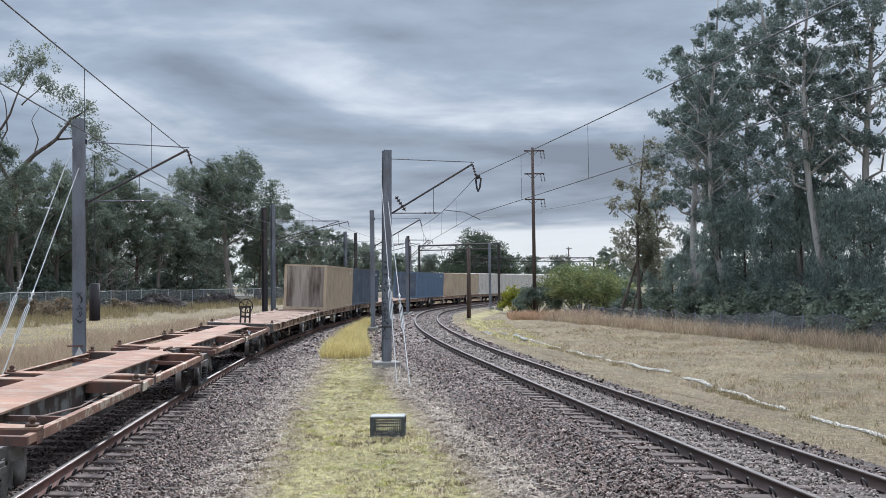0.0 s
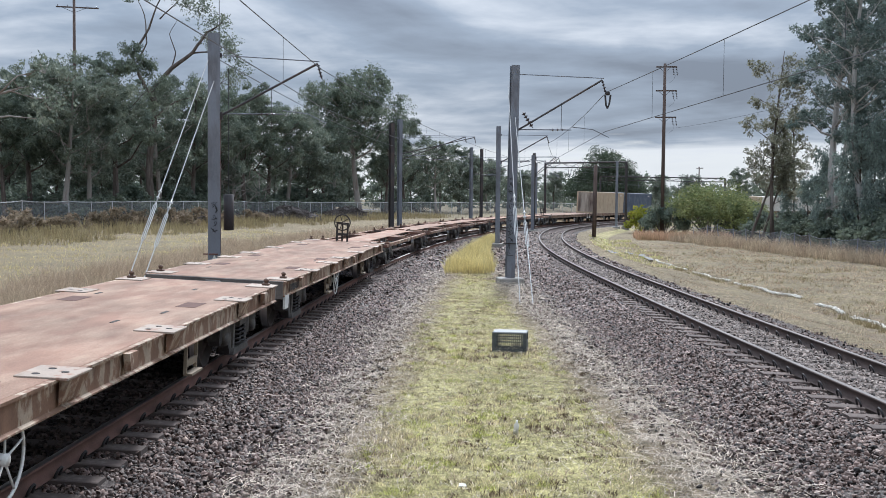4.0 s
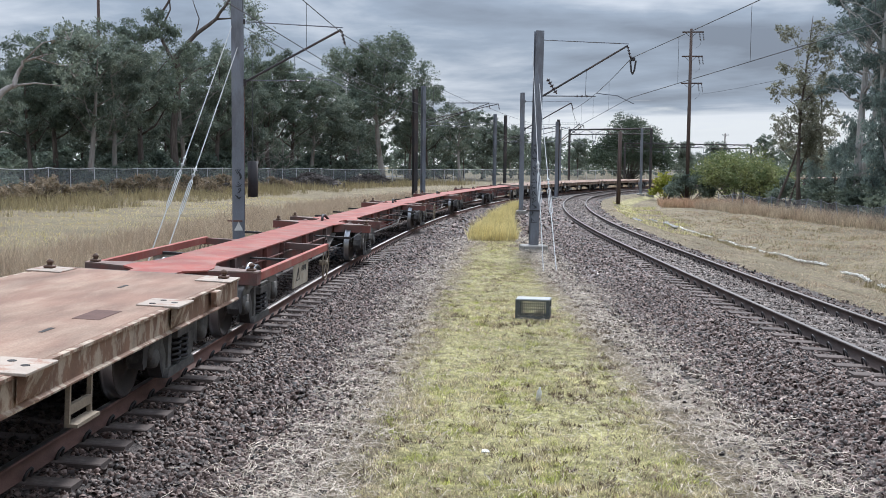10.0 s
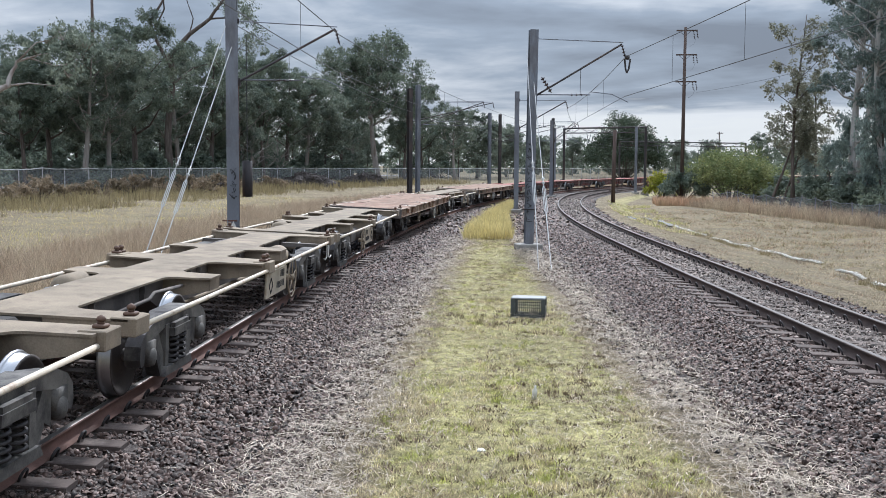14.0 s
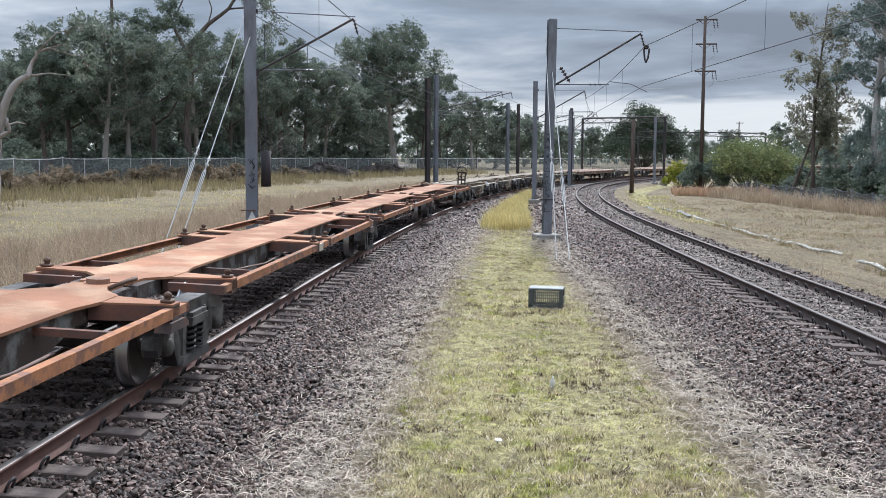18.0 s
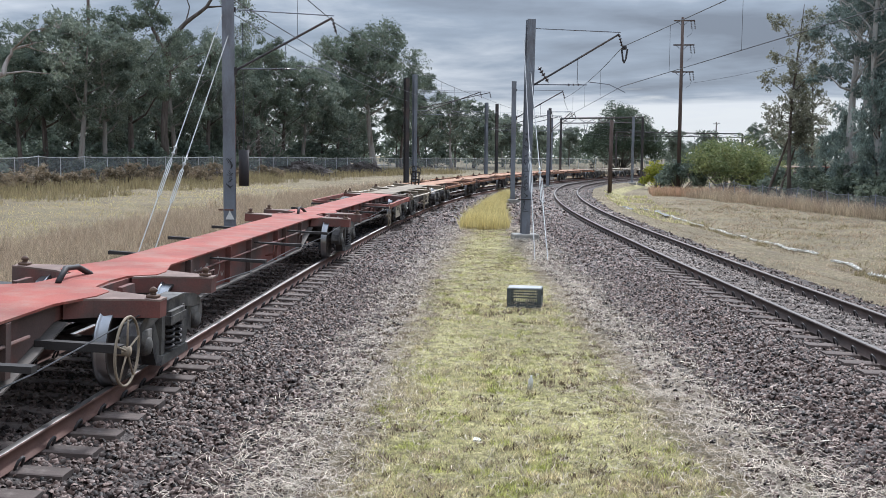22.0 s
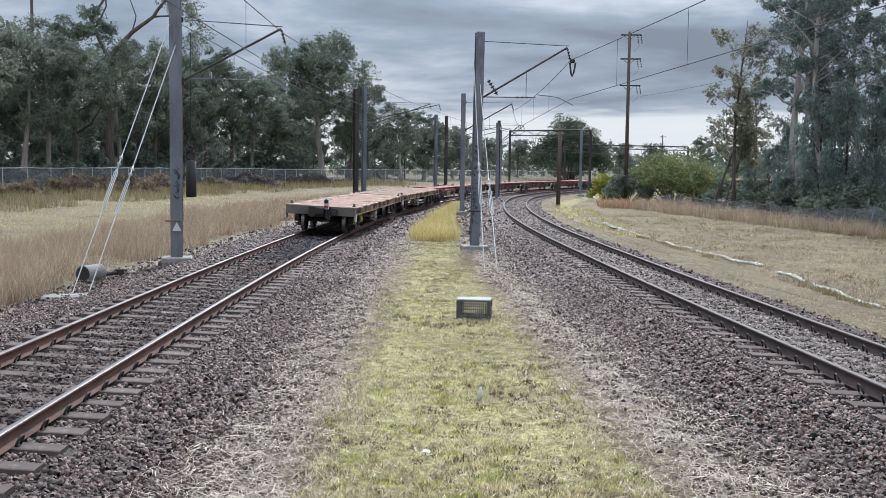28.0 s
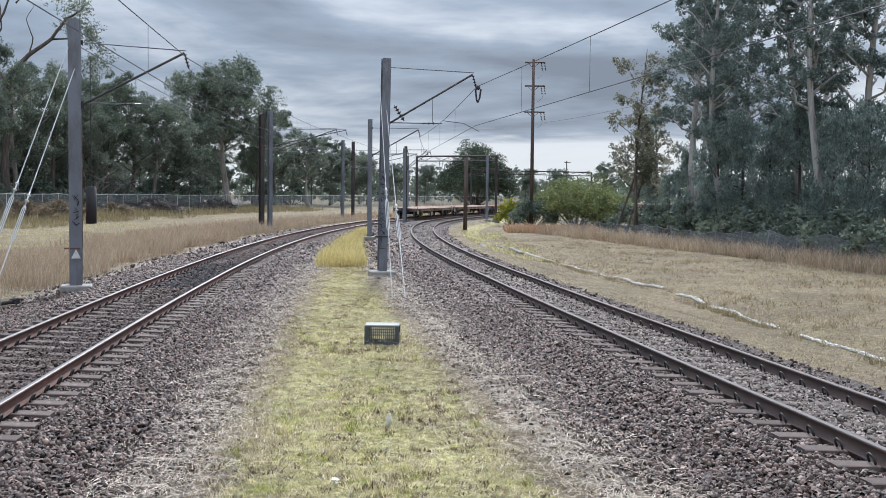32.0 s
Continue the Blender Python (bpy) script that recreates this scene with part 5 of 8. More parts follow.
def cantilever_mast(place, h, toward, z_low, z_tie, z_end, material=GALV, label="", width=0.28, lean=0.0, base=True, second=None):
    """A mast with a bracket arm that reaches from place to the plan point toward."""
    p = Vector(place)
    reach = Vector((toward[0] - p.x, toward[1] - p.y, 0))
    yaw = math.degrees(math.atan2(reach.y, reach.x))
    L = reach.length
    m = thing("overhead_line_mast", label, "mast", "masts of the overhead line", at=Matrix.Translation(p) @ pose(0, 0, 0, 0, 0, yaw))
    c = part("column", hcolumn(h, width, width * 1.05), material, m)
    if lean:
        c.matrix_basis = pose(0, 0, 0, 0, lean, 0)
    if base:
        part("footing", Geo().cbox(-0.40, 0.40, -0.40, 0.40, -0.25, 0.20, 0.03), CONCRETE, m, "weathered concrete footing")
    zb = -p.z
    x0 = width / 2
    # Strut uses dark steel: its silhouette against the sky is painted in.
    part("strut", Geo().cyl((x0, 0, z_low + zb), (L, 0, z_end + zb), 0.032, 8), GALV_DARK, m)
    part("tie_rod", Geo().cyl((x0, 0, z_tie + zb), (L + 0.05, 0, z_end + zb + 0.06), 0.016, 6), GALV, m)
    part("arm_bracket", Geo().box(x0 - 0.01, x0 + 0.07, -0.08, 0.08, z_low + zb - 0.1, z_low + zb + 0.1), GALV_DARK, m)
    part("tie_bracket", Geo().box(x0 - 0.01, x0 + 0.05, -0.06, 0.06, z_tie + zb - 0.06, z_tie + zb + 0.06), GALV_DARK, m)
    part("suspension_insulator", insulator(Geo(), (L, 0, z_end + zb), (L + 0.12, 0, z_end + zb - 0.42)), CERAMIC, m, shade=True)
    z_reg = z_low + zb + 0.06
    part("steady_arm", Geo().cyl((x0, 0, z_reg), (L * 0.66, 0, z_reg + 0.02), 0.018, 6).tube([(L * 0.66, 0, z_reg + 0.12), (L * 0.9, 0, z_reg + 0.05), (L + 0.25, 0, z_reg - 0.2)], 0.014, 6), GALV, m)
    part("registration_insulator", insulator(Geo(), (L * 0.42, 0, z_reg + 0.01), (L * 0.6, 0, z_reg + 0.02), 3, 0.045), CERAMIC, m, shade=True)
    part("arm_dropper", Geo().cyl((L * 0.55, 0, z_low + zb + (z_end - z_low) * 0.55), (L * 0.55, 0.03, z_reg), 0.009, 5), WIRE, m)
    return m


MAST_L = spot(18.0, 2.65, -0.32)
MAST_C = Vector((-1.99, 34.1, -0.32))
mast_l = cantilever_mast(MAST_L, 7.2, tuple(spot(18.6, -0.1))[:2], 4.65, 6.3, 6.15, label="galvanised steel mast with bracket arm and spray paint marks", width=0.32)
mast_c = cantilever_mast(MAST_C, 7.1, (0.92, 34.9), 4.65, 6.5, 6.38, label="galvanised steel mast between the tracks with spray paint marks", width=0.27, lean=0.7)


def world_part(name, geo, material, parent, label="", shade=False, kind=""):
    """A part given in world coordinates."""
    bpy.context.view_layer.update()
    ob = part(name, geo, material, parent, label, shade=shade, kind=kind)
    ob.matrix_parent_inverse = parent.matrix_basis.inverted()
    return ob


for parent, place, z0, n, seed, hh in ((mast_l, MAST_L, 1.85, 5, 3, 0.17), (mast_c, MAST_C, 1.0, 12, 8, 0.22)):
    g = Geo()
    r = random.Random(seed)
    d = Vector((-place.x, -place.y, 0)).normalized()
    sx = Vector((-d.y, d.x, 0))
    for k in range(n):
        c = place + d * 0.235 + Vector((0, 0, z0 + k * hh))
        for q in range(2):
            pts = [c + sx * r.uniform(-0.10, 0.10) + Vector((0, 0, r.uniform(-hh * 0.5, hh * 0.5))) for _ in range(4)]
            g.tube(pts, 0.011, 4)
    world_part("graffiti", g, BLACK_INK, parent, "black spray paint strokes", kind="stuff")

# stays, counterweight and fittings of the two near masts
for a, b, who in ((MAST_L + Vector((-0.1, -0.15, 6.5)), spot(11.0, 2.95, -0.3), mast_l), (MAST_L + Vector((0.05, -0.15, 5.9)), spot(11.35, 2.72, -0.3), mast_l),
                  (MAST_C + Vector((-0.12, -0.15, 6.45)), Vector((-1.32, 27.3, -0.32)), mast_c), (MAST_C + Vector((0.12, -0.15, 5.4)), Vector((-0.98, 27.3, -0.32)), mast_c)):
    world_part("stay_wire", Geo().cyl(a, b, 0.013, 6), WIRE_PALE, who, "pale stay wire")
    c = a + (b - a) * 0.60
    d = a + (b - a) * 0.74
    world_part("stay_insulator", insulator(Geo(), a + (b - a) * 0.55, c, 2, 0.05), WIRE_PALE, who, shade=True)
    world_part("turnbuckle", Geo().tube([c, c + (d - c) * 0.1 + Vector((0.04, 0, 0)), c + (d - c) * 0.9 + Vector((0.04, 0, 0)), d, c + (d - c) * 0.9 - Vector((0.04, 0, 0)), c + (d - c) * 0.1 - Vector((0.04, 0, 0)), c], 0.011, 5), WIRE_PALE, who)
cw = MAST_L + Vector((0.15, 0.42, 0))
world_part("counterweight", Geo().lathe([(1.5, 0.03), (1.51, 0.14), (2.5, 0.14), (2.51, 0.03)], 16, "z", (cw.x + 0.12, cw.y, 0)), GALV_DARK, mast_l, "dark hanging counterweight cylinder", True)
world_part("counterweight_cable", Geo().cyl((cw.x + 0.12, cw.y, 2.5), (cw.x + 0.12, cw.y, 6.0), 0.012, 6), WIRE, mast_l)
world_part("guide_rod", Geo().cyl((cw.x - 0.05, cw.y - 0.2, 0.85), (cw.x - 0.05, cw.y - 0.2, 4.6), 0.014, 6), RAIL_SIDE, mast_l, "rusty guide rod")
world_part("guide_bracket", Geo().box(MAST_L.x - 0.25, cw.x + 0.02, MAST_L.y - 0.2, MAST_L.y - 0.17, 0.84, 0.88), RAIL_SIDE, mast_l)
dl = Vector((-MAST_L.x, -MAST_L.y, 0)).normalized()
tc_ = MAST_L + dl * 0.24
sd = Vector((-dl.y, dl.x, 0))
tri = Geo()
tri.v = [tuple(tc_ - sd * 0.12 + Vector((0, 0, 0.92))), tuple(tc_ + sd * 0.12 + Vector((0, 0, 0.92))), tuple(tc_ + Vector((0, 0, 1.17))), tuple(tc_ - dl * 0.01 - sd * 0.12 + Vector((0, 0, 0.92))), tuple(tc_ - dl * 0.01 + sd * 0.12 + Vector((0, 0, 0.92))), tuple(tc_ - dl * 0.01 + Vector((0, 0, 1.17)))]
tri.f = [(0, 1, 2), (5, 4, 3), (0, 3, 4, 1), (1, 4, 5, 2), (2, 5, 3, 0)]
world_part("warning_triangle", tri, WHITE_PAINT, mast_l, "small white triangle sign")
world_part("bird_guard", Geo().cbox(1.02, 1.18, 34.83, 34.97, 5.88, 6.02, 0.04).tube([(1.02, 34.9, 5.9), (1.06, 34.9, 5.55), (1.1, 34.9, 5.45)], [0.03, 0.03, 0.025], 8).tube([(1.2, 34.9, 5.9), (1.16, 34.9, 5.6), (1.1, 34.9, 5.45)], [0.03, 0.03, 0.025], 8), GALV_DARK, mast_c, "dark clamp with two hanging loops")
world_part("column_band", Geo().box(MAST_C.x - 0.24, MAST_C.x + 0.28, MAST_C.y - 0.2, MAST_C.y - 0.17, 0.98, 1.02), GALV_DARK, mast_c)
world_part("tension_insulator", insulator(Geo(), (-1.62, 33.9, 5.25), (-1.3, 33.8, 4.75), 5, 0.075), CERAMIC, mast_c, shade=True)

# masts further along the line
FAR = [((-13.1, 75.2), 8.2, 70, GALV_DARK, 5.6, 6.9, 7.2, 0.3), ((-12.0, 72.2), 8.2, 66, GALV, 5.2, 6.9, 7.0, 0.26), ((-9.9, 102.4), 7.8, 97, GALV, 4.9, 6.6, 6.7, 0.26), ((-9.3, 107.2), 7.9, 101, GALV_DARK, 4.9, 6.5, 6.6, 0.26)]
for (x, y), h, s, m_, zl, zt, ze, wd in FAR:
    cantilever_mast((x, y, ground_z(x, y) + 0.1), h, tuple(spot(s, 0.3))[:2], zl, zt, ze, m_, "tall steel mast beside the curve with a bracket arm", wd)
for s, side, h, m_ in ((51.0, -3.85, 7.0, GALV), (83.0, -2.4, 6.9, GALV_DARK), (80.3, -2.75, 6.6, GALV)):
    p = spot(s, side, -0.3)
    cantilever_mast(tuple(p), h, tuple(spot(s + 0.5, -float(gap(s)) + 0.5))[:2], 4.6, 6.2, 6.15, m_, "steel mast between the converging tracks with a bracket arm", 0.25)
post = thing("timber_post", "dark weathered timber post standing beside the curve", "post", at=pose(1.73, 82.7, -0.4))
part("shaft", Geo().tube([(0, 0, 0), (0.03, 0, 2.8), (0.05, 0, 5.65)], [0.17, 0.16, 0.14], 10), TIMBER, post, shade=True)


def portal(a, b, za, zb, label, twin=True):
    """A steel portal across both tracks: legs at plan points a and b."""
    t = thing("line_portal", label, "portal", "portals across the tracks")
    a, b = Vector((*a, 0)), Vector((*b, 0))
    d = (b - a).normalized()
    n = Vector((-d.y, d.x, 0))
    for p, z in ((a, za), (b, zb)):
        gz = ground_z(p.x, p.y) - 0.1
        for k, off in enumerate((0.0, 1.6) if twin else (0.0,)):
            q = p + n * -off + d * (0.5 if off else 0)
            part("leg", Geo().box(q.x - 0.13, q.x + 0.13, q.y - 0.13, q.y + 0.13, gz, z), GALV_DARK if k == 0 else GALV, t)
            part("footing", Geo().cbox(q.x - 0.4, q.x + 0.4, q.y - 0.4, q.y + 0.4, gz - 0.1, gz + 0.45, 0.04), CONCRETE, t, "concrete footing")
    for dz in (0.0, -0.55):
        part("chord", Geo().tube([a + Vector((0, 0, za + dz)), b + Vector((0, 0, zb + dz))], 0.09 if dz == 0 else 0.06, 6), GALV_DARK, t)
    nn = 9
    for k in range(nn):
        p, q = a + (b - a) * (k / nn), a + (b - a) * ((k + 1) / nn)
        z0, z1 = za + (zb - za) * k / nn, za + (zb - za) * (k + 1) / nn
        part("lattice_bar", Geo().cyl((*p.xy, z0 - (0.55 if k % 2 else 0)), (*q.xy, z1 - (0 if k % 2 else 0.55)), 0.03, 5), GALV_DARK, t)
    for f in (0.3, 0.62):
        p = a + (b - a) * f
        z = za + (zb - za) * f
        part("drop_bracket", Geo().cyl((*p.xy, z - 0.5), (p.x + 0.2, p.y, z - 1.7), 0.035, 6).cyl((*(p + d * 0.9).xy, z - 0.5), (p.x + 0.2, p.y, z - 1.7), 0.025, 6), GALV, t)


portal((-3.2, 124.0), (5.6, 111.5), 6.85, 6.55, "dark steel portal frame spanning the curving tracks")
portal((4.4, 168.0), (24.0, 170.0), 6.35, 6.2, "dark steel portal frame far along the curve", False)

# wires: messenger above, contact wire below, droppers between


def wire_run(label, pts, low, sag=0.25, every=5.5, r=0.0115):
    """pts: support points of the messenger; low: heights of the contact wire."""
    t = thing("overhead_wires", label, "wire", "overhead wires")
    span = 14
    for (a, b), (za, zb) in zip(zip(pts[:-1], pts[1:]), zip(low[:-1], low[1:])):
        a, b = Vector(a), Vector(b)
        top = [a + (b - a) * (k / span) - Vector((0, 0, 4 * sag * (k / span) * (1 - k / span))) for k in range(span + 1)]
        bot = [Vector((*(a + (b - a) * (k / span)).xy, za + (zb - za) * k / span)) for k in range(span + 1)]
        part("messenger_wire", Geo().tube(top, r, 5), WIRE, t)
        part("contact_wire", Geo().tube(bot, r * 0.85, 5), WIRE, t)
        n = max(2, int((b - a).length / every))
        for k in range(1, n):
            f = k / n
            p = a + (b - a) * f - Vector((0, 0, 4 * sag * f * (1 - f)))
            part("dropper", Geo().cyl(p, (p.x, p.y, za + (zb - za) * f), 0.006, 4), WIRE, t)


la = [(*spot(-45, 0.1).xy, 6.9), (*spot(18.7, -0.2).xy, 6.0), (*spot(66, 0.2).xy, 6.65), (*spot(98, 0.2).xy, 6.25), (*spot(128, 0.2).xy, 5.9), (*spot(175, 0.2).xy, 5.8), (*spot(225, 0.2).xy, 5.8)]
wire_run("dark overhead messenger and contact wires over the train's track", la, [5.05, 4.95, 4.85, 4.75, 4.6, 4.6, 4.6])
ra = [(14.0, -35.0, 6.3), (1.05, 34.95, 5.98), (*spot(51.6, -float(gap(51.6)) + 0.4).xy, 5.75), (*spot(81, -float(gap(81)) + 0.4).xy, 5.75), (*spot(124, -4.0).xy, 5.6), (*spot(175, -4.0).xy, 5.6), (*spot(225, -4.0).xy, 5.6)]
wire_run("dark overhead messenger and contact wires over the empty track", ra, [4.7, 4.7, 4.6, 4.5, 4.5, 4.5, 4.5], sag=0.2)
feed = thing("feeder_wire", "dark feeder wire hung along the masts", "wire", "overhead wires")
for a, b in (((-9.84, 27.6, 6.3), (-13.0, 75.2, 6.3)), ((-13.0, 75.2, 6.3), (-9.9, 102.4, 6.0))):
    a, b = Vector(a), Vector(b)
    part("feeder_span", Geo().tube([a + (b - a) * (k / 12) - Vector((0, 0, 2.0 * (k / 12) * (1 - k / 12) * 0.5)) for k in range(13)], 0.013, 5), WIRE, feed)


def power_pole(x, y, z, h, arms, label, width=1.9, yaw=0.0, spread=True):
    t = thing("power_pole", label, "power pole", "power poles", at=pose(x, y, z, 0, 0, yaw))
    part("shaft", Geo().tube([(0, 0, 0), (0, 0, h * 0.5), (0, 0, h)], [0.19, 0.165, 0.13], 10), TIMBER, t, shade=True)
    for za in arms:
        arm = part("crossarm", Geo().box(-width * 0.42, width * 0.58, -0.06, 0.06, za - 0.06, za + 0.06), TIMBER, t)
        part("arm_brace", Geo().cyl((-width * 0.3, 0.07, za), (0, 0.09, za - 0.5), 0.02, 5).cyl((width * 0.3, 0.07, za), (0, 0.09, za - 0.5), 0.02, 5), GALV_DARK, t)
        if spread:
            for f in (0.38, 0.54):
                part("insulator", insulator(Geo(), (width * f, -0.08, za), (width * f + 0.12, -0.1, za - 0.8), 5, 0.09), CERAMIC, t, shade=True)
            part("jumper_wire", Geo().tube([(width * 0.5, -0.1, za - 0.75), (width * 0.42, -0.15, za - 1.2), (width * 0.2, -0.12, za - 1.5)], 0.012, 4), WIRE, t)
        else:
            for f in (-0.38, -0.15, 0.3, 0.53):
                part("insulator", insulator(Geo(), (width * f, 0, za + 0.05), (width * f, 0, za + 0.25), 2, 0.05), CERAMIC, t, shade=True)
    return t


power_pole(8.35, 99.2, -0.55, 15.75, (15.45, 13.25, 10.8), "tall dark timber power pole with three crossarms")
power_pole(-50.2, 101.0, 0.6, 22.6, (20.9,), "timber power pole behind the trees with one crossarm", 4.1, 20, False)
power_pole(30.5, 260, 0.0, 11.0, (10.6,), "distant thin power pole on the skyline", 1.6, 0, False)
pw = thing("power_lines", "thin power lines strung between timber poles", "wire", "overhead wires")
a, b = Vector((9.45, 99.0, 9.25)), Vector((24.0, 10.0, 11.3))
part("line_span", Geo().tube([a + (b - a) * (k / 14) - Vector((0, 0, 5 * (k / 14) * (1 - k / 14))) for k in range(15)], 0.012, 4), WIRE, pw)

# fences
MESHWIRE = bpy.data.materials.new("chain_link_mesh")
MESHWIRE.use_nodes = True
_n, _l = MESHWIRE.node_tree.nodes, MESHWIRE.node_tree.links
_b = _n["Principled BSDF"]
_b.inputs["Base Color"].default_value, _b.inputs["Roughness"].default_value, _b.inputs["Metallic"].default_value = (0.32, 0.33, 0.345, 1), 0.6, 0.3
_tc, _mp, _wv = _n.new("ShaderNodeTexCoord"), _n.new("ShaderNodeMapping"), _n.new("ShaderNodeTexNoise")
_wv.inputs["Scale"].default_value = 14
_l.new(_tc.outputs["Object"], _wv.inputs["Vector"])
_rg = _n.new("ShaderNodeMapRange"); _rg.inputs[1].default_value, _rg.inputs[2].default_value, _rg.inputs[3].default_value, _rg.inputs[4].default_value = 0.3, 0.7, 0.18, 0.46
_l.new(_wv.outputs[0], _rg.inputs[0]); _l.new(_rg.outputs[0], _b.inputs["Alpha"])


def fence(pts, h, label, step=3.0, lean=0.0, seed=1, top=True, arms=False):
    r = random.Random(seed)
    t = thing("chain_link_fence", label, "fence", "fences along the line")
    pts = [Vector((p[0], p[1], 0)) for p in pts]
    pos = []
    for a, b in zip(pts[:-1], pts[1:]):
        n = max(1, round((b - a).length / step))
        pos += [a + (b - a) * (k / n) for k in range(n)]
    pos.append(pts[-1])
    tops, feet = [], []
    for p in pos:
        z = ground_z(p.x, p.y)
        f = Vector((p.x, p.y, z - 0.1))
        q = Vector((p.x + r.uniform(-lean, lean), p.y + r.uniform(-lean, lean), z + h + r.uniform(-0.06, 0.06) * (3 if lean else 1)))
        feet.append(f); tops.append(q)
        part("post", Geo().cyl(f, q + (q - f).normalized() * 0.08, 0.035, 7), GALV if lean else WIRE_PALE, t)
    for i in range(len(pos) - 1):
        a, b = tops[i], tops[i + 1]
        mid = (a + b) / 2 - Vector((0, 0, 0.03 + (0.1 if lean else 0)))
        if top:
            part("top_rail", Geo().tube([a, mid, b], 0.034 if not lean else 0.014, 5), GALV if lean else WIRE_PALE, t)
        g = Geo()
        g.v = [tuple(feet[i] + Vector((0, 0, 0.1))), tuple((feet[i] + feet[i + 1]) / 2 + Vector((0, 0, 0.1))), tuple(feet[i + 1] + Vector((0, 0, 0.1))), tuple(b - Vector((0, 0, 0.02))), tuple(mid - Vector((0, 0, 0.02))), tuple(a - Vector((0, 0, 0.02)))]
        g.f = [(0, 1, 4, 5), (1, 2, 3, 4)]
        part("mesh_panel", g, MESHWIRE, t)
    return t


fence([tuple(spot(s, 30.0).xy) for s in (-15, 10, 35, 60, 85, 110, 135, 160, 190, 220)], 1.85, "grey chain-link fence on steel posts along the cutting", 3.2)
fence([(24.5, 25), (18.7, 46.6), (14.57, 60.9), (11.4, 76.2), (9.6, 84)], 1.25, "sagging grey chain-link fence with leaning posts", 2.6, 0.22, 4)
fence([tuple(spot(s, 46.0).xy) for s in (-15, 20, 60, 100)], 1.0, "pale guard rail along the road behind the trees", 4.0)

# ---- trees and shrubs ----
BARK_PALE = mat("pale_gum_bark", (0.31, 0.28, 0.255), 0.9, spread=0.3, scale=1.2, stretch=(2, 2, 0.4), second=(0.16, 0.125, 0.105), second_at=0.54, second_scale=1.2, bump=0.5)
BARK_WHITE = mat("smooth_white_gum_bark", (0.40, 0.385, 0.365), 0.85, spread=0.25, scale=1.0, stretch=(2, 2, 0.3), second=(0.20, 0.175, 0.16), second_at=0.57, second_scale=1.4, bump=0.3)
BARK_DARK = mat("dark_furrowed_bark", (0.085, 0.068, 0.058), 0.95, spread=0.4, scale=2, stretch=(3, 3, 0.5), second=(0.14, 0.115, 0.10), second_scale=1.5, bump=0.8)
# Leaves tinted paler and bluer: distance haze is put into their colour.
LEAF_GUM = leaf_mat("grey_green_gum_leaves", (0.145, 0.175, 0.140), (0.225, 0.248, 0.185))
LEAF_DARK = leaf_mat("dark_olive_leaves", (0.115, 0.145, 0.115), (0.185, 0.210, 0.148))
LEAF_BLUE = leaf_mat("hazed_blue_green_gum_leaves", (0.125, 0.165, 0.150), (0.195, 0.23, 0.205))
LEAF_NEEDLE = leaf_mat("hazed_blue_green_needles", (0.175, 0.225, 0.205), (0.25, 0.295, 0.26))
LEAF_FIG = leaf_mat("deep_green_fig_leaves", (0.055, 0.076, 0.050), (0.09, 0.112, 0.07))
LEAF_SCRUB = leaf_mat("brown_olive_scrub_leaves", (0.19, 0.15, 0.10), (0.26, 0.20, 0.135))
LEAF_TAN = leaf_mat("yellowish_gum_leaves", (0.20, 0.205, 0.15), (0.265, 0.255, 0.19))
LEAF_BUSH = leaf_mat("fresh_green_leaves", (0.135, 0.17, 0.072), (0.235, 0.245, 0.095))
LEAF_YELLOW = leaf_mat("yellow_green_leaves", (0.26, 0.28, 0.035), (0.36, 0.34, 0.05))


def leaf_quads(rs, centres, radii, per, size, droop=0.6, flat=0.75, slim=1.0):
    """Leaves hang in small sprigs, the sprigs make up clumps. Returns verts and faces."""
    m = max(4, per // 15)
    per = max(1, per // m) * m
    n = len(centres) * per
    cs = np.repeat(np.asarray(centres), m, 0)
    rad = np.repeat(np.asarray(radii), m)[:, None]
    d = rs.normal(size=(len(cs), 3))
    d /= np.linalg.norm(d, axis=1)[:, None] + 1e-9
    cs = cs + d * rad * (rs.rand(len(cs), 1) ** 0.4) * np.array([1, 1, flat])
    spread = rs.normal(size=(n, 3)) * np.repeat(rad, per // m, 0) * np.array([0.15, 0.15, 0.12 + 0.05 * droop])
    pos = np.repeat(cs, per // m, 0) + spread
    ax = rs.normal(size=(n, 3)) * np.array([1, 1, 0.7])
    ax[:, 2] -= droop * 1.4
    ax /= np.linalg.norm(ax, axis=1)[:, None] + 1e-9
    wd = np.cross(ax, rs.normal(size=(n, 3)))
    wd /= np.linalg.norm(wd, axis=1)[:, None] + 1e-9
    L = size * rs.uniform(0.6, 1.4, (n, 1))
    W = L * rs.uniform(0.18, 0.36, (n, 1)) * slim
    v = np.stack([pos, pos + ax * L * 0.5 + wd * W, pos + ax * L, pos + ax * L * 0.5 - wd * W], 1).reshape(-1, 3)
    return v, np.arange(n * 4).reshape(n, 4)


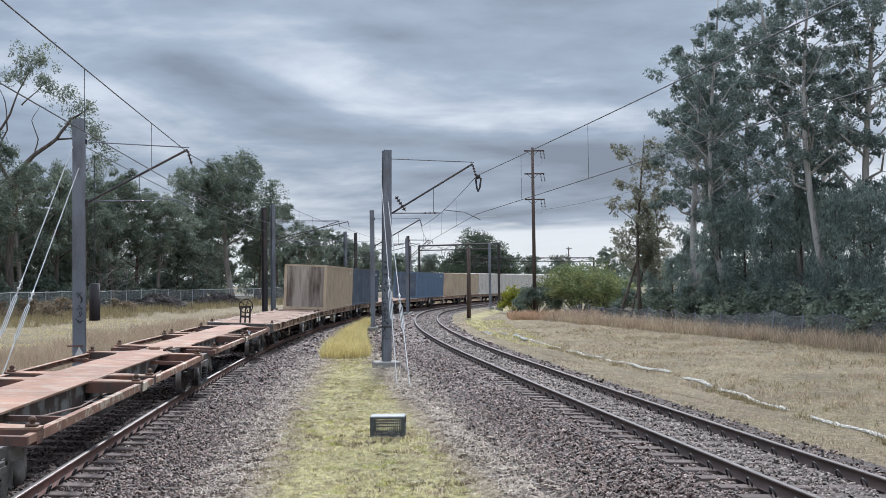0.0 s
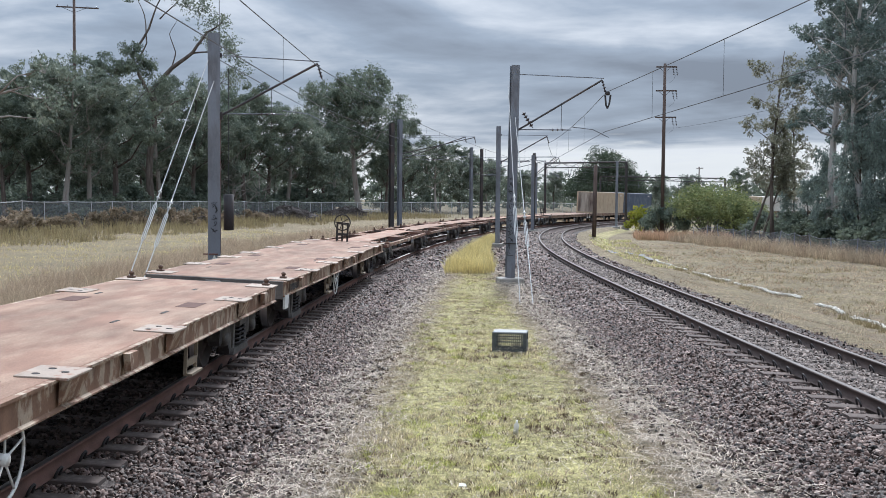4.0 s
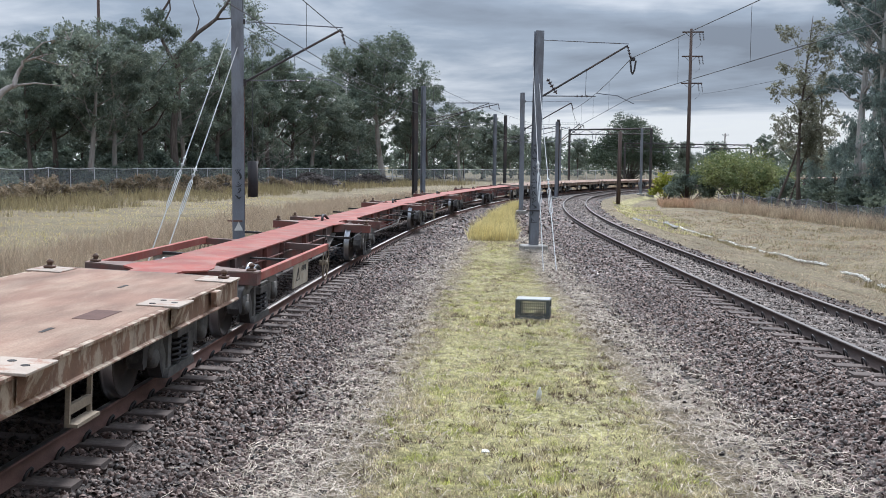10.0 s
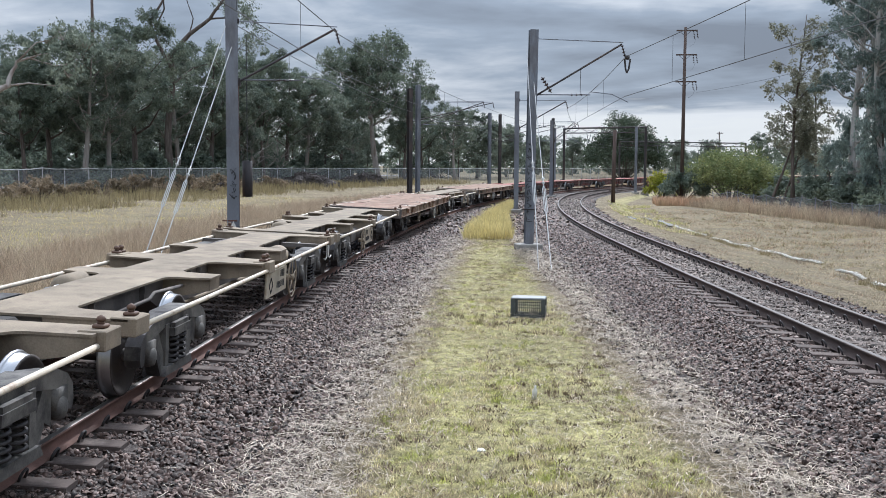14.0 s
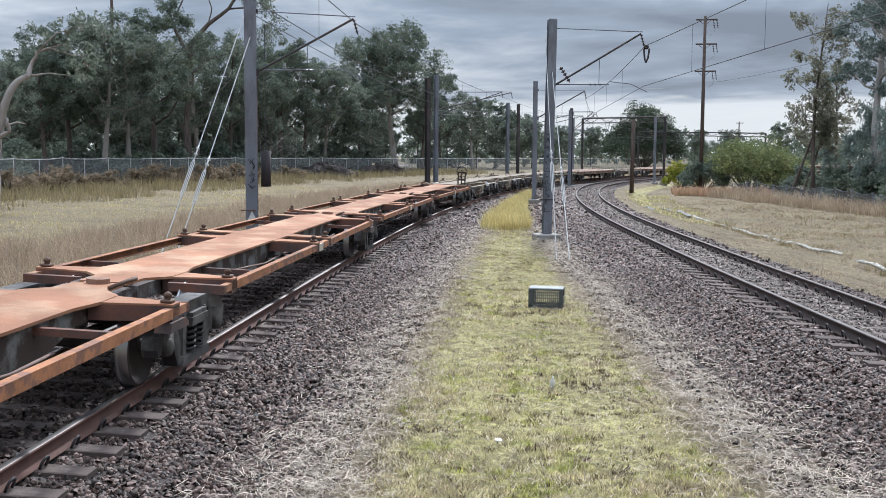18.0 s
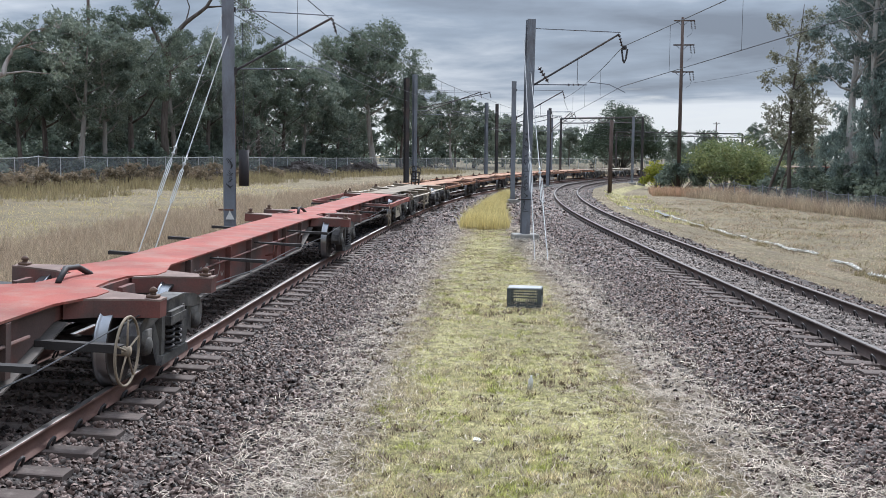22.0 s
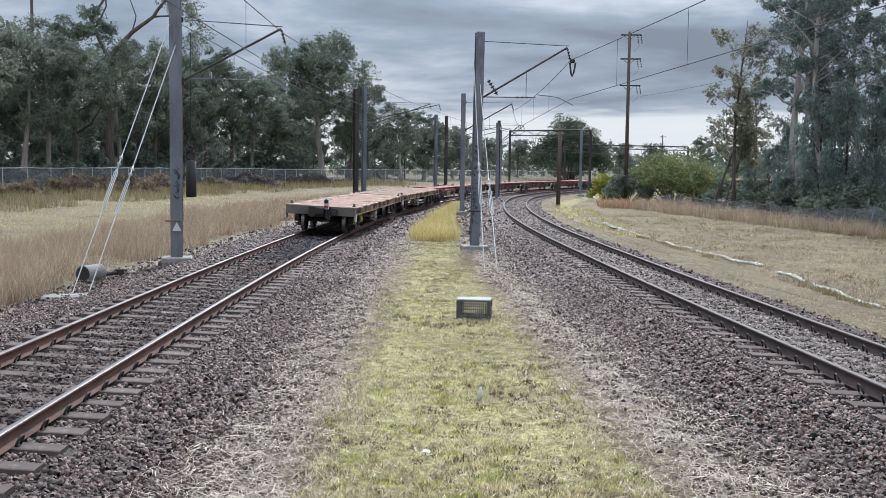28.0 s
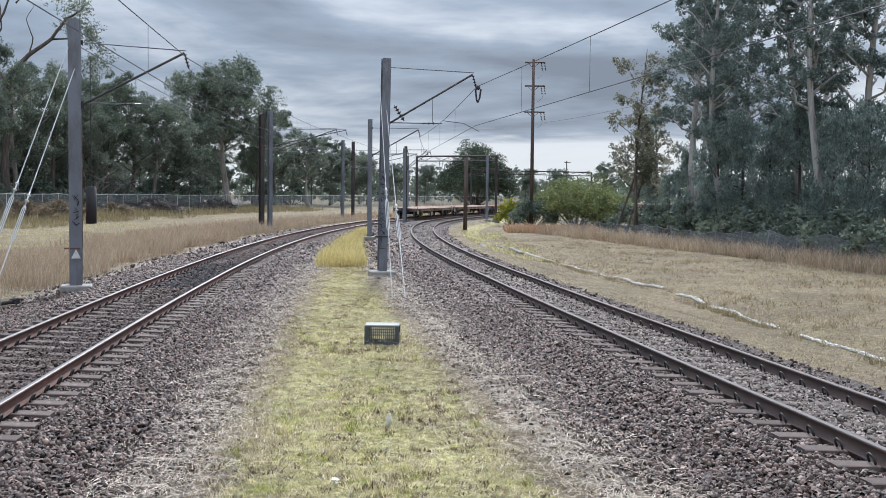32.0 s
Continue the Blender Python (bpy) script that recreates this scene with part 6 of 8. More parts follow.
def gum_tree(seed, h, spread, trunk_r, base=0.35, lean=(0, 0), limbs=9, per=120, size=0.32, clump=1.0, twigs=3, bark=BARK_PALE, leaves=LEAF_GUM, droop=0.6, label="", category="tree", name="gum_tree", bare=0, flat=0.75, taper=0.55, slim=1.0):
    """A tapered, bent trunk, limbs and twigs, and a broken crown of leaf sprays."""
    r, rs = random.Random(seed), np.random.RandomState(seed)
    t = thing(name, label, category, "trees beside the line")
    n = 9
    pts, rad = [], []
    wob = [r.uniform(-0.035, 0.035) * h for _ in range(4)]
    for k in range(n + 1):
        f = k / n
        pts.append(Vector((lean[0] * f ** 1.3 + wob[0] * math.sin(f * 4 + wob[1]), lean[1] * f ** 1.3 + wob[2] * math.sin(f * 3.4 + wob[3]), h * 0.93 * f - (0.2 if k == 0 else 0))))
        rad.append(trunk_r * (1 - 0.86 * f) * (1.35 if k == 0 else 1.0))
    g = Geo().tube(pts, rad, 9)
    cen, cr = [], []
    branch = Geo()

    def along_trunk(f):
        i = min(int(f * n), n - 1)
        return pts[i].lerp(pts[i + 1], f * n - i), rad[i] + (rad[i + 1] - rad[i]) * (f * n - i)

    for k in range(limbs + bare):
        f = base + (0.97 - base) * ((k + r.uniform(-0.3, 0.3)) / max(1, limbs - 1 + bare)) if k < limbs else r.uniform(base * 0.6, 0.9)
        f = min(max(f, 0.08), 0.97)
        p, pr = along_trunk(f)
        a = k * 2.4 + r.uniform(-0.5, 0.5)
        reach = spread * (1.0 - taper * max(0, (f - 0.55) / 0.45)) * r.uniform(0.65, 1.1)
        rise = reach * r.uniform(0.45, 0.95)
        q = p + Vector((math.cos(a) * reach, math.sin(a) * reach, rise))
        m1 = p.lerp(q, 0.35) + Vector((r.uniform(-0.2, 0.2) * reach, r.uniform(-0.2, 0.2) * reach, -0.05 * reach))
        m2 = p.lerp(q, 0.7) + Vector((r.uniform(-0.15, 0.15) * reach, r.uniform(-0.15, 0.15) * reach, 0.08 * reach))
        lr = max(0.02, pr * 0.5)
        branch.tube([p, m1, m2, q], [lr, lr * 0.7, lr * 0.45, 0.012], 6)
        if k >= limbs:
            continue
        for b, wgt in ((m1, 0.45), (m2, 0.8), (q, 1.0)):
            for _ in range(twigs):
                d = Vector((r.uniform(-1, 1), r.uniform(-1, 1), r.uniform(-0.35, 0.75))) * (spread * 0.33)
                e = b + d
                branch.tube([b, b.lerp(e, 0.5) + Vector((0, 0, 0.1)), e], [lr * 0.25 + 0.006, lr * 0.15 + 0.005, 0.006], 4)
                if r.random() < wgt:
                    cen.append(tuple(e)); cr.append(clump * r.uniform(0.55, 1.15))
    part("trunk", g, bark, t, shade=True)
    part("branchwork", branch, bark, t, shade=True, kind="stuff")
    v, fcs = leaf_quads(rs, cen, cr, per, size, droop, flat, slim)
    ob = part("crown", bulk_mesh("crown", v, fcs, leaves), None, t, "uneven crown of small drooping leaves")
    return t


def shrub(seed, w, h, leaves, per=260, size=0.2, label="", name="shrub", clumps=26, group="shrubs beside the line"):
    r, rs = random.Random(seed), np.random.RandomState(seed)
    t = thing(name, label, "shrub", group)
    g = Geo()
    cen, cr = [], []
    for k in range(clumps):
        a, q = r.uniform(0, 6.28), r.random() ** 0.5
        c = Vector((math.cos(a) * q * w, math.sin(a) * q * w, h * (0.25 + 0.62 * (1 - q ** 2.2) * r.uniform(0.5, 1.1))))
        cen.append(tuple(c)); cr.append(min(w, h) * r.uniform(0.2, 0.36))
        g.tube([(c.x * 0.15, c.y * 0.15, -0.1), (c.x * 0.6, c.y * 0.6, c.z * 0.5), tuple(c)], [0.05, 0.03, 0.01], 5)
    part("stem", g, BARK_DARK, t, shade=True)
    v, f = leaf_quads(rs, cen, cr, per, size, 0.2, 0.9)
    part("foliage", bulk_mesh("foliage", v, f, leaves), None, t)
    return t


# the left fence: bearings and distances
FENCE_AZ, FENCE_D = (8, 12, 16, 20, 24, 28, 32, 37), (154, 135, 118, 104, 91, 81, 72, 63)


def plant(ob, az, d, turn=0.0, scale=1.0, dz=0.0, front=False):
    """Set a thing down at a bearing (degrees to the left of straight ahead) and distance."""
    line = float(np.interp(az, FENCE_AZ, FENCE_D))
    if az > 7 and not front and d < line + 6:
        k = (line + 3 + 0.2 * max(0.0, d - 70)) / d        # behind the fence, as large to the eye
        d, scale = d * k, scale * k
    x, y = -math.sin(radians(az)) * d, math.cos(radians(az)) * d
    ob.matrix_basis = Matrix.Translation((x, y, ground_z(x, y) + dz)) @ pose(0, 0, 0, 0, 0, turn) @ Matrix.Diagonal((scale, scale, scale, 1))
    return ob


def again(ob, az, d, turn, scale=1.0, front=False):
    c = copy_thing(ob, Matrix())
    return plant(c, az, d, turn, scale, front=front)


def crooked_tree(seed, paths, centres, clump, per, size, bark, leaves, label, name="gum_tree"):
    """A tree of bent limbs given sideways and upwards from its foot, with leaf clumps at places given likewise."""
    r, rs = random.Random(seed), np.random.RandomState(seed)
    t = thing(name, label, "tree", "trees beside the line")
    g, twig = Geo(), Geo()
    for k, (pts, r0, r1) in enumerate(paths):
        n = len(pts)
        fine = []
        for i in range(n - 1):
            for q in range(3):
                f = q / 3
                fine.append(Vector((pts[i][0] + (pts[i + 1][0] - pts[i][0]) * f + r.uniform(-0.05, 0.05), 0.25 * math.sin(k * 2.1 + i + f) * min(1, i + f), pts[i][1] + (pts[i + 1][1] - pts[i][1]) * f)))
        fine.append(Vector((pts[-1][0], 0.25 * math.sin(k * 2.1 + n), pts[-1][1])))
        (g if k == 0 else twig).tube(fine, [r0 + (r1 - r0) * i / (len(fine) - 1) for i in range(len(fine))], 9 if k == 0 else 7)
    cen, cr = [], []
    for x, z in centres:
        for _ in range(3):
            q = Vector((x + r.uniform(-0.7, 0.7) * clump, r.uniform(-1.6, 1.6) * clump, z + r.uniform(-0.5, 0.5) * clump))
            twig.tube([(x, 0, z - 0.4 * clump), tuple(q)], [0.03, 0.008], 4)
            cen.append(tuple(q)); cr.append(clump * r.uniform(0.55, 1.1))
    part("trunk", g, bark, t, shade=True)
    part("branchwork", twig, bark, t, shade=True, kind="stuff")
    v, f = leaf_quads(rs, cen, cr, per, size, 0.7, 0.75)
    part("crown", bulk_mesh("crown", v, f, leaves), None, t, "sparse crown of small drooping leaves")
    return t


def toward(az, side):
    """The plan point at a bearing where the ray reaches a distance beside the line."""
    d = np.arange(15.0, 260.0, 0.25)
    x, y = -math.sin(radians(az)) * d, math.cos(radians(az)) * d
    i = int(np.argmax(along(x, y)[1] >= side))
    return float(x[i]), float(y[i])


L1 = "leafy grey-green gum tree behind the fence"
L2 = "dark olive spreading tree behind the fence"
g1 = plant(gum_tree(11, 12.5, 4.2, 0.30, 0.36, (0.8, 0.3), 13, 400, 0.17, 0.82, label=L1), 27.0, 84, 0, 0.88)
g2 = plant(gum_tree(12, 14.5, 4.4, 0.32, 0.36, (-0.6, 0.2), 15, 400, 0.17, 0.86, leaves=LEAF_DARK, bark=BARK_DARK, label=L2), 24.4, 88, 0, 0.9)
plant(crooked_tree(13, [
    ([(0, -0.2), (-0.3, 4), (0.2, 8), (0.1, 10.6), (1.6, 12.3), (3.2, 13.6), (4.4, 15.3), (5.6, 16.2)], 0.32, 0.06),
    ([(0.1, 9.5), (-1.0, 11.6), (-1.5, 13.1), (-0.2, 15.4), (0.4, 17.2), (1.4, 19.2)], 0.17, 0.03),
    ([(-1.2, 12.6), (-0.4, 14.2), (-0.5, 16.4), (-1.2, 18.0)], 0.08, 0.02), ([(3.2, 13.6), (4.8, 13.8), (6.0, 14.4)], 0.09, 0.02),
    ([(1.6, 12.3), (1.9, 13.6), (1.4, 15.0), (2.0, 16.2)], 0.06, 0.015), ([(0.6, 16.2), (1.8, 17.4), (2.8, 18.4)], 0.06, 0.015), ([(0.1, 8.2), (1.8, 9.6), (3.6, 10.2)], 0.1, 0.02)],
    [(4.6, 15.8), (5.6, 16.6), (6.3, 15.0), (5.2, 14.6), (6.6, 13.6), (7.0, 12.4), (1.4, 19.4), (2.6, 18.7), (3.0, 17.6), (0.4, 18.4), (-1.3, 18.3), (0.8, 20.4), (2.0, 20.2), (4.0, 17.4), (3.8, 10.4), (5.4, 11.6)],
    1.05, 150, 0.18, BARK_DARK, LEAF_GUM, "tall gum with bare crooked limbs and a thin crown"), 22.6, 88, 22.6)
again(g2, 29.8, 90, 70, 0.68)
again(g1, 31.8, 80, 140, 0.62)
again(g1, 22.2, 98, 200, 0.9)
again(g2, 17.8, 100, 30, 0.80)
again(g1, 15.6, 108, 300, 0.82)
again(g2, 13.6, 120, 150, 0.72)
again(g2, 36.5, 86, 240, 0.7)
for az, d, tn, sc in ((28.6, 92, 20, 0.84), (20.6, 96, 250, 0.80), (16.6, 104, 210, 0.74)):
    again(g2, az, d, tn, sc)
for az, d, tn, sc in ((25.7, 90, 60, 0.82), (18.9, 92, 190, 0.66)):
    again(g1, az, d, tn, sc)
# the broad tree near the second masts
plant(gum_tree(21, 13.4, 5.2, 0.36, 0.46, (-1.3, 0.0), 20, 360, 0.19, 1.12, leaves=LEAF_DARK, bark=BARK_PALE, label="broad dark-crowned tree with a leaning pale trunk"), 11.6, 112)
again(g2, 9.2, 138, 20, 0.78)
again(g1, 7.4, 160, 80, 0.82)
again(g2, 6.2, 175, 200, 0.72)
again(g1, 4.6, 190, 120, 0.7)
again(g2, 10.2, 150, 260, 0.8)
again(g1, 13.0, 150, 33, 0.85)
again(g2, 18.9, 128, 130, 0.95)
again(g2, 26.0, 120, 310, 0.85)
again(g1, 30.0, 118, 10, 0.8)
# dead leaning gum at the near end of the fence
plant(crooked_tree(31, [
    ([(0, -0.3), (0.05, 1.2), (0.1, 2.4), (0.28, 3.6), (0.62, 4.85), (1.0, 5.7), (1.65, 6.15), (1.85, 6.7), (2.1, 7.3), (3.2, 7.7)], 0.30, 0.04),
    ([(0.2, 3.2), (-0.4, 4.1), (-1.2, 4.9), (-1.5, 6.0)], 0.16, 0.05), ([(0.25, 3.2), (0.75, 3.5), (0.65, 4.1), (0.5, 4.35)], 0.12, 0.05), ([(0.6, 3.75), (1.1, 3.95), (1.5, 3.85)], 0.06, 0.02),
    ([(1.65, 6.15), (2.6, 6.3), (3.8, 6.2)], 0.06, 0.015), ([(2.1, 7.3), (3.0, 8.2), (4.2, 8.6)], 0.05, 0.012), ([(2.6, 7.5), (3.8, 7.2), (5.0, 7.4)], 0.04, 0.012)],
    [(3.0, 7.9), (3.8, 6.4), (4.2, 8.7), (5.0, 7.4), (4.4, 6.9), (3.4, 8.5), (5.2, 8.2)], 0.7, 55, 0.17, BARK_PALE, LEAF_GUM, "half-dead pale gum with a bent broken limb"), 32.3, 54, 32.3, front=True)
bare_tree = plant(gum_tree(33, 6.2, 3.2, 0.16, 0.14, (0.8, 0), 3, 14, 0.2, 0.4, twigs=3, bark=BARK_PALE, bare=18, label="dead grey tree with a tangle of bare twisted limbs"), 18.6, 84, 0, 0.85)
again(bare_tree, 16.9, 90, 130, 0.7)
# domed fig beyond the curve
fig = plant(shrub(64, 6.9, 13.6, LEAF_FIG, 700, 0.30, "dense dome-shaped dark tree beyond the curve", name="fig_tree", clumps=64), -1.7, 205)
tagged(fig, "dense dome-shaped dark tree beyond the curve", "tree", "trees beside the line")
# lower growth filling in behind the fence
u2 = plant(gum_tree(82, 7.0, 2.8, 0.14, 0.08, (0.2, 0), 12, 220, 0.19, 0.8, leaves=LEAF_GUM, bark=BARK_DARK, droop=0.5, label="dense low grey-green tree behind the fence"), 14.4, 100)
for az, d, tn, sc in ((16.2, 108, 40, 0.9), (18.2, 112, 90, 1.0), (20.0, 110, 150, 0.8), (22.0, 116, 200, 0.9), (12.2, 126, 250, 0.9), (10.4, 134, 300, 1.0), (8.8, 146, 20, 1.0), (7.2, 160, 70, 1.0), (5.6, 172, 120, 1.0), (4.2, 186, 170, 1.0), (24.2, 124, 220, 0.9), (26.6, 126, 270, 0.9), (29.0, 130, 320, 0.95), (31.4, 128, 10, 0.9), (33.8, 126, 60, 0.9), (13.2, 112, 110, 0.75), (17.2, 101, 200, 0.6), (36.5, 120, 30, 1.0), (2.6, 200, 90, 0.9), (1.0, 212, 40, 0.9), (-4.5, 215, 10, 0.9), (-6.2, 205, 80, 0.9), (19.2, 104, 15, 1.15), (21.2, 106, 75, 1.1), (23.2, 108, 135, 1.2), (25.2, 108, 195, 1.1), (27.4, 108, 255, 1.2), (29.6, 106, 315, 1.15), (31.8, 106, 25, 1.2), (34.0, 104, 85, 1.1)):
    again(u2, az, max(d, float(np.interp(az, FENCE_AZ, FENCE_D)) + 24) if az > 7 else d, tn, sc * 1.1)
# shrubs along the fences
s1 = plant(shrub(51, 2.2, 2.4, LEAF_DARK, label="dark scrubby bush growing through the fence"), 20.5, 80)
for az, d, tn, sc in ((23.4, 77, 30, 0.9), (16.4, 98, 160, 0.9), (26.2, 74, 220, 0.7), (14.6, 104, 10, 0.8), (12.9, 118, 60, 0.9), (9.9, 132, 120, 1.0), (8.3, 146, 200, 1.0), (31.5, 72, 0, 0.7), (33.5, 72, 40, 0.8)):
    again(s1, az, d, tn, sc)
for az, d, tn, sc in ((15.0, 112, 0, 1.3), (17.6, 108, 50, 1.3), (19.8, 104, 100, 1.4), (22.0, 101, 150, 1.3), (24.2, 98, 200, 1.4), (26.4, 97, 250, 1.3), (28.6, 95, 300, 1.4), (30.8, 94, 350, 1.3), (33.0, 94, 40, 1.3)):
    again(s1, az, d, tn, sc)
scrub = plant(shrub(55, 2.0, 1.5, LEAF_SCRUB, 150, 0.16, "dull brown-olive scrub bush before the fence", clumps=22), 21.6, 86, front=True)
for az, d, tn, sc in ((23.2, 84, 30, 0.9), (24.6, 82, 80, 1.0), (27.0, 74, 140, 0.8), (29.4, 70, 200, 1.0), (19.6, 95, 250, 0.9), (17.4, 104, 300, 0.8), (31.6, 66, 20, 0.9), (20.6, 92, 110, 1.0)):
    again(scrub, az, d, tn, sc, True)
# fresh green bush by the timber pole
bush = plant(shrub(61, 4.2, 5.3, LEAF_BUSH, 520, 0.19, "fresh green leafy bush at the foot of the pole", clumps=40), -7.3, 101)
again(bush, -8.5, 104, 90, 0.8)
plant(shrub(62, 2.0, 3.6, LEAF_YELLOW, 300, 0.22, "yellow-green leafy bush beside the pole", clumps=20), -3.75, 104, 0, 0.75)
plant(shrub(63, 2.2, 2.8, LEAF_DARK, 320, 0.2, "dark grey-green bush at the foot of the pole", clumps=24), -4.9, 99.5)
again(s1, -9.0, 104, 70, 1.3)
for az, d, tn, sc in ((-10.4, 92, 20, 1.0), (-11.6, 86, 80, 1.0), (-12.8, 78, 140, 1.1), (-14.4, 72, 200, 1.1), (-16.0, 67, 260, 1.2), (-17.8, 62, 320, 1.1), (-19.6, 58, 10, 1.1), (-21.4, 55, 70, 1.1), (-23.4, 52, 130, 1.1), (-25.6, 50, 190, 1.1)):
    again(s1, az, d, tn, sc)
# tall gums behind the sagging fence: pale trunks, crowns in separate dark clumps
R1 = "very tall gum with pale trunk and ragged blue-green crown"
t1 = plant(gum_tree(71, 25, 2.7, 0.30, 0.30, (1.6, 0), 22, 225, 0.16, 0.58, twigs=2, leaves=LEAF_BLUE, bark=BARK_WHITE, label=R1, bare=5, taper=0.2, flat=0.9), -13.2, 78)
t2 = plant(gum_tree(72, 24, 2.9, 0.26, 0.34, (-0.9, 0.4), 22, 225, 0.16, 0.60, twigs=2, leaves=LEAF_BLUE, bark=BARK_WHITE, label=R1, bare=5, taper=0.2, flat=0.9), -15.2, 72)
t3 = plant(gum_tree(73, 13.0, 1.5, 0.14, 0.36, (0.3, 0), 14, 110, 0.14, 0.62, leaves=LEAF_TAN, bark=BARK_DARK, label="slender dark-stemmed gum with sparse yellowish crown", bare=3, taper=0.1), -10.5, 84, 0, 1.2)
t4 = plant(gum_tree(74, 8.2, 1.5, 0.13, 0.45, (2.6, 0), 9, 100, 0.14, 0.6, leaves=LEAF_TAN, bark=BARK_DARK, label="leaning dark-stemmed gum with sparse yellowish crown", bare=2), -9.35, 85, -8)
again(t4, -9.95, 86, -30, 0.85)
again(t3, -11.5, 95, 120, 0.95)
for az, d, tn, sc in ((-18.3, 66, 130, 1.0), (-22.6, 64, 230, 0.98), (-13.9, 95, 60, 0.95), (-27.5, 66, 20, 1.0), (-20.0, 90, 300, 1.0)):
    again(t1, az, d, tn, sc)
for az, d, tn, sc in ((-20.1, 64, 60, 1.0), (-24.8, 66, 250, 1.0), (-13.2, 84, 200, 0.98), (-17.0, 84, 20, 1.0), (-25.8, 76, 90, 1.0)):
    again(t2, az, d, tn, sc)
# weeping understorey under the tall gums
u1 = plant(gum_tree(81, 8.2, 1.5, 0.14, 0.10, (0.2, 0), 15, 225, 0.17, 0.58, twigs=2, leaves=LEAF_NEEDLE, bark=BARK_DARK, droop=1.5, flat=1.6, slim=0.6, label="dark weeping tree under the tall gums"), -14.6, 72)
for az, d, tn, sc in ((-13.2, 78, 40, 0.8), (-16.0, 70, 100, 1.0), (-17.4, 67, 170, 0.9), (-18.8, 66, 220, 1.0), (-20.4, 63, 280, 0.95), (-22.0, 61, 330, 0.95), (-23.8, 60, 20, 1.0), (-25.6, 58, 60, 0.95), (-15.3, 80, 10, 1.05), (-17.9, 76, 80, 1.1), (-19.8, 74, 140, 1.05), (-21.4, 72, 190, 1.1), (-12.2, 86, 250, 0.6), (-11.2, 92, 130, 0.5)):
    again(u1, az, d, tn, sc)
for az, d, tn, sc in ((-8.8, 150, 80, 0.5),):
    again(g2, az, d, tn, sc)


def far_woods():
    rs = np.random.RandomState(91)
    cen, cr = [], []
    for k in range(520):
        az = radians(rs.uniform(-75, 75))
        d = rs.uniform(215, 330)
        x, y = -math.sin(az) * d, math.cos(az) * d
        h = rs.uniform(6.5, 11.0) * (0.75 if abs(az) < 0.22 else 1.0)
        for _ in range(7):
            q = rs.uniform(0, 1)
            cen.append((x + rs.uniform(-2.6, 2.6), y + rs.uniform(-2.6, 2.6), 0.6 + h * (0.1 + 0.85 * q)))
            cr.append(rs.uniform(1.2, 2.2))
    v, f = leaf_quads(rs, cen, cr, 26, 0.95, 0.2, 0.9)
    ob = new("far_woods", bulk_mesh("far_woods", v, f, LEAF_DARK))
    tagged(ob, "distant dark woods closing the horizon", "woods", kind="stuff")


far_woods()

# ---- loose things on the verge ----
def crate(x, y, yaw):
    z = ground_z(x, y)
    c = thing("plastic_crate", "black slatted plastic produce crate upside down on the grass", "crate", at=pose(x, y, z, 0, 0, yaw))
    L, W, H = 0.31, 0.20, 0.36
    PL = mat("dark_green_black_plastic", (0.065, 0.072, 0.073), 0.55, spread=0.2, scale=8, bump=0.1)
    PT = mat("sunbleached_plastic_base", (0.17, 0.18, 0.18), 0.6, spread=0.2, scale=6, bump=0.15)
    part("base", Geo().cbox(-L, L, -W, W, H - 0.035, H, 0.012), PT, c, "sun-bleached upturned base")
    part("rim", Geo().box(-L, L, -W, -W + 0.025, 0.0, 0.06).box(-L, L, W - 0.025, W, 0.0, 0.06).box(-L, -L + 0.025, -W + 0.025, W - 0.025, 0, 0.06).box(L - 0.025, L, -W + 0.025, W - 0.025, 0, 0.06), PL, c)
    for sx in (-1, 1):
        for sy in (-1, 1):
            part("corner_post", Geo().cbox(min(sx * L, sx * (L - 0.075)), max(sx * L, sx * (L - 0.075)), min(sy * W, sy * (W - 0.05)), max(sy * W, sy * (W - 0.05)), 0.02, H - 0.02, 0.008), PL, c)
    for sy in (-1, 1):
        for zz in (0.17, 0.27):
            part("rail", Geo().box(-L + 0.07, L - 0.07, min(sy * W, sy * (W - 0.014)), max(sy * W, sy * (W - 0.014)), zz, zz + 0.022), PL, c)
        for k in range(13):
            xx = -L + 0.09 + k * (2 * L - 0.18) / 12
            part("slat", Geo().box(xx - 0.008, xx + 0.008, min(sy * (W - 0.003), sy * (W - 0.017)), max(sy * (W - 0.003), sy * (W - 0.017)), 0.05, H - 0.03), PL, c)
    for sx in (-1, 1):
        part("end_panel", Geo().box(min(sx * L, sx * (L - 0.012)), max(sx * L, sx * (L - 0.012)), -W + 0.05, W - 0.05, 0.05, 0.2), PL, c)


crate(-1.08, 18.85, -2)

pipe = thing("steel_drum_pipe", "dark open drum pipe lying on its side by the track", "pipe", at=Matrix.Translation(spot(13.6, 3.45, -0.3)) @ pose(0, 0, 0.16, 0, 0, math.degrees(heading(13.6)) - 17))
g = Geo()
g.lathe([(-0.32, 0.165), (-0.32, 0.20), (0.30, 0.20), (0.36, 0.15), (0.36, 0.02)], 20, "x")
part("shell", g, CONCRETE, pipe, "pale painted shell", shade=False)
# A black plug: the darkness inside the pipe is put into its colour.
part("mouth", Geo().lathe([(-0.323, 0.01), (-0.323, 0.185), (-0.20, 0.162), (-0.2, 0.01)], 18, "x"), UNDER, pipe, "black disc standing for the dark open end")
part("shaft", Geo().tube([(0.36, 0, -0.06), (0.7, 0.02, -0.08), (1.05, 0, -0.07)], 0.045, 8).cbox(0.95, 1.2, -0.07, 0.07, -0.13, 0.0, 0.02), UNDER, pipe, "dark bent metal shaft")
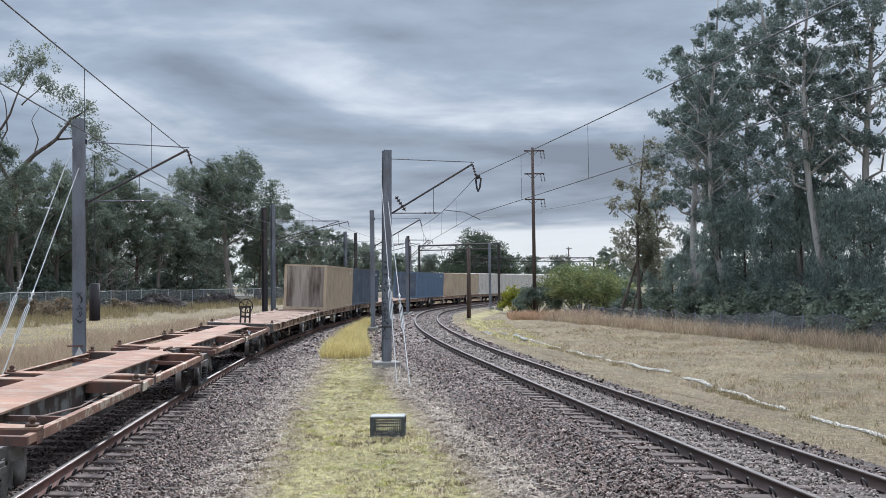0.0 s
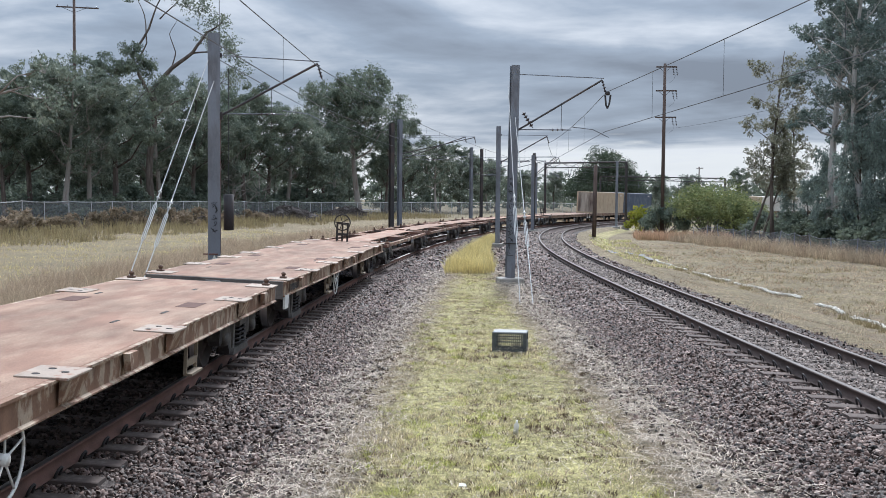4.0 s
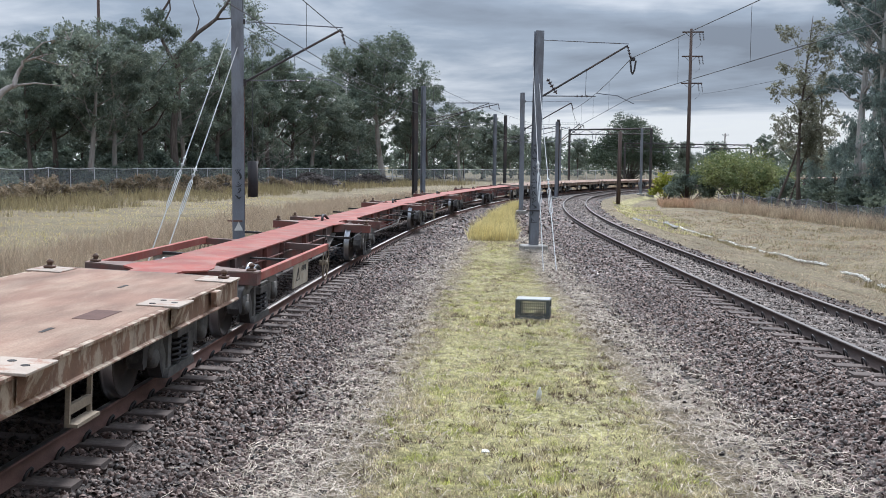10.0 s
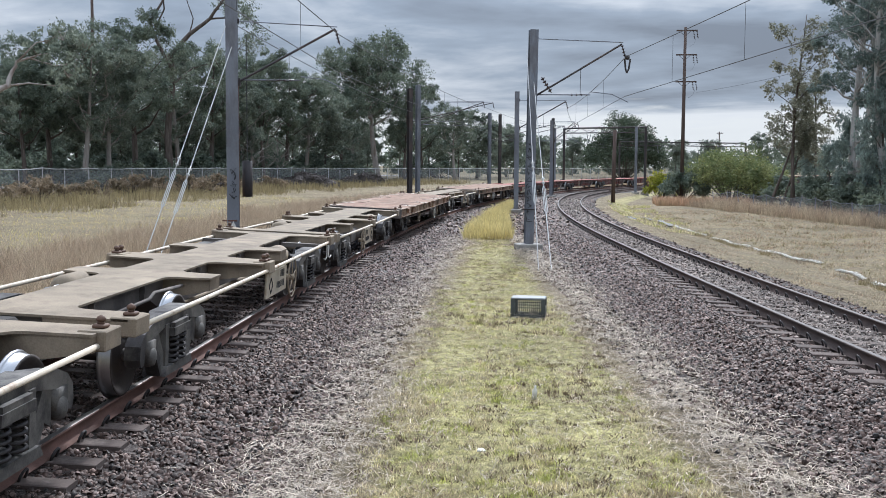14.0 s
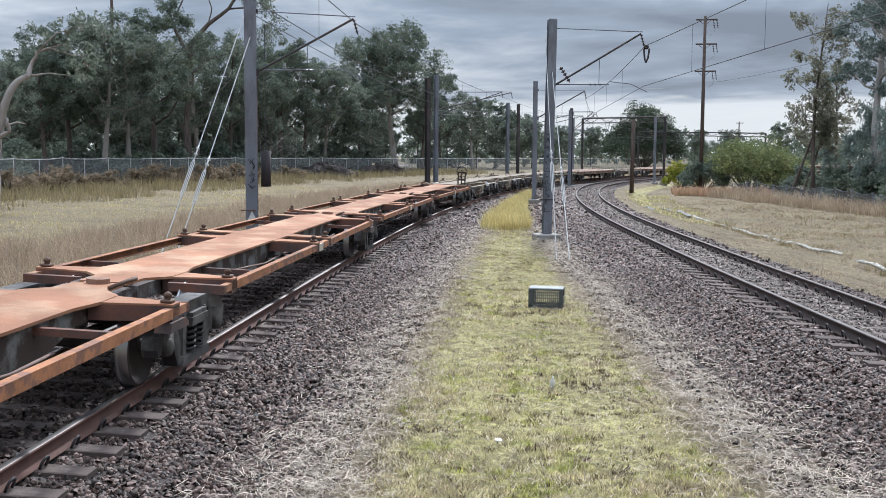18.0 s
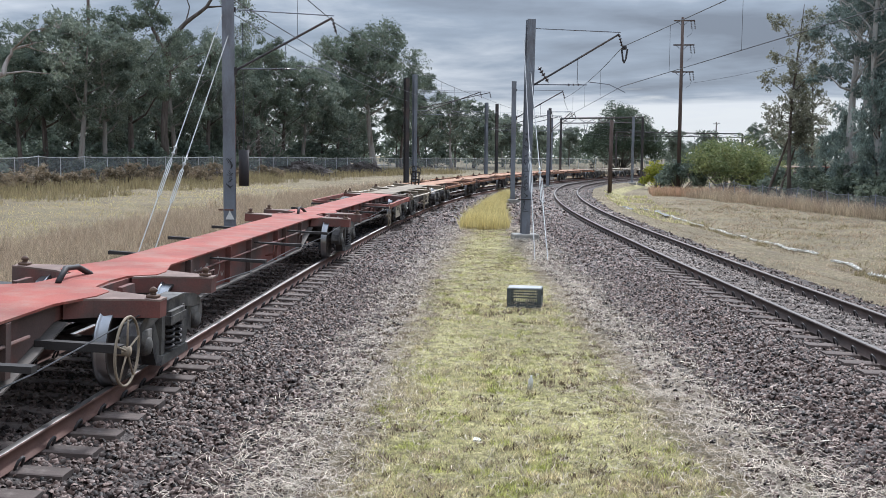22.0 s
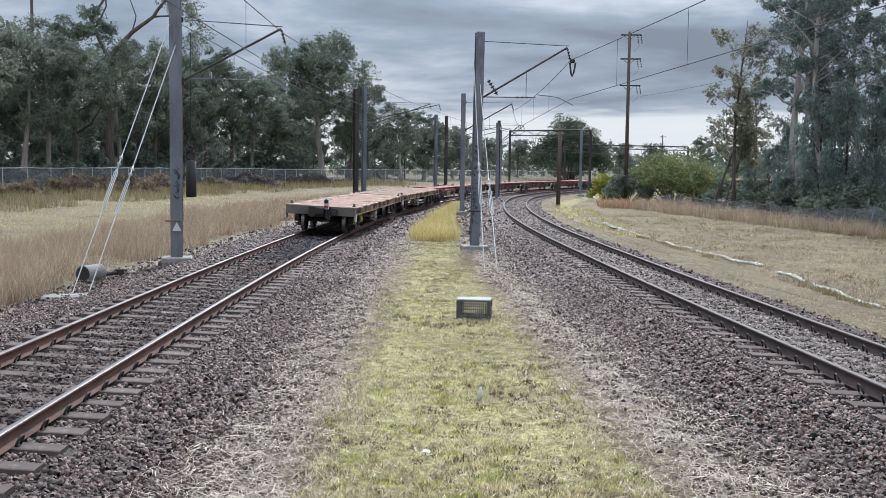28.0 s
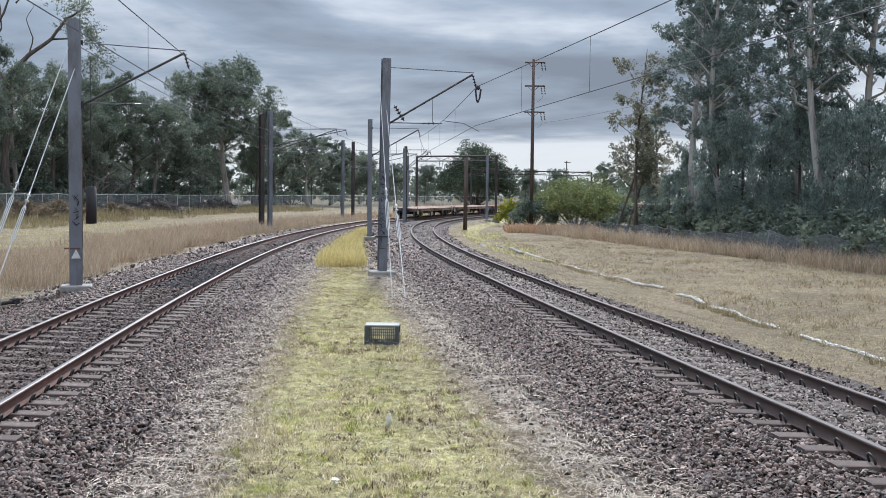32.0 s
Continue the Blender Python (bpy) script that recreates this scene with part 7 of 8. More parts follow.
block = solo("stay_anchor_block", Geo().cbox(-0.45, 0.45, -0.3, 0.3, -0.25, 0.08, 0.03), CONCRETE, "low concrete anchor block for the stay wires", "block", at=Matrix.Translation(spot(10.6, 2.95, -0.36)) @ pose(0, 0, 0, 0, 0, 20))
anchor = thing("stay_anchor", "rusty eye bolts holding the stay wires", "anchor", at=Matrix.Translation(spot(11.15, 2.85, -0.34)))
for dx in (-0.1, 0.12):
    part("eye_bolt", ring(Geo().cyl((dx, 0, -0.1), (dx, 0, 0.08), 0.02, 6), (dx, 0, 0.12), 0.05, 0.014, "y", 12, 5), RAIL_SIDE, anchor)
bottle = solo("plastic_bottle", Geo().lathe([(0, 0.01), (0.005, 0.028), (0.12, 0.03), (0.15, 0.012), (0.175, 0.012), (0.176, 0.002)], 12, "z"), WHITE_PAINT, "small pale plastic bottle standing in the grass", "bottle", at=pose(-0.62, 12.1, ground_z(-0.62, 12.1) - 0.01, 10, 6, 0), shade=True)
solo("crumpled_wrapper", Geo().prism([(-0.05, -0.02), (0.0, -0.035), (0.04, -0.015), (0.035, 0.03), (-0.02, 0.035)], 0.0, 0.025, "z"), WHITE_PAINT, "crumpled pale wrapper on the grass", "litter", at=pose(-1.0, 9.75, ground_z(-1.0, 9.75) - 0.005, 12, 8, 30))

# a shallow ditch with standing water, and puddles
WATER = bpy.data.materials.new("muddy_water")
WATER.use_nodes = True
_p = WATER.node_tree.nodes["Principled BSDF"]
_p.inputs["Base Color"].default_value, _p.inputs["Roughness"].default_value, _p.inputs["Specular IOR Level"].default_value = (0.33, 0.31, 0.28, 1), 0.16, 0.5


def water_patch(pts, half, z, name, label):
    g = Geo()
    r = random.Random(5)
    for i, p in enumerate(pts):
        a, b = Vector(pts[max(i - 1, 0)]), Vector(pts[min(i + 1, len(pts) - 1)])
        d = (b - a).normalized()
        n = Vector((-d.y, d.x))
        w = half * r.uniform(0.55, 1.35) * (0.3 if i in (0, len(pts) - 1) else 1)
        g.v += [(p[0] + n.x * w, p[1] + n.y * w, z(p)), (p[0] - n.x * w, p[1] - n.y * w, z(p))]
    g.f = [(2 * i, 2 * i + 1, 2 * i + 3, 2 * i + 2) for i in range(len(pts) - 1)]
    solo(name, g, WATER, label, "water", kind="structure")


for k, (s, off, L, hw) in enumerate(((47.0, -2.95, 3.0, 0.15), (48.0, -4.9, 6.0, 0.13), (52.0, -4.4, 3.0, 0.11))):
    pts = [tuple(spot(s + q, -float(gap(s)) + off + 0.15 * math.sin(q)).xy) for q in np.linspace(-L / 2, L / 2, 12)]
    water_patch(pts, hw, lambda p: ground_z(p[0], p[1]) + 0.09, "water_puddle_%d" % (k + 1), "puddle of standing water on the dirt")

# rubbish heaps and road behind the fence
def heap(x, y, w, h, seed):
    r = random.Random(seed)
    t = thing("branch_heap", "heap of cut branches and dark brush by the fence", "heap", at=pose(x, y, ground_z(x, y)))
    mb = mat("heap_twigs", (0.085, 0.072, 0.066), 0.95, spread=0.6, scale=5, fine=14, bump=1.0, dist=0.2)
    g = Geo()
    for k in range(420):
        a, q = r.uniform(0, 6.28), r.uniform(0, 1) ** 0.5
        px, py = math.cos(a) * q * w, math.sin(a) * q * w * 0.5
        pz = h * (1 - q * q) * r.uniform(0.2, 1)
        b = r.uniform(0, 6.28)
        L = r.uniform(0.3, 1.0)
        g.cyl((px, py, pz), (px + math.cos(b) * L, py + math.sin(b) * L, pz + r.uniform(-0.2, 0.25)), r.uniform(0.02, 0.06), 4)
    core = Geo()
    rings, around = 7, 22
    for i in range(rings + 1):
        for k in range(around):
            a, q = 2 * math.pi * k / around, i / rings
            bump = 1 + 0.35 * noise.noise((math.cos(a) * 2.2 + seed, math.sin(a) * 2.2, q * 3))
            core.v.append((math.cos(a) * q * w * bump, math.sin(a) * q * w * 0.5 * bump, max(-0.05, h * 0.8 * (1 - q ** 2) * bump - 0.02)))
    core.f = [(i * around + k, i * around + (k + 1) % around, (i + 1) * around + (k + 1) % around, (i + 1) * around + k) for i in range(rings) for k in range(around)]
    part("mound", core, mb, t, "dark core of matted brush")
    ob = part("brush", g, mb, t)
    tagged(ob, kind="stuff")
    return t


heap(*toward(15.5, 27.0), 3.6, 1.7, 1)
heap(*toward(12.3, 27.0), 3.0, 1.6, 2)
heap(*toward(20.4, 26.5), 2.2, 0.9, 3)
ROADM = mat("worn_asphalt", (0.20, 0.20, 0.205), 0.9, spread=0.15, scale=0.4, bump=0.2)
strip("road", lambda s: np.full_like(s, 52.0), [(-5, 0.72), (0, 0.76), (5, 0.72)], -40, 150, 4.0, ROADM, "pale grey road behind the trees", "road")


def parked_car(s, side, paint, label):
    t = thing("parked_car", label, "car", "cars behind the fence", at=Matrix.Translation(spot(s, side, 0.74)) @ pose(0, 0, 0, 0, 0, math.degrees(heading(s))))
    GL = mat("dark_car_glass", (0.03, 0.035, 0.04), 0.1, bump=0, spread=0.05)
    part("body", Geo().prism([(-2.1, 0.3), (-2.15, 0.75), (-1.9, 0.9), (-1.0, 0.95), (0.9, 0.92), (1.9, 0.8), (2.15, 0.55), (2.1, 0.3)], -0.85, 0.85, "y"), paint, t)
    part("roof", Geo().prism([(-1.45, 0.93), (-1.0, 1.42), (0.25, 1.44), (0.95, 0.92)], -0.72, 0.72, "y"), paint, t)
    part("side_glass", Geo().prism([(-1.25, 0.97), (-0.95, 1.34), (0.2, 1.36), (0.75, 0.97)], -0.735, 0.735, "y"), GL, t)
    for sx in (-1.3, 1.35):
        for sy in (-0.82, 0.82):
            part("wheel", Geo().lathe([(-0.1, 0.05), (-0.1, 0.31), (0.1, 0.31), (0.1, 0.05)], 14, "y", (sx, sy, 0.31)), UNDER, t)
    return t


CARP = mat("white_car_paint", (0.62, 0.62, 0.62), 0.3, spread=0.05, bump=0)
CARP2 = mat("silver_car_paint", (0.40, 0.41, 0.43), 0.3, metal=0.4, spread=0.05, bump=0)
for s, side, mm, lab in ((26, 51, CARP, "white car seen through the trees on the road"), (36, 54, CARP2, "silver car seen through the trees on the road"), (52, 51, CARP, "white car seen through the trees on the road")):
    parked_car(s, side, mm, lab)

# ---- grass, straw and stones ----
BLADE_STRAW = mat("dry_straw_blades", (0.46, 0.375, 0.265), 0.85, spread=0.35, scale=2.2, fine=9, bump=0, second=(0.33, 0.245, 0.175), second_at=0.52, second_width=0.2, second_scale=1.1, island=True, per_object=0.5, spec=0.2)
BLADE_GREEN = mat("short_green_blades", (0.40, 0.41, 0.12), 0.8, spread=0.5, scale=7, fine=16, bump=0, second=(0.60, 0.52, 0.32), second_at=0.46, second_width=0.12, second_scale=2.6, island=True, per_object=0.5, spec=0.2)
BLADE_YELLOW = mat("yellow_tall_blades", (0.62, 0.53, 0.25), 0.8, spread=0.15, scale=0.6, bump=0, second=(0.46, 0.37, 0.15), second_scale=0.5, island=True, per_object=0.3, spec=0.2)
BLADE_RUSSET = mat("russet_seed_grass", (0.46, 0.30, 0.20), 0.85, spread=0.15, scale=0.6, bump=0, second=(0.34, 0.25, 0.15), second_scale=0.4, island=True, per_object=0.3, spec=0.2)
BLADE_WEED = mat("olive_weed_blades", (0.27, 0.225, 0.125), 0.85, spread=0.2, scale=0.6, bump=0, second=(0.24, 0.19, 0.10), second_scale=0.4, island=True, per_object=0.35, spec=0.2)
BLADE_BROWN = mat("brown_seed_stalks", (0.40, 0.31, 0.225), 0.88, spread=0.3, scale=2, fine=9, bump=0, second=(0.45, 0.36, 0.26), second_at=0.55, second_scale=1.5, island=True, per_object=0.4, spec=0.15)
BLADE_DEAD = mat("dead_brown_blades", (0.17, 0.125, 0.085), 0.9, spread=0.2, bump=0, island=True, per_object=0.5, spec=0.15)
LITTER = mat("bleached_straw_litter", (0.47, 0.40, 0.32), 0.85, spread=0.15, bump=0, island=True, per_object=0.5, spec=0.2)

for _m in (BLADE_STRAW, BLADE_GREEN, BLADE_YELLOW, BLADE_RUSSET, BLADE_WEED):
    let_light_through(_m, 0.28)


def blades(name, s, side, h0, h1, w, bend, material, label, seed, category="grass"):
    """Upright blades at places given along the line: each a bent taper of two faces."""
    rs = np.random.RandomState(seed)
    n = len(s)
    th = np.interp(s, TAB_S, TAB_TH)
    x = np.interp(s, TAB_S, TAB_X) - np.sin(th) * side
    y = np.interp(s, TAB_S, TAB_Y) + np.cos(th) * side
    z = terrain(s, side) - 0.03
    h = rs.uniform(h0, h1, n) * (0.6 + 0.6 * rs.rand(n))
    a = rs.uniform(0, 2 * np.pi, n)
    b = rs.uniform(0, 2 * np.pi, n)
    ww = w * rs.uniform(0.6, 1.4, n)
    lean = bend * h * rs.uniform(0.2, 1.0, n)
    base = np.stack([x, y, z], 1)
    side_v = np.stack([np.cos(a), np.sin(a), np.zeros(n)], 1) * ww[:, None]
    tip = np.stack([np.cos(b) * lean, np.sin(b) * lean, h], 1)
    mid = tip * np.array([0.35, 0.35, 0.6])
    v = np.stack([base - side_v, base + side_v, base + mid + side_v * 0.7, base + tip, base + mid - side_v * 0.7], 1).reshape(-1, 3)
    i = np.arange(n)[:, None] * 5
    f = np.concatenate([i + np.array([[0, 1, 2, 4]]), i + np.array([[4, 2, 3, 3]])], 0)
    quads, tris = f[:n], (i + np.array([[4, 2, 3]]))
    me = bpy.data.meshes.new(name)
    me.vertices.add(len(v)); me.loops.add(n * 7); me.polygons.add(n * 2)
    me.vertices.foreach_set("co", v.astype(np.float32).ravel())
    me.loops.foreach_set("vertex_index", np.concatenate([quads.ravel(), tris.ravel()]).astype(np.int32))
    me.polygons.foreach_set("loop_start", np.concatenate([np.arange(n) * 4, n * 4 + np.arange(n) * 3]).astype(np.int32))
    me.materials.append(material)
    me.update(); me.validate()
    return tagged(new(name, me), label, category, kind="stuff")


def scatter(seed, n, s0, s1, a0, a1, near=0.0):
    """Random places in a band; near > 0 crowds them towards s0."""
    rs = np.random.RandomState(seed)
    u = rs.rand(n) ** (1 + near)
    return s0 + (s1 - s0) * u, a0 + (a1 - a0) * rs.rand(n)


def patchy(s, side, freq, cut, seed):
    rs = np.random.RandomState(seed)
    k = np.array([noise.noise((a * freq, b * freq, seed)) for a, b in zip(s, side)])
    keep = k + rs.uniform(-0.25, 0.25, len(k)) > cut
    return s[keep], side[keep]


def between(seed, n, s0, s1, crowd, in_left, in_right):
    rs = np.random.RandomState(seed)
    s = s0 + (s1 - s0) * rs.rand(n) ** crowd
    lo, hi = -in_left, -(gap(s) - in_right)
    return s, lo + (hi - lo) * rs.rand(n)


def tufts(s, side, per, spread, seed):
    """Repeat each place as a small tuft."""
    rs = np.random.RandomState(seed)
    n = len(s) * per
    return np.repeat(s, per) + rs.normal(0, spread, n), np.repeat(side, per) + rs.normal(0, spread, n)


# tall dry grass beside the train's track
s, a = scatter(1, 60000, -8, 95, 3.9, 9.6, 0.7)
a = a + 0.35 * np.sin(s * 0.5)
s, a = patchy(s, a, 0.45, -0.28, 2)
blades("dead_grass_thatch", s, a, 0.12, 0.32, 0.007, 1.4, BLADE_STRAW, "brown matted dead grass under the tall stalks", 43)
s, a = scatter(44, 13000, -8, 95, 3.7, 8.8, 0.75)
a = a + 0.35 * np.sin(s * 0.5)
s, a = patchy(s, a, 0.55, -0.02, 45)
blades("tall_dry_grass", *tufts(s, a, 16, 0.07, 46), 0.28, 0.82, 0.0048, 0.85, BLADE_STRAW, "clumps of tall dry straw-coloured grass along the track", 3)
s, a = scatter(83, 4600, -8, 80, 3.8, 8.4, 0.7)
a = a + 0.35 * np.sin(s * 0.5)
s, a = patchy(s, a, 0.5, 0.03, 84)
blades("brown_seed_stalks", *tufts(s, a, 9, 0.10, 85), 0.45, 1.0, 0.0042, 0.7, BLADE_BROWN, "clumps of brown seeding stalks in the tall grass", 86)
s, a = scatter(4, 5200, 40, 170, 4.2, 10.5, 0.4)
s, a = patchy(s, a, 0.3, 0.0, 5)
blades("far_dry_grass", *tufts(s, a, 9, 0.16, 47), 0.30, 0.75, 0.015, 0.8, BLADE_STRAW, "clumps of dry grass on the outside of the curve", 6)
s, a = scatter(48, 2600, -6, 90, 18.5, 29, 0.3)
s, a = patchy(s, a, 0.2, 0.0, 49)
blades("fence_rough_grass", *tufts(s, a, 12, 0.2, 71), 0.25, 0.7, 0.016, 0.8, BLADE_WEED, "rough brown-olive grass before the fence", 72)
s, a = scatter(7, 26000, -10, 130, 21.5, 30, 0.3)
s, a = patchy(s, a, 0.3, -0.2, 8)
blades("fence_weeds", s, a, 0.4, 0.85, 0.022, 0.3, BLADE_WEED, "olive weeds in front of the fence", 9)
s, a = scatter(40, 30000, -8, 70, 9.0, 22, 0.4)
s, a = patchy(s, a, 0.4, -0.1, 41)
blades("mown_grass", s, a, 0.05, 0.16, 0.012, 1.0, BLADE_YELLOW, "mown straw-yellow grass strip", 42)
# short grass between the tracks: tufts of green, straw and dead brown
s, a = between(10, 13000, -2.5, 40, 1.45, 3.45, 3.95)
s, a = patchy(s, a, 1.3, -0.16, 11)
blades("short_grass", *tufts(s, a, 15, 0.034, 12), 0.03, 0.085, 0.0048, 1.0, BLADE_GREEN, "short green and yellow grass in tufts between the tracks", 12)
s, a = between(63, 3600, -2.5, 34, 1.4, 3.2, 3.7)
s, a = patchy(s, a, 0.9, -0.05, 64)
blades("straw_tufts", *tufts(s, a, 14, 0.05, 65), 0.03, 0.10, 0.0045, 1.7, BLADE_STRAW, "flattened tufts of bleached dead grass between the tracks", 66)
s, a = between(67, 3600, -2.5, 30, 1.3, 2.9, 3.5)
s, a = patchy(s, a, 0.8, -0.1, 68)
blades("dead_tufts", *tufts(s, a, 22, 0.030, 69), 0.03, 0.08, 0.0055, 0.9, BLADE_DEAD, "small dark brown dead tufts between the tracks", 70)
# yellow grass where the tracks close in
s = np.random.RandomState(15).uniform(28, 58, 30000)
q = np.random.RandomState(16).rand(len(s))
a = -2.9 + (-(gap(s) - 3.6) + 2.9) * (0.08 + 0.84 * q)
s, a = patchy(s, a, 0.5, -0.35, 17)
blades("yellow_tall_grass", s, a, 0.28, 0.68, 0.009, 0.7, BLADE_YELLOW, "patch of tall yellow grass between the tracks", 18)
# field and fence on the far side of the empty track
def fence_side(f):
    """Plan points along the sagging fence; f from 0 (near) to 1 (far)."""
    return 24.0 - 14.4 * f, 26.0 + 58.0 * f


rs0 = np.random.RandomState(19)
f = np.repeat(rs0.rand(3600), 9) + rs0.normal(0, 0.0025, 32400); fx, fy = fence_side(f)
off = np.repeat(rs0.rand(3600), 9) * 2.6 - 0.2 + rs0.normal(0, 0.08, 32400)
s, a = along(fx - off * 0.96, fy - off * 0.25)
s, a = patchy(s, a, 0.6, -0.15, 20)
blades("fence_line_grass", s, a, 0.35, 0.95, 0.009, 0.8, BLADE_STRAW, "tall tan grass along the sagging fence", 21)
f = rs0.rand(7000)
s, a = along(11.5 - 7.5 * rs0.rand(7000) + 1.2, 84 + 7.0 * rs0.rand(7000))
blades("russet_grass", s, a, 0.35, 0.78, 0.018, 0.6, BLADE_RUSSET, "russet seeding grass below the bush", 22)
s, q = scatter(23, 9500, 0, 70, 5.3, 17.0, 0.5)
a = -gap(s) - q
s, a = patchy(s, a, 0.5, -0.05, 24)
blades("field_grass", *tufts(s, a, 9, 0.07, 74), 0.05, 0.16, 0.010, 1.3, BLADE_STRAW, "short dry grass of the field", 25)
s, q = scatter(75, 2600, 0, 62, 5.6, 17.0, 0.4)
a = -gap(s) - q
s, a = patchy(s, a, 0.35, 0.02, 76)
blades("field_weeds", *tufts(s, a, 10, 0.09, 77), 0.06, 0.20, 0.010, 1.1, BLADE_WEED, "brown-olive weed tufts in the field", 78)
rs0 = np.random.RandomState(79)
s = rs0.uniform(2, 40, 480)
a = -gap(s) - np.interp(s, (-10, 8, 11, 16, 21, 25, 34, 41, 47), (4.6, 5.0, 5.15, 5.5, 5.85, 6.0, 5.65, 5.45, 5.2)) + 0.3 + rs0.normal(0, 0.14, len(s))
s, a = patchy(s, a, 0.3, -0.02, 80)
blades("drain_weeds", *tufts(s, a, 14, 0.07, 81), 0.06, 0.24, 0.008, 0.9, BLADE_WEED, "dark weeds along the drain", 82)
s, q = scatter(60, 30000, -2, 60, 1.7, 5.4, 0.5)
a = -gap(s) - q
s, a = patchy(s, a, 0.7, 0.02, 61)
blades("verge_grass", s, a, 0.03, 0.09, 0.009, 1.3, BLADE_STRAW, "short dead grass on the dirt verge", 62)
s, q = scatter(26, 9000, 40, 75, 2.7, 6.0, 0)
a = -gap(s) - q
s, a = patchy(s, a, 0.4, 0.05, 27)
blades("trackside_green_grass", s, a, 0.06, 0.22, 0.02, 0.6, BLADE_GREEN, "fresh green grass beside the ballast", 28)


def straw_litter(n, seed, centre, width, s0, s1, label, longest=0.42):
    """Long bleached stalks lying flat."""
    rs = np.random.RandomState(seed)
    s = s0 + (s1 - s0) * rs.rand(n) ** 1.4
    side = centre(s) + rs.normal(0, width, n)
    th = np.interp(s, TAB_S, TAB_TH)
    x = np.interp(s, TAB_S, TAB_X) - np.sin(th) * side
    y = np.interp(s, TAB_S, TAB_Y) + np.cos(th) * side
    z = terrain(s, side) + 0.03 + 0.035 * rs.rand(n)
    a = rs.uniform(0, 2 * np.pi, n)
    L = rs.uniform(0.06, longest, n) * rs.uniform(0.3, 1, n)
    heap_up = np.array([max(0.0, noise.noise((p * 2.2, q * 2.2, seed))) for p, q in zip(x, y)])
    z = z + heap_up * 0.07
    k = rs.uniform(-1.9, 1.9, n)
    p0 = np.stack([x, y, z], 1)
    p1 = p0 + np.stack([np.cos(a) * L * 0.5, np.sin(a) * L * 0.5, rs.uniform(0, 0.035, n)], 1)
    p2 = p1 + np.stack([np.cos(a + k) * L * 0.5, np.sin(a + k) * L * 0.5, rs.uniform(-0.05, 0.03, n)], 1)
    w = np.stack([-np.sin(a), np.cos(a), rs.uniform(-0.5, 0.5, n)], 1) * 0.0024
    v = np.stack([p0 - w, p0 + w, p1 + w, p2 + w * 0.5, p2 - w * 0.5, p1 - w], 1).reshape(-1, 3)
    i = np.arange(n)[:, None] * 6
    f = np.concatenate([i + np.array([[0, 1, 2, 5]]), i + np.array([[5, 2, 3, 4]])], 0)
    tagged(new("straw_litter", bulk_mesh("straw_litter", v, f, LITTER)), label, "straw", kind="stuff")


straw_litter(15000, 30, lambda s: -3.1 - 0.12 * np.sin(s * 1.1), 0.36, -3, 30, "bleached dead stalks lying along the ballast edge")
straw_litter(14000, 31, lambda s: -(gap(s) - 3.45) + 0.12 * np.sin(s * 0.9), 0.40, -3, 30, "bleached dead stalks lying along the ballast edge")
straw_litter(9000, 32, lambda s: -(gap(s)) / 2 - 0.2, 1.3, -4, 22, "bleached dead stalks lying on the short grass", 0.2)
straw_litter(2500, 33, lambda s: np.full_like(s, 3.6), 0.5, 0, 30, "bleached dead stalks lying beside the track")

BED_X = np.array([p[0] for p in BED]); BED_Z = np.array([p[1] for p in BED])


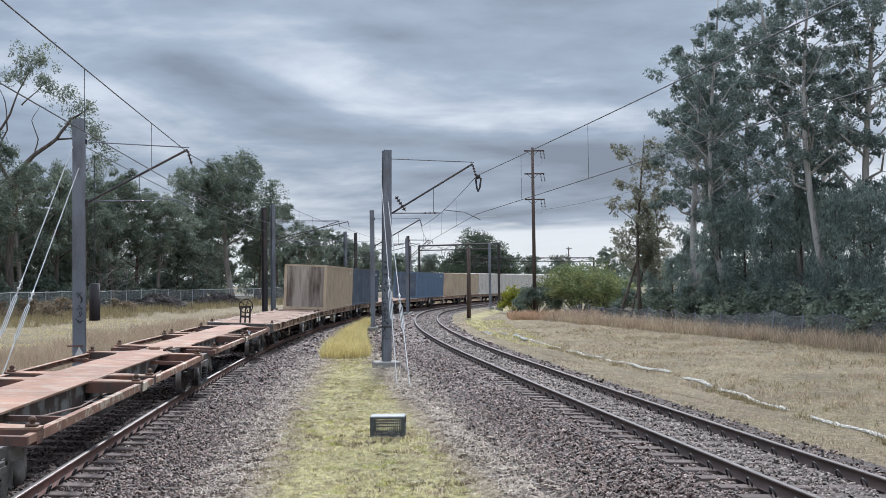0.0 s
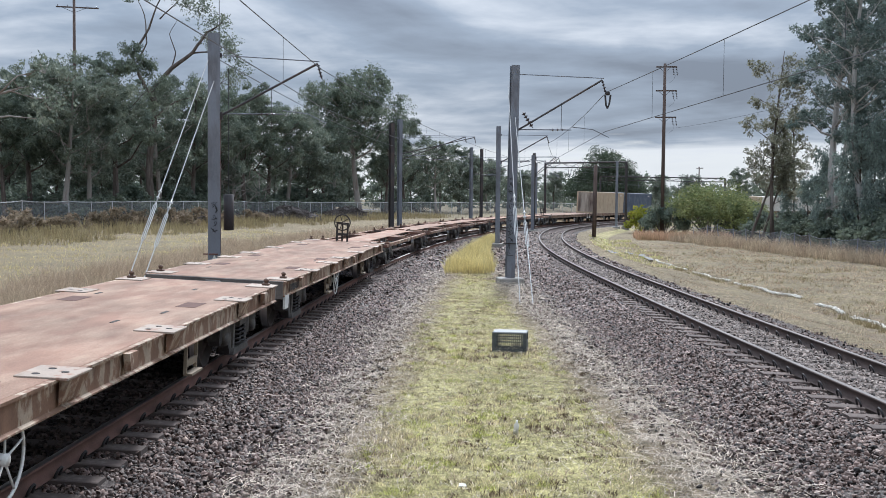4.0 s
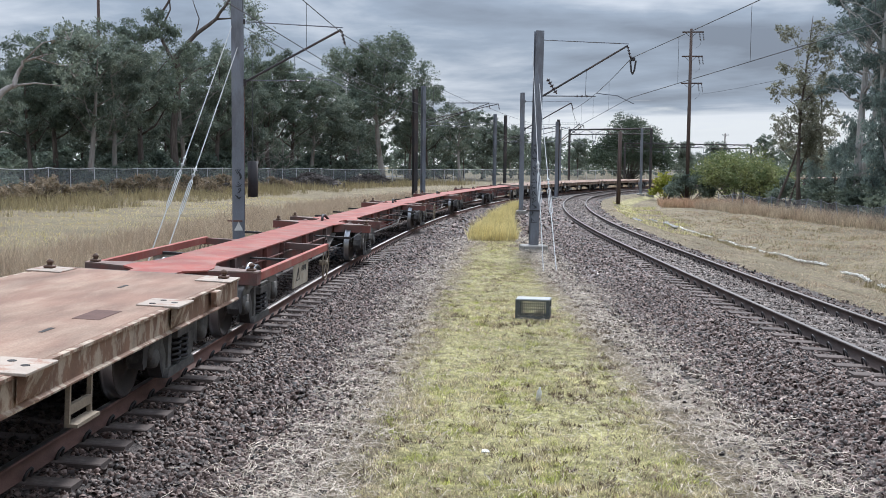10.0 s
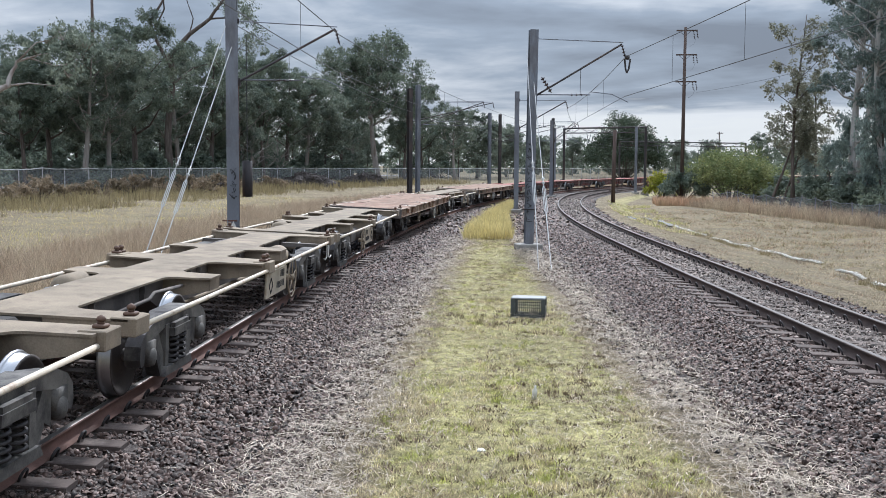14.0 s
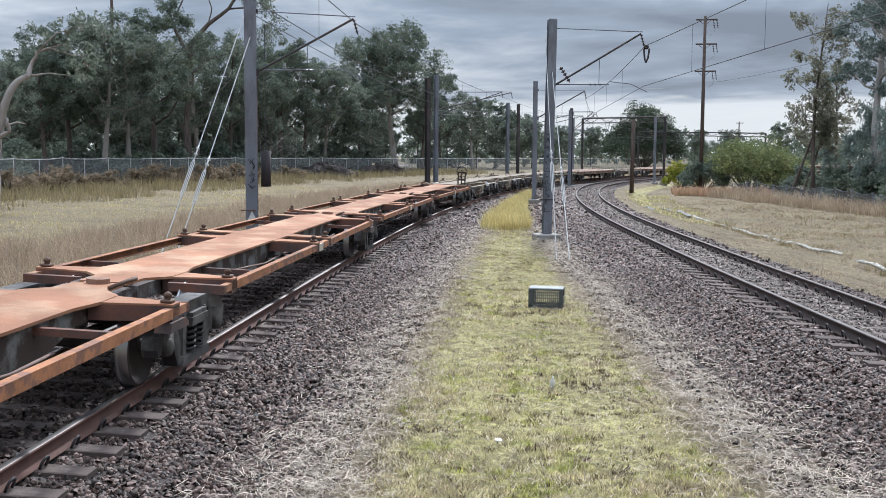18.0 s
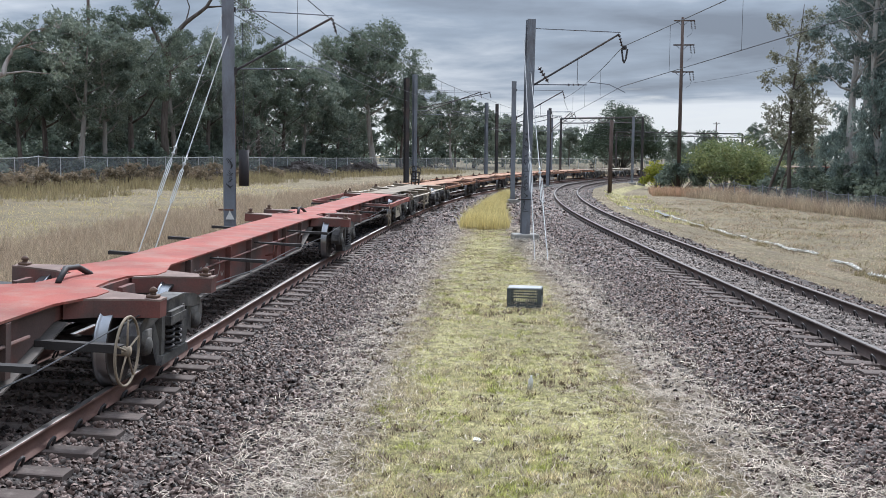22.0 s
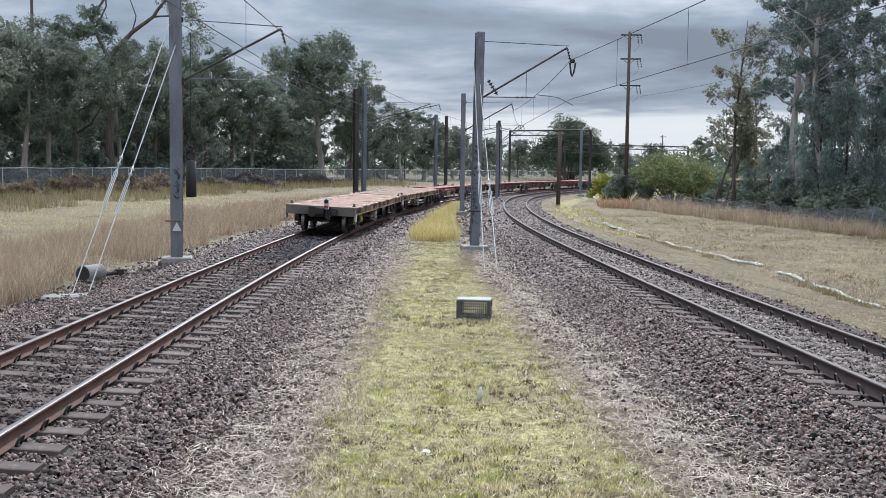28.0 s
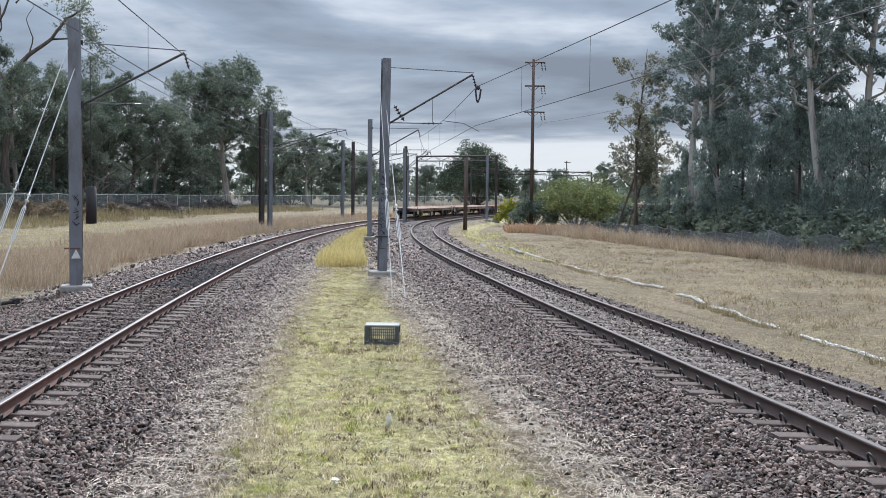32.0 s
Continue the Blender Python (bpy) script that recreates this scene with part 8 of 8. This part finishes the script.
def stones(name, of, n, s0, s1, crowd, seed, size, label, band=None, material=None):
    """Angular ballast stones: squashed, jittered octahedra resting on the bed."""
    rs = np.random.RandomState(seed)
    s = s0 + (s1 - s0) * rs.rand(n) ** crowd
    lo = -1.5 if of is RIGHT else -3.0
    q = np.where(rs.rand(n) < 0.86, rs.uniform(lo, 3.0, n), rs.uniform(lo - 0.3, 3.7, n))
    if band:
        q = rs.uniform(band[0], band[1], n)
    aq = np.abs(q)
    clear = (np.abs(aq - 0.752) > 0.085)
    on = np.abs((s + 12 + 0.305) % 0.61 - 0.305) < 0.14
    chance = rs.rand(n)
    near = q if of is RIGHT else -q
    clear &= ~(on & (aq < 1.36) & (chance < np.where(near > 0.8, 0.25 if of is RIGHT else 0.8, 0.42)))
    clear &= band is not None or (aq > 0.66)
    s, q = s[clear], q[clear]
    n = len(s)
    z = np.interp(q, BED_X, BED_Z) + q * TILT * 0.6
    side = of(s) + q
    if of is RIGHT:
        z = z + 0.040 * smooth(q, 0.8, 1.0) * (1 - smooth(q, 1.7, 2.2))          # ballast heaped over the sleeper ends
    z = np.maximum(z, terrain(s, side) + 0.01)
    th = np.interp(s, TAB_S, TAB_TH)
    c = np.stack([np.interp(s, TAB_S, TAB_X) - np.sin(th) * side, np.interp(s, TAB_S, TAB_Y) + np.cos(th) * side, z + rs.uniform(-0.016, 0.03, n)], 1)
    ax = rs.normal(size=(n, 3, 3))
    ax[:, 2] = ax[:, 2] * 0.62 + np.array([0, 0, 1.0])          # shards lie mostly flat
    ax[:, 2] /= np.linalg.norm(ax[:, 2], axis=1)[:, None]
    ax[:, 0] -= (ax[:, 0] * ax[:, 2]).sum(1)[:, None] * ax[:, 2]
    ax[:, 0] /= np.linalg.norm(ax[:, 0], axis=1)[:, None]
    ax[:, 1] = np.cross(ax[:, 2], ax[:, 0])
    r = size * rs.uniform(0.5, 1.45, (n, 1, 1)) * np.array([1.25, 0.85, 0.55])[None, :, None]
    ax = ax * r
    e0, e1, e2 = ax[:, 0], ax[:, 1], ax[:, 2]
    top = rs.uniform(0.35, 0.8, (n, 1))
    v = np.stack([-e0 - e1 * 0.6 - e2, e0 * 0.7 - e1 - e2, e0 + e1 * 0.7 - e2, -e0 * 0.6 + e1 - e2,
                  (-e0 - e1 * 0.6) * top + e2, (e0 * 0.7 - e1) * top + e2 * 0.8, (e0 + e1 * 0.7) * top + e2, (-e0 * 0.6 + e1) * top + e2 * 0.7], 1)
    v = v + rs.normal(0, 0.16, (n, 8, 3)) * size
    v = (c[:, None, :] + v).reshape(-1, 3)
    i = np.arange(n)[:, None, None] * 8
    f = (i + np.array([[4, 5, 6, 7], [0, 1, 5, 4], [1, 2, 6, 5], [2, 3, 7, 6], [3, 0, 4, 7]])[None]).reshape(-1, 4)
    tagged(new(name, bulk_mesh(name, v, f, material or STONE_A)), label, "ballast", kind="stuff")


LB = "loose angular dark brown ballast stones on the shoulders"
LD = "ballast stones between the rails, dusty right, shade-darkened left"
for of, e, k in ((ZERO, 34, 0), (RIGHT, 36, 10)):
    # Left stones carry the train's shade in their colour; right ones are dusty.
    inner = STONE_C if of is ZERO else STONE_B
    stones("ballast_stones", of, 86000, -3.5, 15, 1.15, 50 + k, 0.0225, LB)
    stones("dusty_ballast", of, 15000, -4, 15, 1.15, 51 + k, 0.0245, LD, (-0.66, 0.66), inner)
    stones("ballast_stones", of, 30000, 14, e, 1.1, 54 + k, 0.036, LB)
    stones("dusty_ballast", of, 6500, 14, e, 1.1, 55 + k, 0.036, LD, (-0.66, 0.66), inner)
    stones("ballast_stones", of, 13000, e - 2, 75, 1.2, 52 + k, 0.064, LB)
    stones("dusty_ballast", of, 3000, e - 2, 75, 1.2, 53 + k, 0.057, LD, (-0.66, 0.66), inner)
stones("greasy_stones", ZERO, 2600, 17.5, 27.0, 1.0, 73, 0.046, "grease-blackened stones between the rails", (-0.62, 0.62), STONE_OIL)


def single_stones(owner, of, n, s0, s1, q0, q1, seed):
    """The nearest stones, each one by itself on a few shared shapes."""
    r, rs = random.Random(seed), np.random.RandomState(seed)
    shapes = []
    for k in range(6):
        v = np.array([[1.25, 0, 0], [0, 0.95, 0], [-1.25, 0, 0], [0, -0.95, 0], [0, 0, 0.7], [0, 0, -0.7]]) * rs.uniform(0.75, 1.2, (6, 1)) + rs.normal(0, 0.13, (6, 3))
        f = np.array([[0, 1, 4], [1, 2, 4], [2, 3, 4], [3, 0, 4], [1, 0, 5], [2, 1, 5], [3, 2, 5], [0, 3, 5]])
        shapes.append(bulk_mesh("ballast_stone", v, f, STONE_SINGLE))
    bed = bpy.data.objects[owner]
    for k in range(n):
        s, q = r.uniform(s0, s1), r.uniform(q0, q1)
        p = spot(s, float(of(np.array([s]))[0]) + q, float(np.interp(q, BED_X, BED_Z)) + q * TILT * 0.6 + 0.02)
        sz = r.uniform(0.026, 0.05)
        part("ballast_stone", shapes[k % 6], None, bed, at=Matrix.Translation(p) @ pose(0, 0, 0, r.uniform(-40, 40), r.uniform(-40, 40), r.uniform(0, 360)) @ Matrix.Diagonal((sz, sz, sz, 1)))


def rubble_line():
    """A broken line of rubble along the drain; sky reflection is in its white."""
    rs = np.random.RandomState(77)
    n = 9500
    s = rs.uniform(-10, 47, n)
    keep = np.array([noise.noise((a * 0.55, 3.3, 0)) + 0.6 * noise.noise((a * 2.1, 9.0, 0)) for a in s]) > -0.28
    keep &= ~((s > 12.6) & (s < 14.2)) & ~((s > 22.5) & (s < 24.5))
    s = s[keep]
    n = len(s)
    side = -gap(s) - np.interp(s, (-10, 8, 11, 16, 21, 25, 34, 41, 47), (4.6, 5.0, 5.15, 5.5, 5.85, 6.0, 5.65, 5.45, 5.2)) + 0.08 * np.sin(s * 1.7) + rs.normal(0, 0.03, n)
    th = np.interp(s, TAB_S, TAB_TH)
    c = np.stack([np.interp(s, TAB_S, TAB_X) - np.sin(th) * side, np.interp(s, TAB_S, TAB_Y) + np.cos(th) * side, terrain(s, side) + 0.05 + rs.uniform(-0.02, 0.03, n)], 1)
    d = np.array([[1, 0, 0], [0, 1, 0], [-1, 0, 0], [0, -1, 0], [0, 0, 0.6], [0, 0, -0.6]])
    v = (c[:, None, :] + d[None] * rs.uniform(0.011, 0.027, (n, 1, 1)) + rs.normal(0, 0.009, (n, 6, 3))).reshape(-1, 3)
    f = (np.arange(n)[:, None, None] * 6 + np.array([[0, 1, 4], [1, 2, 4], [2, 3, 4], [3, 0, 4], [1, 0, 5], [2, 1, 5], [3, 2, 5], [0, 3, 5]])[None]).reshape(-1, 3)
    tagged(new("white_rubble", bulk_mesh("white_rubble", v, f, STONE_W)), "broken line of rubble in a shallow drain, whitened as sky glint", "rubble", kind="stuff")


rubble_line()

# ---- sleepers and rail clips ----
def sleeper_mesh():
    g = Geo()
    prof = [(-0.13, -0.32), (0.13, -0.32), (0.115, -0.165), (0.10, -0.158), (-0.10, -0.158), (-0.115, -0.165)]
    return g.prism(prof, -1.27, 1.27, "y").mesh("sleeper", SLEEPER)


def clip_mesh():
    g = Geo()
    pts = [(-0.055, 0.03, -0.155), (-0.062, 0.045, -0.115), (-0.045, 0.06, -0.078), (0.0, 0.068, -0.062), (0.045, 0.06, -0.078), (0.062, 0.045, -0.115), (0.055, 0.03, -0.155)]
    g.tube(pts, 0.014, 5)
    return g.mesh("rail_clip", STEEL_DARK, True)


SLEEPER_ME, CLIP_ME = sleeper_mesh(), clip_mesh()
for right, owner in ((False, "ballast_left_track"), (True, "ballast_right_track")):
    bed = bpy.data.objects[owner]
    k = 0
    for s in np.arange(-12, 88, 0.61):
        m = track_pose(float(s), right) @ pose(0, 0, 0, 0, 0, 0.6 * math.sin(s * 37.0))
        part("sleeper", SLEEPER_ME, None, bed, at=m)
        if -3 < s < 40:
            for y in (0.752, -0.752):
                for sg in (1, -1):
                    part("rail_clip", CLIP_ME, None, bed, at=m @ pose(0, y + sg * 0.062, 0, 0, 0, 0 if sg > 0 else 180))
    g = Geo()
    for s in np.arange(88, 200, 0.61):
        g.box(-0.12, 0.12, -1.26, 1.26, -0.26, -0.158, track_pose(float(s), right))
    tagged(part("far_sleepers", g, SLEEPER, bpy.data.objects[owner + "_far"]), kind="stuff")

STONE_SINGLE = mat("single_ballast_stone", (0.140, 0.100, 0.078), 0.7, spread=0.3, scale=2, fine=9, bump=0.3, per_object=0.8)
single_stones("ballast_left_track", ZERO, 300, 0.5, 9, -2.9, -1.4, 5)
single_stones("ballast_right_track", RIGHT, 300, 0.5, 9, 1.4, 2.9, 6)


def motions():
    for ob, f, r, shift in CARS:
        walk(ob, car_rows(f, r, shift, 1.005 if ob.name.startswith("shipping") else 0.0))


motions()
